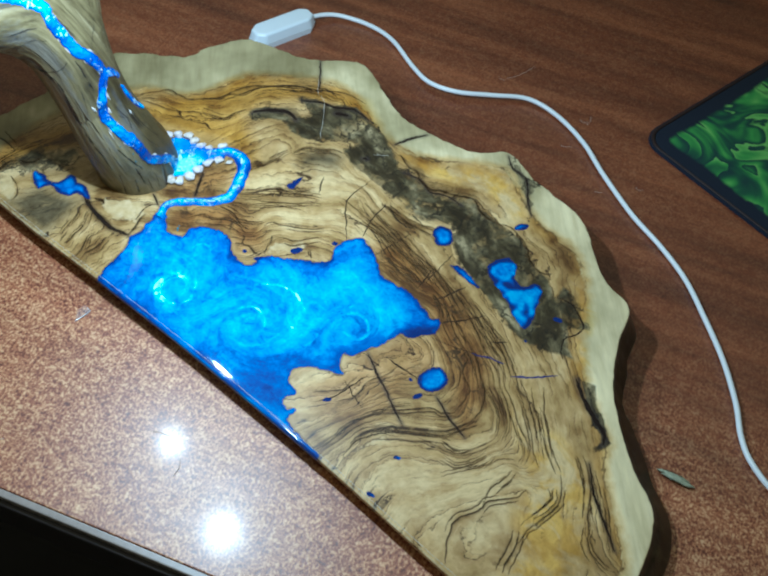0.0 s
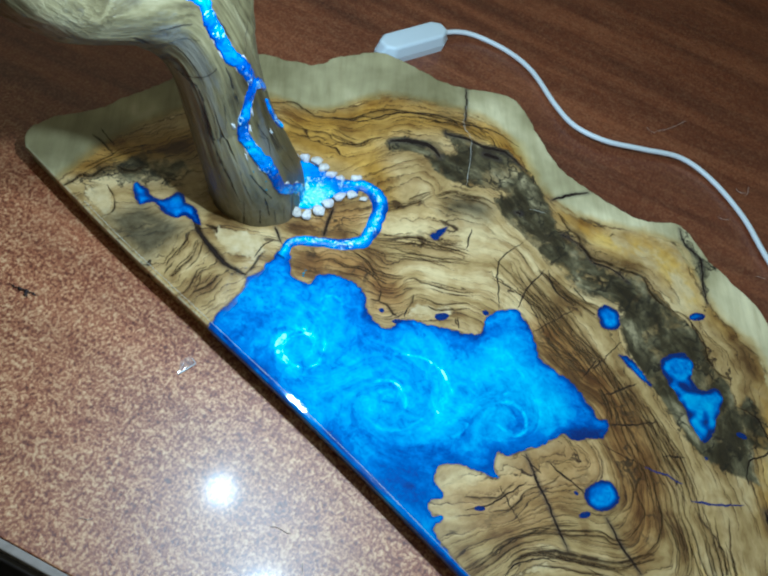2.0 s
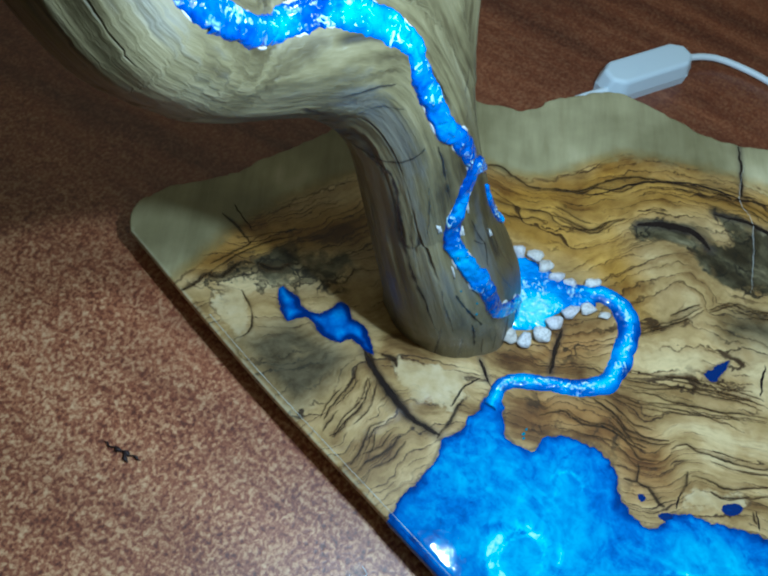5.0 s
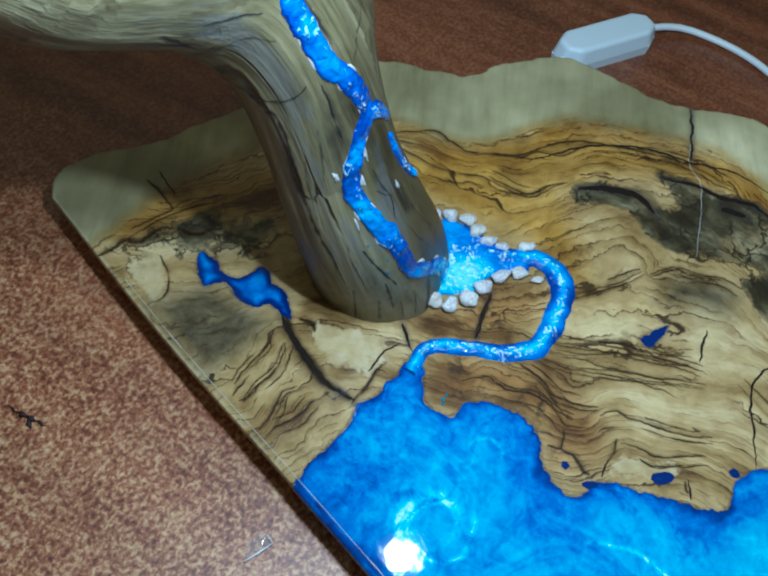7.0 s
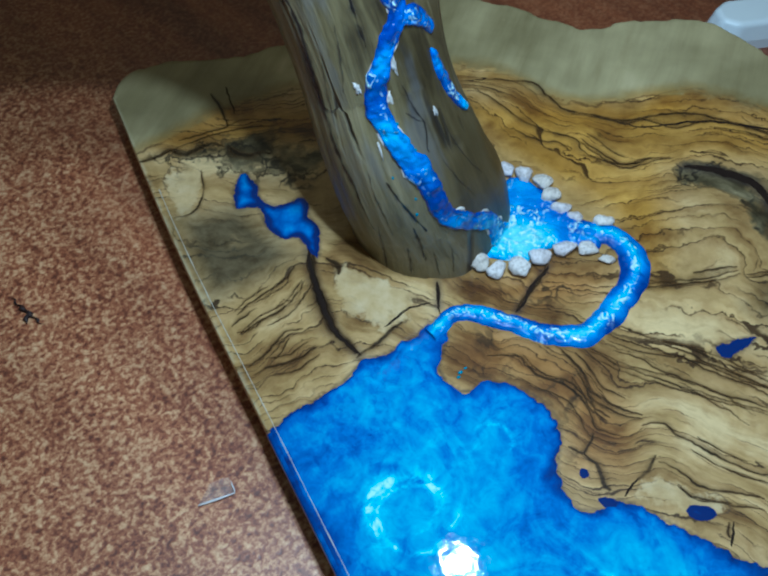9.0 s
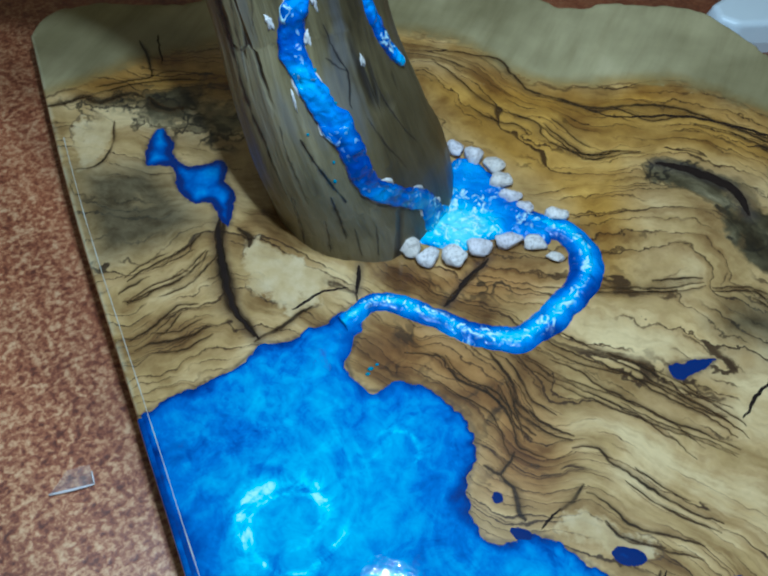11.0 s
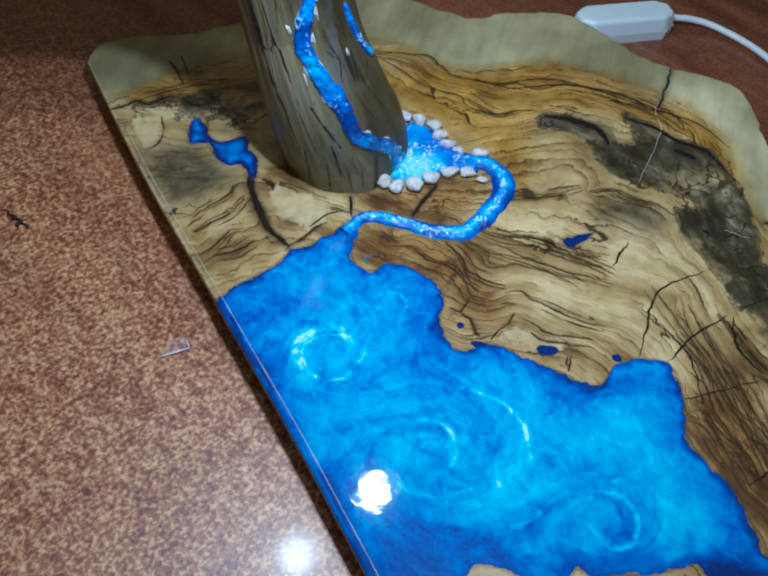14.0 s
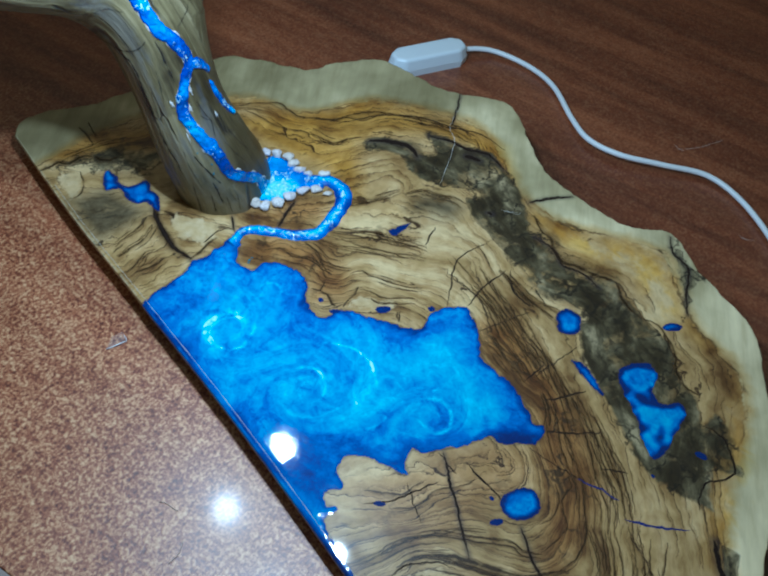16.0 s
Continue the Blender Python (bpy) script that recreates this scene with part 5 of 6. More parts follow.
def build_growth_lines(slab):
    """Thin dark growth lines that swell, fade and wander, stained on one side, each with fainter neighbours."""
    rng = random.Random(21)
    upper = GRAIN_BAND + GRAIN_UPPER
    lines = [(width * (0.7 if points[0][0] > 21 else 0.6 if any(points[0] == q[1] for q in upper) else 1.0), np.array(points, float)) for width, *points in GRAIN + GRAIN_LOOSE]
    for width, *points in GRAIN_FAN + GRAIN_FANLOW + GRAIN_EAST + GRAIN_POND + GRAIN_MIDDLE + GRAIN_UPPER + GRAIN_CORNER + GRAIN_SOUTH:
        points = np.array(points, float)
        ahead = np.gradient(points, axis=0)
        side = np.stack([-ahead[:, 1], ahead[:, 0]], 1) / np.linalg.norm(ahead, axis=1)[:, None]
        for _ in range(2):
            shift = rng.uniform(0.14, 0.45) * rng.choice((-1, 1)) * np.linspace(rng.uniform(0.5, 1.3), rng.uniform(0.5, 1.3), len(points))
            first = rng.randrange(0, max(1, len(points) - 3))
            lines.append((min(width, 0.8) * rng.uniform(0.45, 0.75), (points + side * shift[:, None])[first:first + rng.randint(3, len(points))]))
    verts, faces, fade = [], [], []
    for k, (width, points) in enumerate(lines):
        line, left, right = ribbon(points, 0.105 * width, wiggle=0.05, seed=40 + k * 1.7, step=0.05)
        out = (right - left) / (np.linalg.norm(right - left, axis=1)[:, None] + 1e-9)
        stain = (0.06 + 0.15 * width) * (2.2 if line[0, 1] > 11.5 and line[0, 0] < 12 else 1.0)
        flip = rng.choice((-1, 1))
        swell = np.sin(np.pi * np.linspace(0.02, 0.98, len(line)))[:, None] ** 0.6 * np.array([0.6 + 0.7 * abs(noise.noise((x * 0.8, y * 0.8, k * 0.3))) for x, y in line])[:, None]
        core = np.linalg.norm(right - left, axis=1)[:, None]
        rows = [(-(core * 0.9 + 0.35 * stain * swell), 0.0), (-core * 0.8, 0.22), (-core * 0.32, 0.95), (core * 0.32, 0.95), (core * 0.8, 0.42), (core * 0.9 + 0.45 * stain * swell, 0.20), (core + stain * swell, 0.0)]
        n, base = len(line), len(verts)
        height = TOP + 0.00003 + 0.00000008 * k
        for reach, value in rows:
            verts += [(*(p * CM), height) for p in line + out * reach * flip]
            fade += [value] * n
        faces += [(base + r * n + i, base + (r + 1) * n + i, base + (r + 1) * n + i + 1, base + r * n + i + 1)[::flip] for r in range(6) for i in range(n - 1)]
    ob = tagged(mesh_object("growth_figure", verts, faces, GROWTH, slab, "thin dark growth lines", smooth=True), "", "", "", "stuff")
    attribute(ob, "fade", np.array(fade))


STREAM_LINE = [(-2.71, 11.49), (-2.19, 11.99), (-1.65, 12.55), (-0.8, 12.64), (0.01, 12.17), (0.48, 11.41), (0.88, 10.52), (1.03, 9.76), (0.71, 9.08), (0.27, 8.52), (-0.43, 7.91),
               (-1.06, 7.26), (-1.4, 6.64), (-1.25, 6.1), (-1.05, 5.6)]
PUDDLE = [(-3.02, 8.57), (-3.72, 8.92), (-4.31, 9.65), (-5.2, 10.4), (-5.4, 10.95), (-4.65, 11.42), (-3.75, 11.62), (-2.8, 11.95), (-2.08, 12.27), (-1.52, 11.83), (-2.02, 11.1),
          (-2.25, 10.24), (-2.12, 9.54), (-2.42, 9.04), (-2.78, 8.55)]


def build_stream(slab):
    """The raised stream that winds from the trunk's foot to the pool, and the puddle at the foot."""
    line = rough_line(spline(np.array(STREAM_LINE), 0.06, closed=False), 0.05, 0.5, 1.0, closed=False)
    ahead = np.gradient(line, axis=0)
    side = np.stack([-ahead[:, 1], ahead[:, 0]], 1) / np.linalg.norm(ahead, axis=1)[:, None]
    n, across = len(line), 13
    verts, deep = [], []
    for i in range(n):
        u = i / (n - 1)
        half = float(np.interp(u, (0, 0.2, 0.5, 0.75, 1), (0.36, 0.46, 0.42, 0.33, 0.27))) * (1 + 0.22 * noise.noise((*line[i] * 1.7, 4.0)))
        for k in range(across):
            v = 2 * k / (across - 1) - 1
            p = line[i] + side[i] * half * v
            lump = 0.0006 * noise.noise((p[0] * 5, p[1] * 5, 0)) + 0.0004 * noise.noise((p[0] * 12, p[1] * 12, 3))
            verts.append((*(p * CM), TOP + (0.0018 + lump) * max(0.0, 1 - v * v) ** 0.5 - 0.0001))
            deep.append(abs(v))
    faces = [(i * across + k, i * across + k + 1, (i + 1) * across + k + 1, (i + 1) * across + k) for i in range(n - 1) for k in range(across - 1)]
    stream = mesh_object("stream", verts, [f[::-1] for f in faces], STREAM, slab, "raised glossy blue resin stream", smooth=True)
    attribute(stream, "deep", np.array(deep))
    # the ridge gets most of the painted glints
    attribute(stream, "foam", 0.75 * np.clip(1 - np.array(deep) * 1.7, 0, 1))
    outline = fine_outline(PUDDLE, 0.08, 0.05, 0.4, 2.0)
    pts, tris = sheet(outline, 0.06)
    edge = distance(outline, pts)
    z = [TOP + 0.0016 * min(1.0, e / 0.25) ** 0.5 + 0.0007 * noise.noise((x * 4, y * 4, 1)) + 0.0005 * noise.noise((x * 10, y * 10, 2)) for (x, y), e in zip(pts, edge)]
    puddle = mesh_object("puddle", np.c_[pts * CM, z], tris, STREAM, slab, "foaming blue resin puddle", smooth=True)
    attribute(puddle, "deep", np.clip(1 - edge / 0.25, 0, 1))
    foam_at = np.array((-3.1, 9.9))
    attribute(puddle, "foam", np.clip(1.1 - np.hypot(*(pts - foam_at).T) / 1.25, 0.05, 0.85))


# place in cm, length, width, height in mm, turn
PEBBLES = [(-2.70, 8.15, 7.0, 6.2, 4.6, 20), (-2.18, 8.50, 6.4, 5.8, 4.6, 70), (-1.91, 9.15, 7.2, 6.8, 5.0, 10), (-2.02, 9.95, 7.4, 5.8, 4.6, 60), (-1.91, 10.78, 8.2, 5.4, 4.4, 80),
           (-1.60, 11.47, 7.0, 4.6, 3.8, 60), (-0.99, 11.80, 5.4, 3.0, 2.6, 40), (-5.66, 10.78, 6.0, 5.2, 4.2, 0), (-5.20, 11.18, 6.4, 5.6, 4.6, 30), (-4.66, 11.60, 6.4, 5.2, 4.2, 50),
           (-4.04, 11.55, 6.8, 5.6, 4.4, 80), (-3.39, 11.56, 6.4, 5.0, 3.8, 60), (-2.85, 11.80, 5.6, 4.6, 3.4, 30), (-2.31, 12.50, 6.8, 4.6, 3.8, 65)]


def build_bank_beads(slab):
    """Three specks of teal resin on the bank below the stream."""
    for x, y, size in ((0.51, 5.82, 0.0006), (0.45, 6.02, 0.0004), (0.63, 5.70, 0.0005)):
        bm = bmesh.new()
        bmesh.ops.create_icosphere(bm, subdivisions=2, radius=1)
        for v in bm.verts:
            v.co = (x * CM + v.co.x * size, y * CM + v.co.y * size * 1.4, TOP + 0.0002 + v.co.z * size * 0.5)
        part("resin_bead", bm, BEAD, slab, "tiny teal resin bead", smooth=True)


def build_pebbles(slab):
    rng = random.Random(12)
    for k, (x, y, a, b, c, turn) in enumerate(PEBBLES):
        bm = bmesh.new()
        bmesh.ops.create_icosphere(bm, subdivisions=3, radius=0.5)
        planes = [(Vector((rng.gauss(0, 1), rng.gauss(0, 1), rng.gauss(0, 1))).normalized(), rng.uniform(0.62, 0.86)) for _ in range(12)]
        for v in bm.verts:
            d = v.co.normalized()
            bump = 1.12 * min([1.0] + [cut / max(1e-3, d.dot(n)) for n, cut in planes if d.dot(n) > 0.3])
            bump *= 1 + 0.10 * noise.noise(v.co * 4 + Vector((k * 7.3, 0, 0))) + 0.05 * noise.noise(v.co * 11 + Vector((k * 3.1, 5, 0)))
            v.co = Vector((v.co.x * a, v.co.y * b, v.co.z * c)) * bump * 0.001
        ob = part("pebble", bm, STONE, slab, "small rough white stone", smooth=True)
        ob.matrix_basis = pose(x * CM, y * CM, TOP + c * 0.00042, 0, 0, turn)


# ---------------------------------------------------------------- the trunk
# axis points in metres with the radius there
TRUNK_UP = [(-0.0535, 0.0775, 0.010, 0.0268), (-0.0542, 0.0752, 0.0269, 0.0262), (-0.0553, 0.0702, 0.0442, 0.0247), (-0.067, 0.0663, 0.075, 0.0219),
            (-0.0905, 0.0748, 0.1081, 0.0221), (-0.114, 0.0901, 0.1505, 0.0265), (-0.1364, 0.1063, 0.1995, 0.032), (-0.1588, 0.1225, 0.2498, 0.0355)]
TRUNK_ARM = [(-0.067, 0.0663, 0.075, 0.0219), (-0.0783, 0.0585, 0.1197, 0.0203), (-0.0908, 0.0429, 0.1448, 0.0227), (-0.0932, 0.0072, 0.1622, 0.0197),
             (-0.0895, -0.0081, 0.1773, 0.0185), (-0.0934, -0.0188, 0.1923, 0.0185), (-0.1182, -0.0268, 0.2304, 0.020), (-0.140, -0.030, 0.262, 0.020)]
TRUNK_WEB = [(-0.092, 0.076, 0.112, 0.020), (-0.102, 0.060, 0.150, 0.024), (-0.108, 0.030, 0.180, 0.024), (-0.114, 0.0, 0.212, 0.021), (-0.130, -0.012, 0.245, 0.018)]


def tube(bm, rows, around=40):
    rows = spline(np.array(rows, float), 0.004, closed=False)
    rings, axis = [], rows[:, :3]
    ahead = np.gradient(axis, axis=0)
    for (x, y, z, r), d in zip(rows, ahead):
        q = Vector(d).to_track_quat("Z", "Y")
        rings.append([bm.verts.new(Vector((x, y, z)) + q @ Vector((r * math.cos(a), r * math.sin(a), 0))) for a in np.linspace(0, 2 * math.pi, around, endpoint=False)])
    for a, b in zip(rings, rings[1:]):
        for i in range(around):
            bm.faces.new((a[i], a[(i + 1) % around], b[(i + 1) % around], b[i]))
    bm.faces.new(rings[0][::-1])
    bm.faces.new(rings[-1])
    return axis


def build_trunk(lamp):
    """The weathered stem: two limbs blended into one body, grooved along its length."""
    bm = bmesh.new()
    lines = [tube(bm, TRUNK_UP), tube(bm, TRUNK_ARM), tube(bm, TRUNK_WEB)]
    rough = part("trunk_form", bm, DRIFT)
    mod = rough.modifiers.new("blend", "REMESH")
    mod.mode, mod.voxel_size = "VOXEL", 0.0016
    soft = rough.modifiers.new("soften", "SMOOTH")
    soft.factor, soft.iterations = 0.5, 30
    data = bpy.data.meshes.new_from_object(rough.evaluated_get(bpy.context.evaluated_depsgraph_get()))
    bpy.data.objects.remove(rough)
    trunk = new("trunk", data)
    trunk.parent = lamp
    tagged(trunk, "grey-brown weathered driftwood trunk with grooves")
    co = np.empty(len(data.vertices) * 3, np.float32)
    data.vertices.foreach_get("co", co)
    co = co.reshape(-1, 3).astype(float)
    axis = np.concatenate(lines)
    reach = np.concatenate([np.r_[0, np.cumsum(np.linalg.norm(np.diff(l, axis=0), axis=1))] + s for l, s in zip(lines, (0, 0.07, 0.11))])
    near = np.array([np.argmin(((axis - p) ** 2).sum(1)) for p in co])
    off = co - axis[near]
    off /= np.linalg.norm(off, axis=1)[:, None] + 1e-9
    tangent = np.concatenate([np.gradient(l, axis=0) for l in lines])
    tangent /= np.linalg.norm(tangent, axis=1)[:, None]
    slide = ((co - axis[near]) * tangent[near]).sum(1)
    off = co - axis[near] - slide[:, None] * tangent[near]
    off /= np.linalg.norm(off, axis=1)[:, None] + 1e-9
    grain = np.stack([off[:, 0] * 0.022 + off[:, 2] * 0.01, off[:, 1] * 0.022, reach[near] + slide], 1)
    for i in range(len(co)):
        g = grain[i]
        v = 0.0011 * noise.noise((g[0] * 150, g[1] * 150, g[2] * 12)) + 0.0016 * noise.noise((g[0] * 60, g[1] * 60, g[2] * 9 + 4))
        v += 0.0003 * noise.noise((g[0] * 420, g[1] * 420, g[2] * 20))
        co[i] += off[i] * v
    co[:, 2] = np.maximum(co[:, 2], TOP - 0.001)
    data.vertices.foreach_set("co", co.astype(np.float32).ravel())
    data.update()
    data.polygons.foreach_set("use_smooth", [True] * len(data.polygons))
    attribute(trunk, "grain", grain)
    # faces that get the painted shade, chosen by direction and height
    attribute(trunk, "shaded_face", np.clip((off[:, 1] + 0.1) / 0.4, 0, 1) * np.clip((off[:, 0] + 0.5) / 0.4, 0, 1) * np.clip((0.115 - co[:, 2]) / 0.03, 0, 1))
    return trunk


# the resin river on the trunk: points in cm with the half width in mm
RIVER = [(-2.9, 9.6, 1.75, 5.0), (-2.95, 9.4, 2.1, 4.2), (-3.0, 9.2, 2.6, 3.2), (-3.1, 8.8, 3.1, 2.8), (-2.9, 7.7, 4.0, 2.8), (-3.0, 7.05, 4.7, 3.0), (-3.4, 6.8, 5.7, 3.4), (-3.7, 6.5, 6.4, 3.6), (-4.0, 6.2, 7.0, 3.0), (-4.4, 6.0, 7.6, 2.9),
         (-4.8, 5.9, 8.3, 3.0), (-4.9, 6.2, 9.2, 2.6), (-5.1, 6.6, 10.0, 2.4), (-5.4, 7.0, 10.6, 3.2), (-5.7, 6.5, 11.7, 3.4), (-5.9, 5.9, 12.6, 3.6), (-6.3, 5.6, 13.7, 3.8),
         (-6.7, 5.4, 14.5, 4.2), (-7.0, 5.5, 15.1, 4.6), (-7.4, 5.0, 15.8, 5.2), (-7.8, 3.9, 16.7, 5.6), (-8.0, 3.0, 17.1, 5.2), (-8.0, 2.1, 17.3, 4.4), (-7.8, 1.1, 17.6, 4.2),
         (-7.6, 0.3, 18.4, 4.6), (-7.7, -0.4, 19.2, 5.2)]
RIVER_TOP = [(-7.65, -0.1, 18.9, 5.0), (-7.7, -0.4, 19.2, 5.2), (-8.0, -0.8, 19.9, 5.4), (-8.6, -1.2, 20.8, 4.6), (-9.5, -1.4, 22.0, 3.6)]
RIVER_FORK = [(-8.0, 3.2, 17.0, 4.6), (-8.4, 2.8, 17.8, 4.4), (-8.6, 2.5, 18.5, 4.2), (-9.2, 2.2, 19.6, 4.0)]
RIVER_SPUR = [(-5.3, 6.8, 10.4, 2.6), (-5.5, 7.5, 10.0, 2.6), (-5.7, 8.2, 9.1, 1.8)]
RIVER_TRICKLE = [(-5.3, 7.9, 8.9, 1.0), (-5.1, 8.1, 7.9, 1.8), (-4.9, 8.4, 7.2, 1.8), (-4.9, 8.7, 6.4, 0.8)]


def build_river(trunk):
    """Lumpy strips of resin that lie in the grooves of the trunk."""
    from mathutils.bvhtree import BVHTree
    tree = BVHTree.FromPolygons([v.co for v in trunk.data.vertices], [p.vertices for p in trunk.data.polygons])
    for k, (rows, label) in enumerate(((RIVER, "glossy blue resin river down the trunk"), (RIVER_TOP, "glossy blue resin river down the trunk"), (RIVER_FORK, "blue resin side branch"),
                                       (RIVER_SPUR, "blue resin spur"), (RIVER_TRICKLE, "thin dark blue resin trickle"))):
        line = spline(np.array(rows, float), 0.06, closed=False)
        line[:, 3] *= np.interp(line[:, 2], (12, 15), (1.0, 0.86))
        n, across = len(line), 15
        places, normals = [], []
        for x, y, z, _ in line:
            spot, normal, *_ = tree.find_nearest(Vector((x, y, z)) * CM)
            places.append(spot)
            normals.append(normal)
        places = [sum((places[min(max(i + d, 0), n - 1)] for d in range(-5, 6)), Vector()) / 11 for i in range(n)]
        normals = [sum((normals[min(max(i + d, 0), n - 1)] for d in range(-7, 8)), Vector()).normalized() for i in range(n)]
        verts, deep = [], []
        for i in range(n):
            ahead = (places[min(i + 8, n - 1)] - places[max(i - 8, 0)]).normalized()
            side = normals[i].cross(ahead).normalized()
            end = (1.0, min(1.0, (n - i) / 6))[k] if k < 2 else min(1.0, (i + 1) / 6, (n - i) / 6)
            for c in range(across):
                v = 2 * c / (across - 1) - 1
                jag = 1 + 0.28 * noise.noise((i * 0.11, k * 9.0, 3.0 if v > 0 else 8.0)) + 0.14 * noise.noise((i * 0.33, k * 9.0, 3.0 if v > 0 else 8.0))
                p = places[i] + side * (line[i, 3] * 0.00112 * jag * v * end ** 0.7)
                spot, normal, *_ = tree.find_nearest(p)
                lump = 0.0007 * noise.noise(spot * 260) + 0.0004 * noise.noise(spot * 700)
                swell = max(0.0, 1 - v * v) ** 0.5
                verts.append(spot + normal * ((0.0013 + lump) * swell * end - 0.0002 + 0.0004 * (abs(v) > 0.6) * swell))
                deep.append(abs(v))
        faces = [(i * across + c, i * across + c + 1, (i + 1) * across + c + 1, (i + 1) * across + c) for i in range(n - 1) for c in range(across - 1)]
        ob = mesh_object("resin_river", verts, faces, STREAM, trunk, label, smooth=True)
        # deeper blue with height, painted to offset the near bulb's brightness
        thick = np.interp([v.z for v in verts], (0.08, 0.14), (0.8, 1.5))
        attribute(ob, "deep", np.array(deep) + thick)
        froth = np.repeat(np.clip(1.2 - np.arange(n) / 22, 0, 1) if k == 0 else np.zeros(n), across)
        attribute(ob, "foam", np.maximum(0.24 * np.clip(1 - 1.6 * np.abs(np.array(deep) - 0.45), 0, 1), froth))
        # pale splintered lips of the groove
        if k in (0, 1, 2):
            for sign in (-1, 1):
                lips, lost = [], set()
                for i in range(n):
                    ahead = (places[min(i + 8, n - 1)] - places[max(i - 8, 0)]).normalized()
                    side = normals[i].cross(ahead).normalized()
                    jag = 1 + 0.28 * noise.noise((i * 0.11, k * 9.0, 3.0 if sign > 0 else 8.0)) + 0.14 * noise.noise((i * 0.33, k * 9.0, 3.0 if sign > 0 else 8.0))
                    wide = max(0.0, 0.05 + 1.9 * noise.noise((i * 0.09, k * 5.0 + sign, 1.0)))
                    for c in range(5):
                        reach = line[i, 3] * 0.00112 * jag * 0.90 + 0.0011 * wide * c / 4
                        spot, normal, *_ = tree.find_nearest(places[i] + side * sign * reach)
                        if (spot - places[i] - side * sign * reach).length > 0.0016:
                            lost.add(len(lips))
                        lips.append(spot + normal * (0.0006 * math.sin(math.pi * min(1, (c + 0.6) / 4.6)) * wide - 0.0001))
                quads = [(i * 5 + c, i * 5 + c + 1, (i + 1) * 5 + c + 1, (i + 1) * 5 + c) for i in range(n - 1) for c in range(4)]
                quads = [q for q in quads if not lost.intersection(q)]
                mesh_object("groove_lip", lips, quads, LIP, trunk, "pale splintered groove lip", smooth=True)


# drying splits in the trunk: width in mm, then points in cm
FISSURES = [(1.5, (-7.73, 3.57, 12.07), (-7.14, 3.89, 11.81), (-6.77, 4.14, 11.4), (-6.37, 4.39, 11.0), (-6.18, 4.53, 10.39), (-6.0, 4.57, 9.51), (-5.76, 4.63, 8.3), (-5.31, 4.69, 7.2), (-4.83, 4.77, 6.23), (-4.49, 4.9, 5.59), (-4.18, 5.02, 4.69), (-3.94, 5.2, 3.95)),
            (1.0, (-7.17, 3.87, 11.78), (-6.55, 4.28, 11.57), (-6.04, 4.81, 11.74), (-5.89, 5.19, 12.13)),
            (1.1, (-5.77, 5.65, 12.01), (-5.56, 5.75, 11.28), (-5.35, 5.84, 10.5), (-5.17, 5.93, 9.85)),
            (0.9, (-3.8, 5.3, 4.15), (-3.86, 5.39, 2.95), (-3.97, 5.5, 1.67)), (1.0, (-3.22, 5.95, 3.38), (-3.26, 6.05, 1.9)), (0.9, (-2.86, 6.64, 3.17), (-2.81, 6.8, 1.9)),
            (0.8, (-2.72, 7.2, 3.2), (-2.67, 7.23, 2.0)), (0.6, (-5.64, 4.83, 9.39), (-5.47, 4.84, 8.15), (-5.05, 4.82, 7.05)), (0.6, (-5.53, 5.27, 10.57), (-5.3, 5.24, 9.49), (-5.15, 5.17, 8.59)),
            (1.0, (-4.69, 6.69, 8.52), (-4.37, 6.87, 7.85), (-4.18, 7.06, 7.43), (-3.91, 7.02, 6.93), (-3.75, 6.99, 6.61)), (0.7, (-4.5, 6.6, 7.75), (-4.24, 6.8, 7.62), (-4.18, 7.06, 7.43)),
            (0.8, (-3.65, 7.35, 6.24), (-3.49, 7.59, 5.71), (-3.39, 7.9, 5.11), (-3.37, 8.3, 4.4)), (0.7, (-4.47, 7.67, 7.41), (-4.1, 7.86, 6.51), (-3.88, 8.3, 5.51), (-3.8, 8.76, 4.72)),
            (1.1, (-3.82, 5.66, 5.98), (-3.49, 5.9, 5.35), (-3.22, 6.18, 4.79), (-2.97, 6.49, 4.18)), (0.6, (-4.17, 5.26, 6.25), (-3.89, 5.32, 5.42), (-3.58, 5.5, 4.52), (-3.48, 5.6, 3.91)),
            (1.1, (-3.15, 6.13, 4.35), (-3.03, 6.29, 3.59), (-3.0, 6.43, 2.67)), (0.9, (-7.15, 2.99, 14.65), (-6.91, 3.75, 14.68), (-6.74, 4.53, 14.52)), (0.6, (-7.11, 3.37, 13.76), (-6.77, 4.1, 13.89), (-6.45, 4.67, 13.66)),
            (0.9, (-7.49, 8.48, 12.27), (-7.01, 7.94, 11.86), (-6.05, 7.06, 12.09), (-5.87, 7.02, 11.76))]
# pale torn splinters beside the river: place in cm, length and width in mm
SPLINTERS = [(-5.0, 5.5, 8.7, 4.0, 1.5), (-4.91, 6.56, 9.22, 7.0, 1.3), (-4.65, 6.27, 8.31, 5.5, 1.5), (-4.38, 7.52, 7.42, 3.0, 1.2), (-4.17, 5.7, 6.94, 5.0, 0.7), (-3.3, 6.61, 5.61, 6.0, 0.8)]


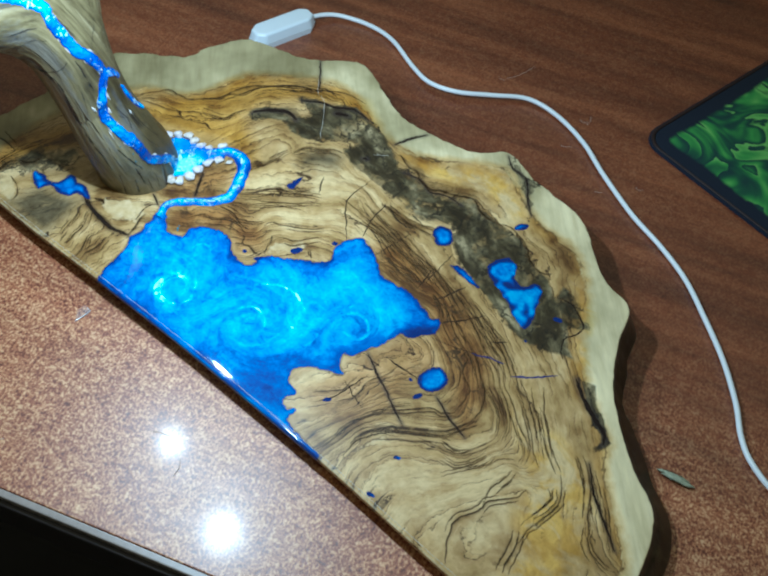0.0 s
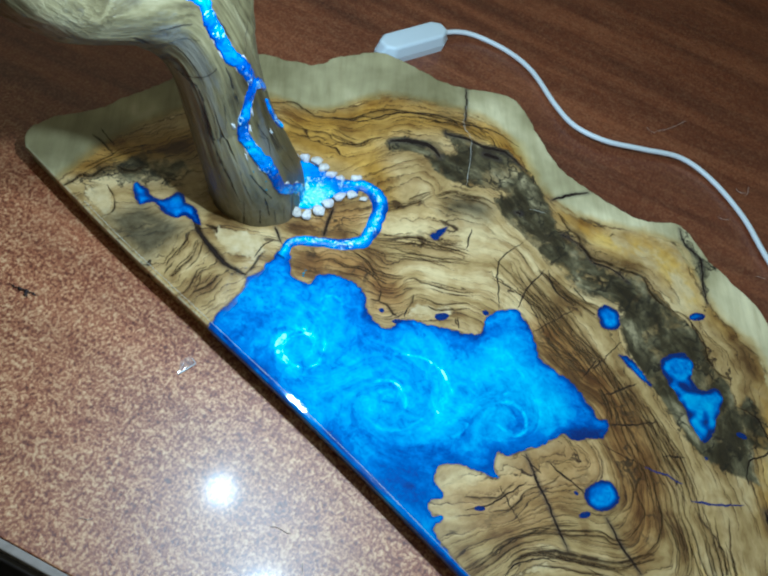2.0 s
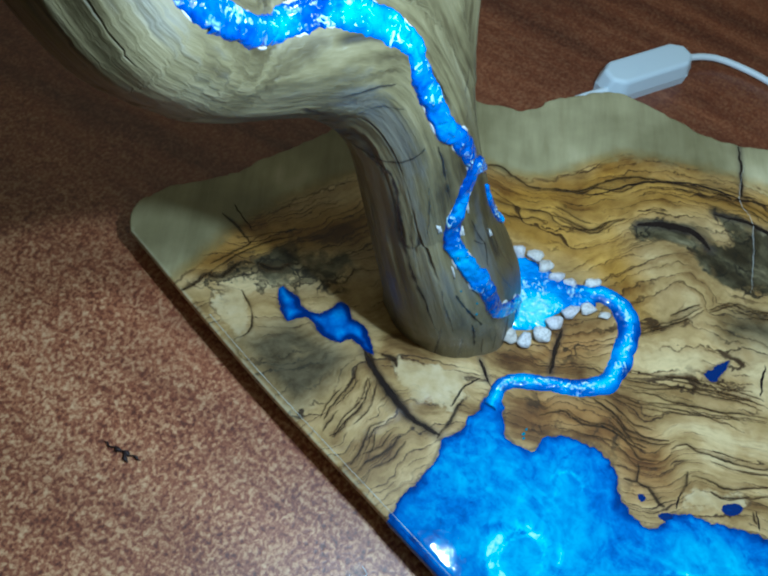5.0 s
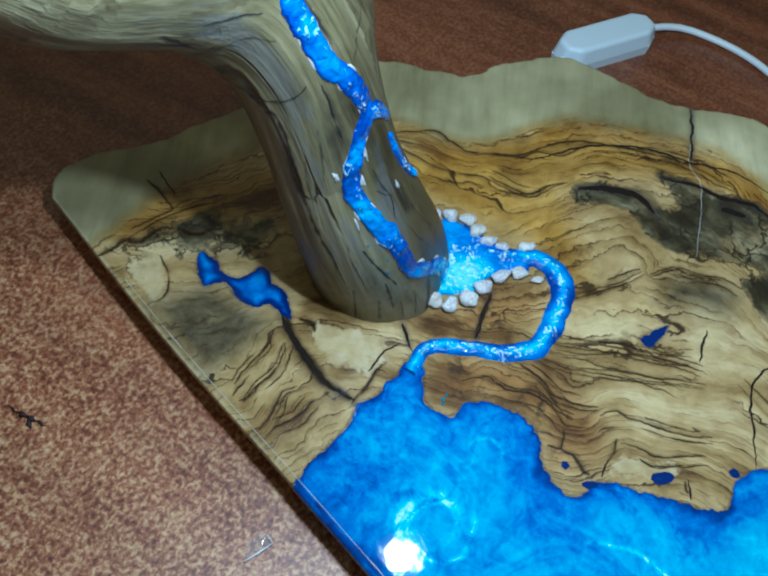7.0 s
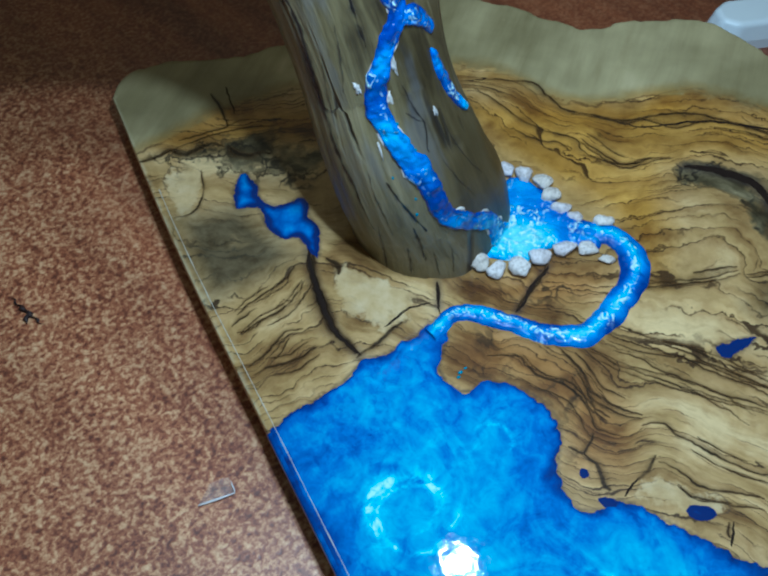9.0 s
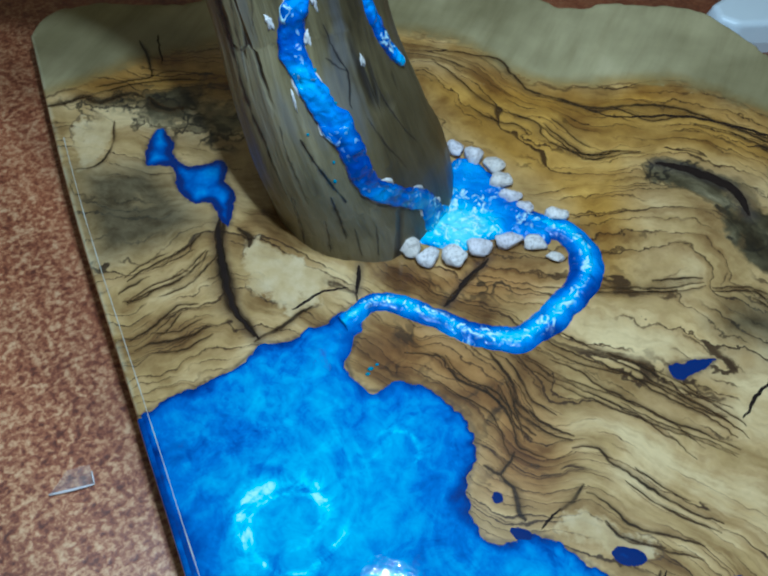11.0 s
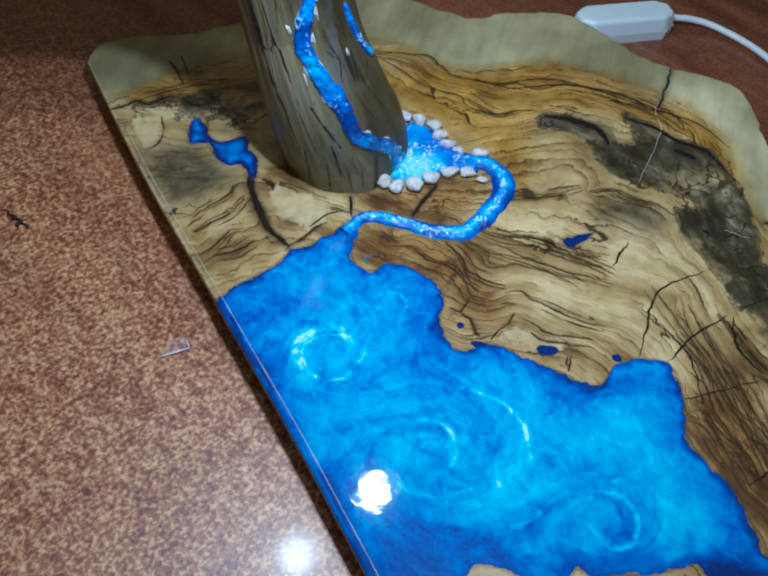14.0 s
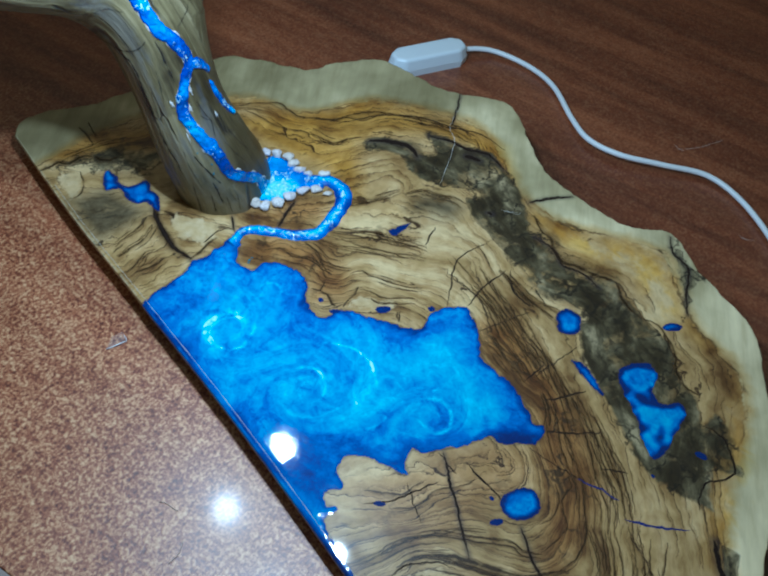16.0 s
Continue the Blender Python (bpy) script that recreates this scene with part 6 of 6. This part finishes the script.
def build_fissures(trunk):
    """Dark splits along the grain, each a thin strip with soft borders, and torn pale splinters."""
    from mathutils.bvhtree import BVHTree
    tree = BVHTree.FromPolygons([v.co for v in trunk.data.vertices], [p.vertices for p in trunk.data.polygons])
    for k, (width, *points) in enumerate(FISSURES):
        line = spline(np.array(points, float), 0.05, closed=False)
        n = len(line)
        spots = [tree.find_nearest(Vector(p) * CM)[:2] for p in line]
        verts, fade = [], []
        for i, (spot, normal) in enumerate(spots):
            ahead = (spots[min(i + 3, n - 1)][0] - spots[max(i - 3, 0)][0]).normalized()
            side = normal.cross(ahead).normalized()
            swell = math.sin(math.pi * (0.06 + 0.88 * i / max(1, n - 1))) ** 0.6 * (0.75 + 0.9 * noise.noise((i * 0.16, k * 4.0, 1.0)))
            drift = 0.0004 * noise.noise((i * 0.12, k * 7.0, 5.0)) + 0.00025 * noise.noise((i * 0.5, k * 7.0, 5.0))
            half = max(0.00006, width * 0.00040 * swell * (0.65 if spot.y > 0.0655 else 1.0))
            for reach, value in ((-3.4, 0.0), (-1.2, 0.28), (-0.6, min(0.95, 0.3 + 0.6 * width)), (0.6, min(0.95, 0.3 + 0.6 * width)), (1.2, 0.30), (2.8, 0.0)):
                at, out, *_ = tree.find_nearest(spot + side * (drift + reach * half))
                verts.append(at + out * 0.00014)
                fade.append(value)
        faces = [(i * 6 + c, i * 6 + c + 1, (i + 1) * 6 + c + 1, (i + 1) * 6 + c) for i in range(n - 1) for c in range(5)]
        ob = mesh_object("fissure", verts, faces, FISSURE, trunk, "dark drying split", smooth=True)
        attribute(ob, "fade", np.array(fade))
    for k, (x, y, z, length, width) in enumerate(SPLINTERS):
        spot, normal, *_ = tree.find_nearest(Vector((x, y, z)) * CM)
        bm = bmesh.new()
        bmesh.ops.create_icosphere(bm, subdivisions=3, radius=0.5)
        along = (Vector((-0.35, -0.1, 1.0)) - normal * normal.dot(Vector((-0.35, -0.1, 1.0)))).normalized()
        side = normal.cross(along)
        for v in bm.verts:
            d = v.co.normalized()
            bump = 1 + 0.9 * noise.noise(d * 1.8 + Vector((k * 5.0, 0, 0))) + 0.35 * noise.noise(d * 5 + Vector((k * 5.0, 2, 0)))
            v.co = spot + (along * v.co.z * length + side * v.co.x * width + normal * v.co.y * 0.8) * bump * 0.001
        part("splinter", bm, LIP, trunk, "pale torn splinter", smooth=True)


def build_droplets(trunk):
    """Beads of teal resin that ran beside the river."""
    from mathutils.bvhtree import BVHTree
    tree = BVHTree.FromPolygons([v.co for v in trunk.data.vertices], [p.vertices for p in trunk.data.polygons])
    rng = random.Random(8)
    for x, y, z, n in ((-3.5, 6.0, 6.6, 3), (-3.2, 6.2, 5.6, 2), (-3.9, 5.7, 7.6, 2)):
        for _ in range(n):
            spot, normal, *_ = tree.find_nearest(Vector((x + rng.gauss(0, 0.22), y + rng.gauss(0, 0.22), z + rng.gauss(0, 0.4))) * CM)
            bm = bmesh.new()
            bmesh.ops.create_icosphere(bm, subdivisions=2, radius=1)
            size = rng.uniform(0.0003, 0.0008)
            turn = normal.to_track_quat("Z", "Y")
            for v in bm.verts:
                v.co = spot + turn @ Vector((v.co.x * size, v.co.y * size * 1.3, v.co.z * size * 0.6))
            part("resin_bead", bm, BEAD, trunk, "tiny teal resin bead", smooth=True)


# ---------------------------------------------------------------- loose things
def build_switch():
    """A smooth inline switch: six-sided in plan, two shells with a fine seam."""
    sw = tagged(new("cord_switch"), "white plastic inline cord switch lying on the table", "switch")
    sw.matrix_world = pose(-0.1025, 0.2632, 0.0, 0, 0, -12)
    plan = [(-0.0045, -0.0285), (0.0045, -0.0285), (0.0095, -0.0215), (0.0095, 0.0215), (0.0045, 0.0285), (-0.0045, 0.0285), (-0.0095, 0.0215), (-0.0095, -0.0215)]
    for name, levels in (("lower_shell", ((0.0, 0.95), (0.0052, 1.0))), ("upper_shell", ((0.00525, 1.0), (0.0135, 0.86)))):
        bm = bmesh.new()
        rows = [[bm.verts.new((x * f, y * (0.5 + f / 2), z)) for x, y in plan] for z, f in levels]
        for i in range(8):
            bm.faces.new((rows[0][i], rows[0][(i + 1) % 8], rows[1][(i + 1) % 8], rows[1][i]))
        bm.faces.new(rows[0][::-1])
        bm.faces.new(rows[1])
        edges = [e for e in bm.edges if max(v.co.z for v in e.verts) > 0.01]
        if edges:
            bmesh.ops.bevel(bm, geom=edges, offset=0.0020, segments=4, affect="EDGES", profile=0.5)
        part(name, bm, PLASTIC, sw)
    return sw


CORD_OUT = [(-9.81, 28.94, 0.6), (-9.47, 29.97, 0.55), (-8.55, 31.2, 0.4), (-6.16, 32.17, 0.3), (-3.65, 32.09, 0.3), (-0.39, 30.72, 0.35), (1.81, 30.08, 0.5),
            (3.97, 30.68, 0.6), (6.01, 32.49, 0.5), (8.14, 34.34, 0.4), (10.71, 34.56, 0.3), (13.89, 33.51, 0.3), (16.77, 31.76, 0.3), (20.43, 29.88, 0.25), (23.46, 28.75, 0.25),
            (26.18, 27.39, 0.25), (28.69, 25.47, 0.25), (31.28, 23.26, 0.25), (33.47, 20.87, 0.25), (34.85, 18.92, 0.25), (36.33, 17.67, 0.25), (38.88, 16.81, 0.25),
            (44.72, 16.27, 0.25), (54.38, 18.02, 0.25)]
CORD_IN = [(-10.47, 23.56, 0.6), (-10.77, 22.72, 0.55), (-10.96, 21.47, 0.5), (-10.42, 20.08, 0.5), (-9.57, 18.69, 0.5)]


def build_cord(name, rows, label):
    curve = bpy.data.curves.new(name, "CURVE")
    curve.dimensions, curve.bevel_depth, curve.bevel_resolution = "3D", 0.00178, 5
    pts = spline(np.array(rows) * CM, 0.004, closed=False)
    sp = curve.splines.new("POLY")
    sp.points.add(len(pts) - 1)
    for q, p in zip(sp.points, pts):
        q.co = (*p, 1)
    curve.materials.append(CORD)
    tmp = new(name, curve)
    data = bpy.data.meshes.new_from_object(tmp.evaluated_get(bpy.context.evaluated_depsgraph_get()))
    bpy.data.objects.remove(tmp)
    data.polygons.foreach_set("use_smooth", [True] * len(data.polygons))
    ob = new(name, data)
    return tagged(ob, label, "cord")


def build_pad():
    """A dark mouse pad with a stitched border and a green picture."""
    width, deep, radius = 0.36, 0.28, 0.018
    line = []
    for cx, cy, start in ((radius, radius, 180), (width - radius, radius, 270), (width - radius, deep - radius, 0), (radius, deep - radius, 90)):
        line += [(cx + radius * math.cos(math.radians(start + a)), cy + radius * math.sin(math.radians(start + a))) for a in range(0, 91, 9)]
    line = np.array(line)
    pts, tris = sheet(line, 0.006)
    n = len(line)
    verts = [(x, y, 0.0028) for x, y in pts]
    base = len(verts)
    verts += [(x, y, 0.0001) for x, y in line]
    ids = [int(np.argmin(((pts - p) ** 2).sum(1))) for p in line]
    faces = list(tris) + [(ids[i], base + i, base + (i + 1) % n, ids[(i + 1) % n]) for i in range(n)]
    pad = tagged(new("mouse_pad"), "dark cloth mouse pad with green print and stitched border", "mouse pad")
    pad.matrix_world = pose(0.166, 0.3731, 0, 0, 0, -9.5)
    mat = mesh_object("mat", verts, faces, PAD, pad)
    edge = distance(line, np.array([v[:2] for v in verts]))
    attribute(mat, "ink", np.clip((edge - 0.016) / 0.014 + 0.5, 0, 1))
    inner = line + (np.array((width / 2, deep / 2)) - line) * 0.012
    bm = bmesh.new()
    rings = []
    for x, y in inner:
        d = Vector((x - width / 2, y - deep / 2, 0)).normalized()
        rings.append([bm.verts.new(Vector((x, y, 0.0030)) + d * 0.0016 * math.cos(a) + Vector((0, 0, 0.0009 * math.sin(a)))) for a in np.linspace(0, 2 * math.pi, 8, endpoint=False)])
    for i in range(n):
        a, b = rings[i], rings[(i + 1) % n]
        for k in range(8):
            bm.faces.new((a[k], a[(k + 1) % 8], b[(k + 1) % 8], b[k]))
    part("stitched_border", bm, SCRAP, pad, "dark stitched border", smooth=True)
    return pad


ARM = [(-0.150, 0.116, 0.235, 0.030), (-0.165, 0.126, 0.300, 0.026), (-0.150, 0.118, 0.370, 0.022), (-0.105, 0.098, 0.425, 0.018), (-0.040, 0.075, 0.452, 0.015),
       (0.030, 0.055, 0.462, 0.012), (0.110, 0.035, 0.462, 0.010), (0.205, 0.000, 0.452, 0.008)]


def build_arm(lamp):
    """An unseen branch, added to carry the bulbs and the small round shade, with their wires."""
    bm = bmesh.new()
    tube(bm, ARM, 20)
    arm = part("branch", bm, DRIFT, lamp, "unseen driftwood branch added over the slab", smooth=True)
    co = np.array([v.co for v in arm.data.vertices])
    attribute(arm, "shaded_face", np.zeros(len(co)))
    attribute(arm, "grain", np.stack([co[:, 1], co[:, 2], co[:, 0]], 1))
    for (x, y), low in (((-0.0134, 0.069), 0.268), ((0.0568, 0.0651), 0.325), ((0.199, 0.001), 0.402)):
        bm = bmesh.new()
        tube(bm, [(x, y, low, 0.0009), (x, y, 0.40 if low < 0.39 else 0.42, 0.0009), (x, y + 0.004, 0.455, 0.0009)], 8)
        part("wire", bm, CORD, lamp, "thin white hanging wire", smooth=True)
    shade = part("shade", round_shade(), GREEN, lamp, "round pale green glass shade", smooth=True)
    shade.matrix_basis = pose(0.200, 0.002, 0.3830, 0, 0, 0) @ Matrix.Scale(0.93, 4)


def round_shade():
    """A shallow dome with a thick rolled rim, open below."""
    outer = [(0.0, 0.023), (0.011, 0.0215), (0.021, 0.0165), (0.029, 0.008), (0.0325, 0.001), (0.0330, -0.0015), (0.0318, -0.0035), (0.0302, -0.002), (0.0265, 0.006), (0.019, 0.0135), (0.009, 0.018)]
    bm = bmesh.new()
    rings = [[bm.verts.new((r * math.cos(a), r * math.sin(a), z)) for a in np.linspace(0, 2 * math.pi, 64, endpoint=False)] for r, z in outer[1:]]
    for a, b in zip(rings, rings[1:]):
        for i in range(64):
            bm.faces.new((a[i], a[(i + 1) % 64], b[(i + 1) % 64], b[i]))
    bm.faces.new(rings[0][::-1])
    bm.faces.new(rings[-1])
    bmesh.ops.recalc_face_normals(bm, faces=list(bm.faces))
    return bm


def build_litter():
    """Small things that lie on the tabletop."""
    leaf = tagged(new("dry_leaf"), "small dry grey-green leaf on the table", "leaf")
    leaf.matrix_world = pose(0.3328, 0.1379, 0.0006, 0, 0, 12)
    for k, (dy, length, wide) in enumerate(((0.0, 0.023, 0.0026), (0.0012, 0.016, 0.0012), (-0.0014, 0.018, 0.0012))):
        bm = bmesh.new()
        rows = []
        for i in range(25):
            u = i / 24
            w = wide * math.sin(math.pi * min(max(u, 0.02), 0.98)) ** 0.7 * (1 + 0.4 * noise.noise((u * 9, k, 0)))
            x, y = (u - 0.5) * length, dy + 0.0012 * noise.noise((u * 3, k + 5.0, 0))
            z = 0.0008 + 0.0010 * math.sin(math.pi * u) + 0.0004 * noise.noise((u * 6, k, 3))
            rows.append([bm.verts.new((x, y - w, z)), bm.verts.new((x, y, z + 0.0007)), bm.verts.new((x, y + w, z)), bm.verts.new((x, y, z - 0.0003))])
        for a, b in zip(rows, rows[1:]):
            for c in range(4):
                bm.faces.new((a[c], a[(c + 1) % 4], b[(c + 1) % 4], b[c]))
        part("blade", bm, LEAF, leaf, "", smooth=True)
    twig = tagged(new("dark_twig"), "tiny dark dry twig on the table", "twig")
    twig.matrix_world = pose(-0.0803, -0.0560, 0.0)
    for thick, pts in ((1.0, ((-0.0085, -0.0032), (-0.0043, -0.0016), (-0.0006, 0.0002), (0.0029, 0.0019), (0.0057, 0.0034))), (0.8, ((-0.0012, -0.0004), (0.0014, -0.0006), (0.0032, -0.0016)))):
        bm = bmesh.new()
        line = spline(np.array(pts), 0.0005, closed=False)
        rows = []
        for i, (x, y) in enumerate(line):
            r = 0.0008 * thick * (0.30 + math.sin(math.pi * i / (len(line) - 1)) ** 2) * (1 + 0.5 * noise.noise((i * 0.4, thick * 5, 0)))
            wave = 0.0005 * math.sin(i * 0.9)
            rows.append([bm.verts.new((x + r * math.cos(a) * 0.6, y + wave + r * math.cos(a), 0.0009 + r * math.sin(a))) for a in np.linspace(0, 2 * math.pi, 6, endpoint=False)])
        for a, b in zip(rows, rows[1:]):
            for c in range(6):
                bm.faces.new((a[c], a[(c + 1) % 6], b[(c + 1) % 6], b[c]))
        part("stem", bm, SCRAP, twig, "", smooth=True)
    flake = tagged(new("clear_flake"), "small clear folded plastic flake on the table", "plastic flake")
    flake.matrix_world = pose(0.0038, -0.0206, 0.0)
    bm = bmesh.new()
    corners = [Vector((0.0016, -0.0064, 0.0004)), Vector((0.0022, 0.0046, 0.0006)), Vector((-0.0024, 0.0046, 0.0026)), Vector((-0.0030, -0.0010, 0.0018))]
    grid = [[bm.verts.new(corners[0].lerp(corners[1], u / 6).lerp(corners[3].lerp(corners[2], u / 6), v / 4) + Vector((0, 0, 0.0009 * abs(noise.noise((u * 0.8, v * 1.1, 2)))))) for v in range(5)] for u in range(7)]
    for i in range(6):
        for j in range(4):
            bm.faces.new((grid[i][j], grid[i + 1][j], grid[i + 1][j + 1], grid[i][j + 1]))
    bmesh.ops.solidify(bm, geom=list(bm.faces), thickness=0.00015)
    part("film", bm, FILM, flake)
    for (ax, ay, az), (bx, by, bz), r in (((0.0016, -0.0064, 0.0005), (0.0022, 0.0046, 0.0007), 0.00030), ((0.0022, 0.0046, 0.0007), (-0.0010, 0.0047, 0.0019), 0.00018)):
        bm = bmesh.new()
        tube(bm, [(ax, ay, az, r), ((ax + bx) / 2 + 0.0002, (ay + by) / 2, (az + bz) / 2 + 0.0002, r * 1.3), (bx, by, bz, r * 0.7)], 8)
        part("folded_edge", bm, RIM, flake, "bright folded edge", smooth=True)
    # pale hair-thin scratches and fibres
    rng = random.Random(4)
    for x, y, turn, length in ((0.058, 0.369, 75, 0.030), (0.128, 0.362, 100, 0.010), (0.125, 0.358, 20, 0.007), (0.194, 0.327, 10, 0.006), (0.131, 0.325, 30, 0.008),
                               (0.039, -0.106, 60, 0.006), (0.051, 0.352, 5, 0.007), (0.174, 0.302, 50, 0.006), (0.122, -0.051, 120, 0.012), (0.100, -0.043, 35, 0.010)):
        bm = bmesh.new()
        rows = []
        for i in range(9):
            u = i / 8 - 0.5
            rows.append([bm.verts.new((u * length, 0.0008 * math.sin(5 * u + x * 90) + w, 0.0002 if w else 0.00035)) for w in (-0.00016, 0.0, 0.00016)])
        for a, b in zip(rows, rows[1:]):
            for c in range(2):
                bm.faces.new((a[c], b[c], b[c + 1], a[c + 1]))
        ob = tagged(part("fibre", bm, FIBRE), "pale hair-thin fibre on the table", "fibre", "fibres on the table")
        ob.matrix_world = pose(x, y, 0.0001, 0, 0, turn)


build_room()
build_table()
lamp = tagged(new("river_lamp"), "olive wood slab lamp with driftwood trunk and blue resin river", "lamp")
lamp.matrix_world = LEVEL
slab = build_slab(lamp)
pool_line = rough_line(fine_outline(POOL_LINE, 0.08, 0.12, 0.55, 1.0), 0.05, 0.2, 4.0)
front_line = spline(np.array(OUTLINE, float), 0.18)
front_line = front_line[(front_line[:, 1] < 0.6) & (front_line[:, 0] > -14)]
front_line = front_line[np.argsort(front_line[:, 0])]
edge_y = np.interp(pool_line[:, 0], front_line[:, 0], front_line[:, 1])
pool_line[:, 1] = np.maximum(pool_line[:, 1], edge_y + 0.03)
resin_inlay("resin_pool", pool_line, slab, "swirling pearl blue resin pool", 0.085, 0.55, pool=True)
for k, (name, line) in enumerate(INLAYS.items()):
    resin_inlay("resin_inlay", rough_line(fine_outline(line, 0.05, 0.08, 0.4, 3.0 + k), 0.035, 0.16, 9.0), slab, "deep blue resin inlay", 0.08, 0.22, uneven=2.2 if name == "forked_pond" else 0.9, dim={"long_lake": 0.2, "drop": 0.5, "pond": 0.15}.get(name, 0.0))
for k, (x, y, a, b, turn) in enumerate(SPOTS):
    ang = np.radians(np.arange(0, 360, 12))
    c, s_ = math.cos(math.radians(turn)), math.sin(math.radians(turn))
    line = np.stack([x + a * np.cos(ang) * c - b * np.sin(ang) * s_, y + a * np.cos(ang) * s_ + b * np.sin(ang) * c], 1)
    resin_inlay("resin_spot", rough_line(line, 0.05, 0.3, k * 2.0), slab, "small dark blue resin spot", 0.05, 0.25, dim=0.3)
build_resin_edge(slab, front_line)
build_edge_glint(slab, front_line)
build_growth_lines(slab)
build_cracks(slab)
build_stream(slab)
build_pebbles(slab)
build_bank_beads(slab)
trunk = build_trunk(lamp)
build_fissures(trunk)
build_river(trunk)
build_droplets(trunk)
build_arm(lamp)
build_switch()
build_cord("cord", CORD_OUT, "white cable winding over the table")
build_cord("cord_lead", CORD_IN, "short white cable between switch and slab")
build_pad()
build_litter()
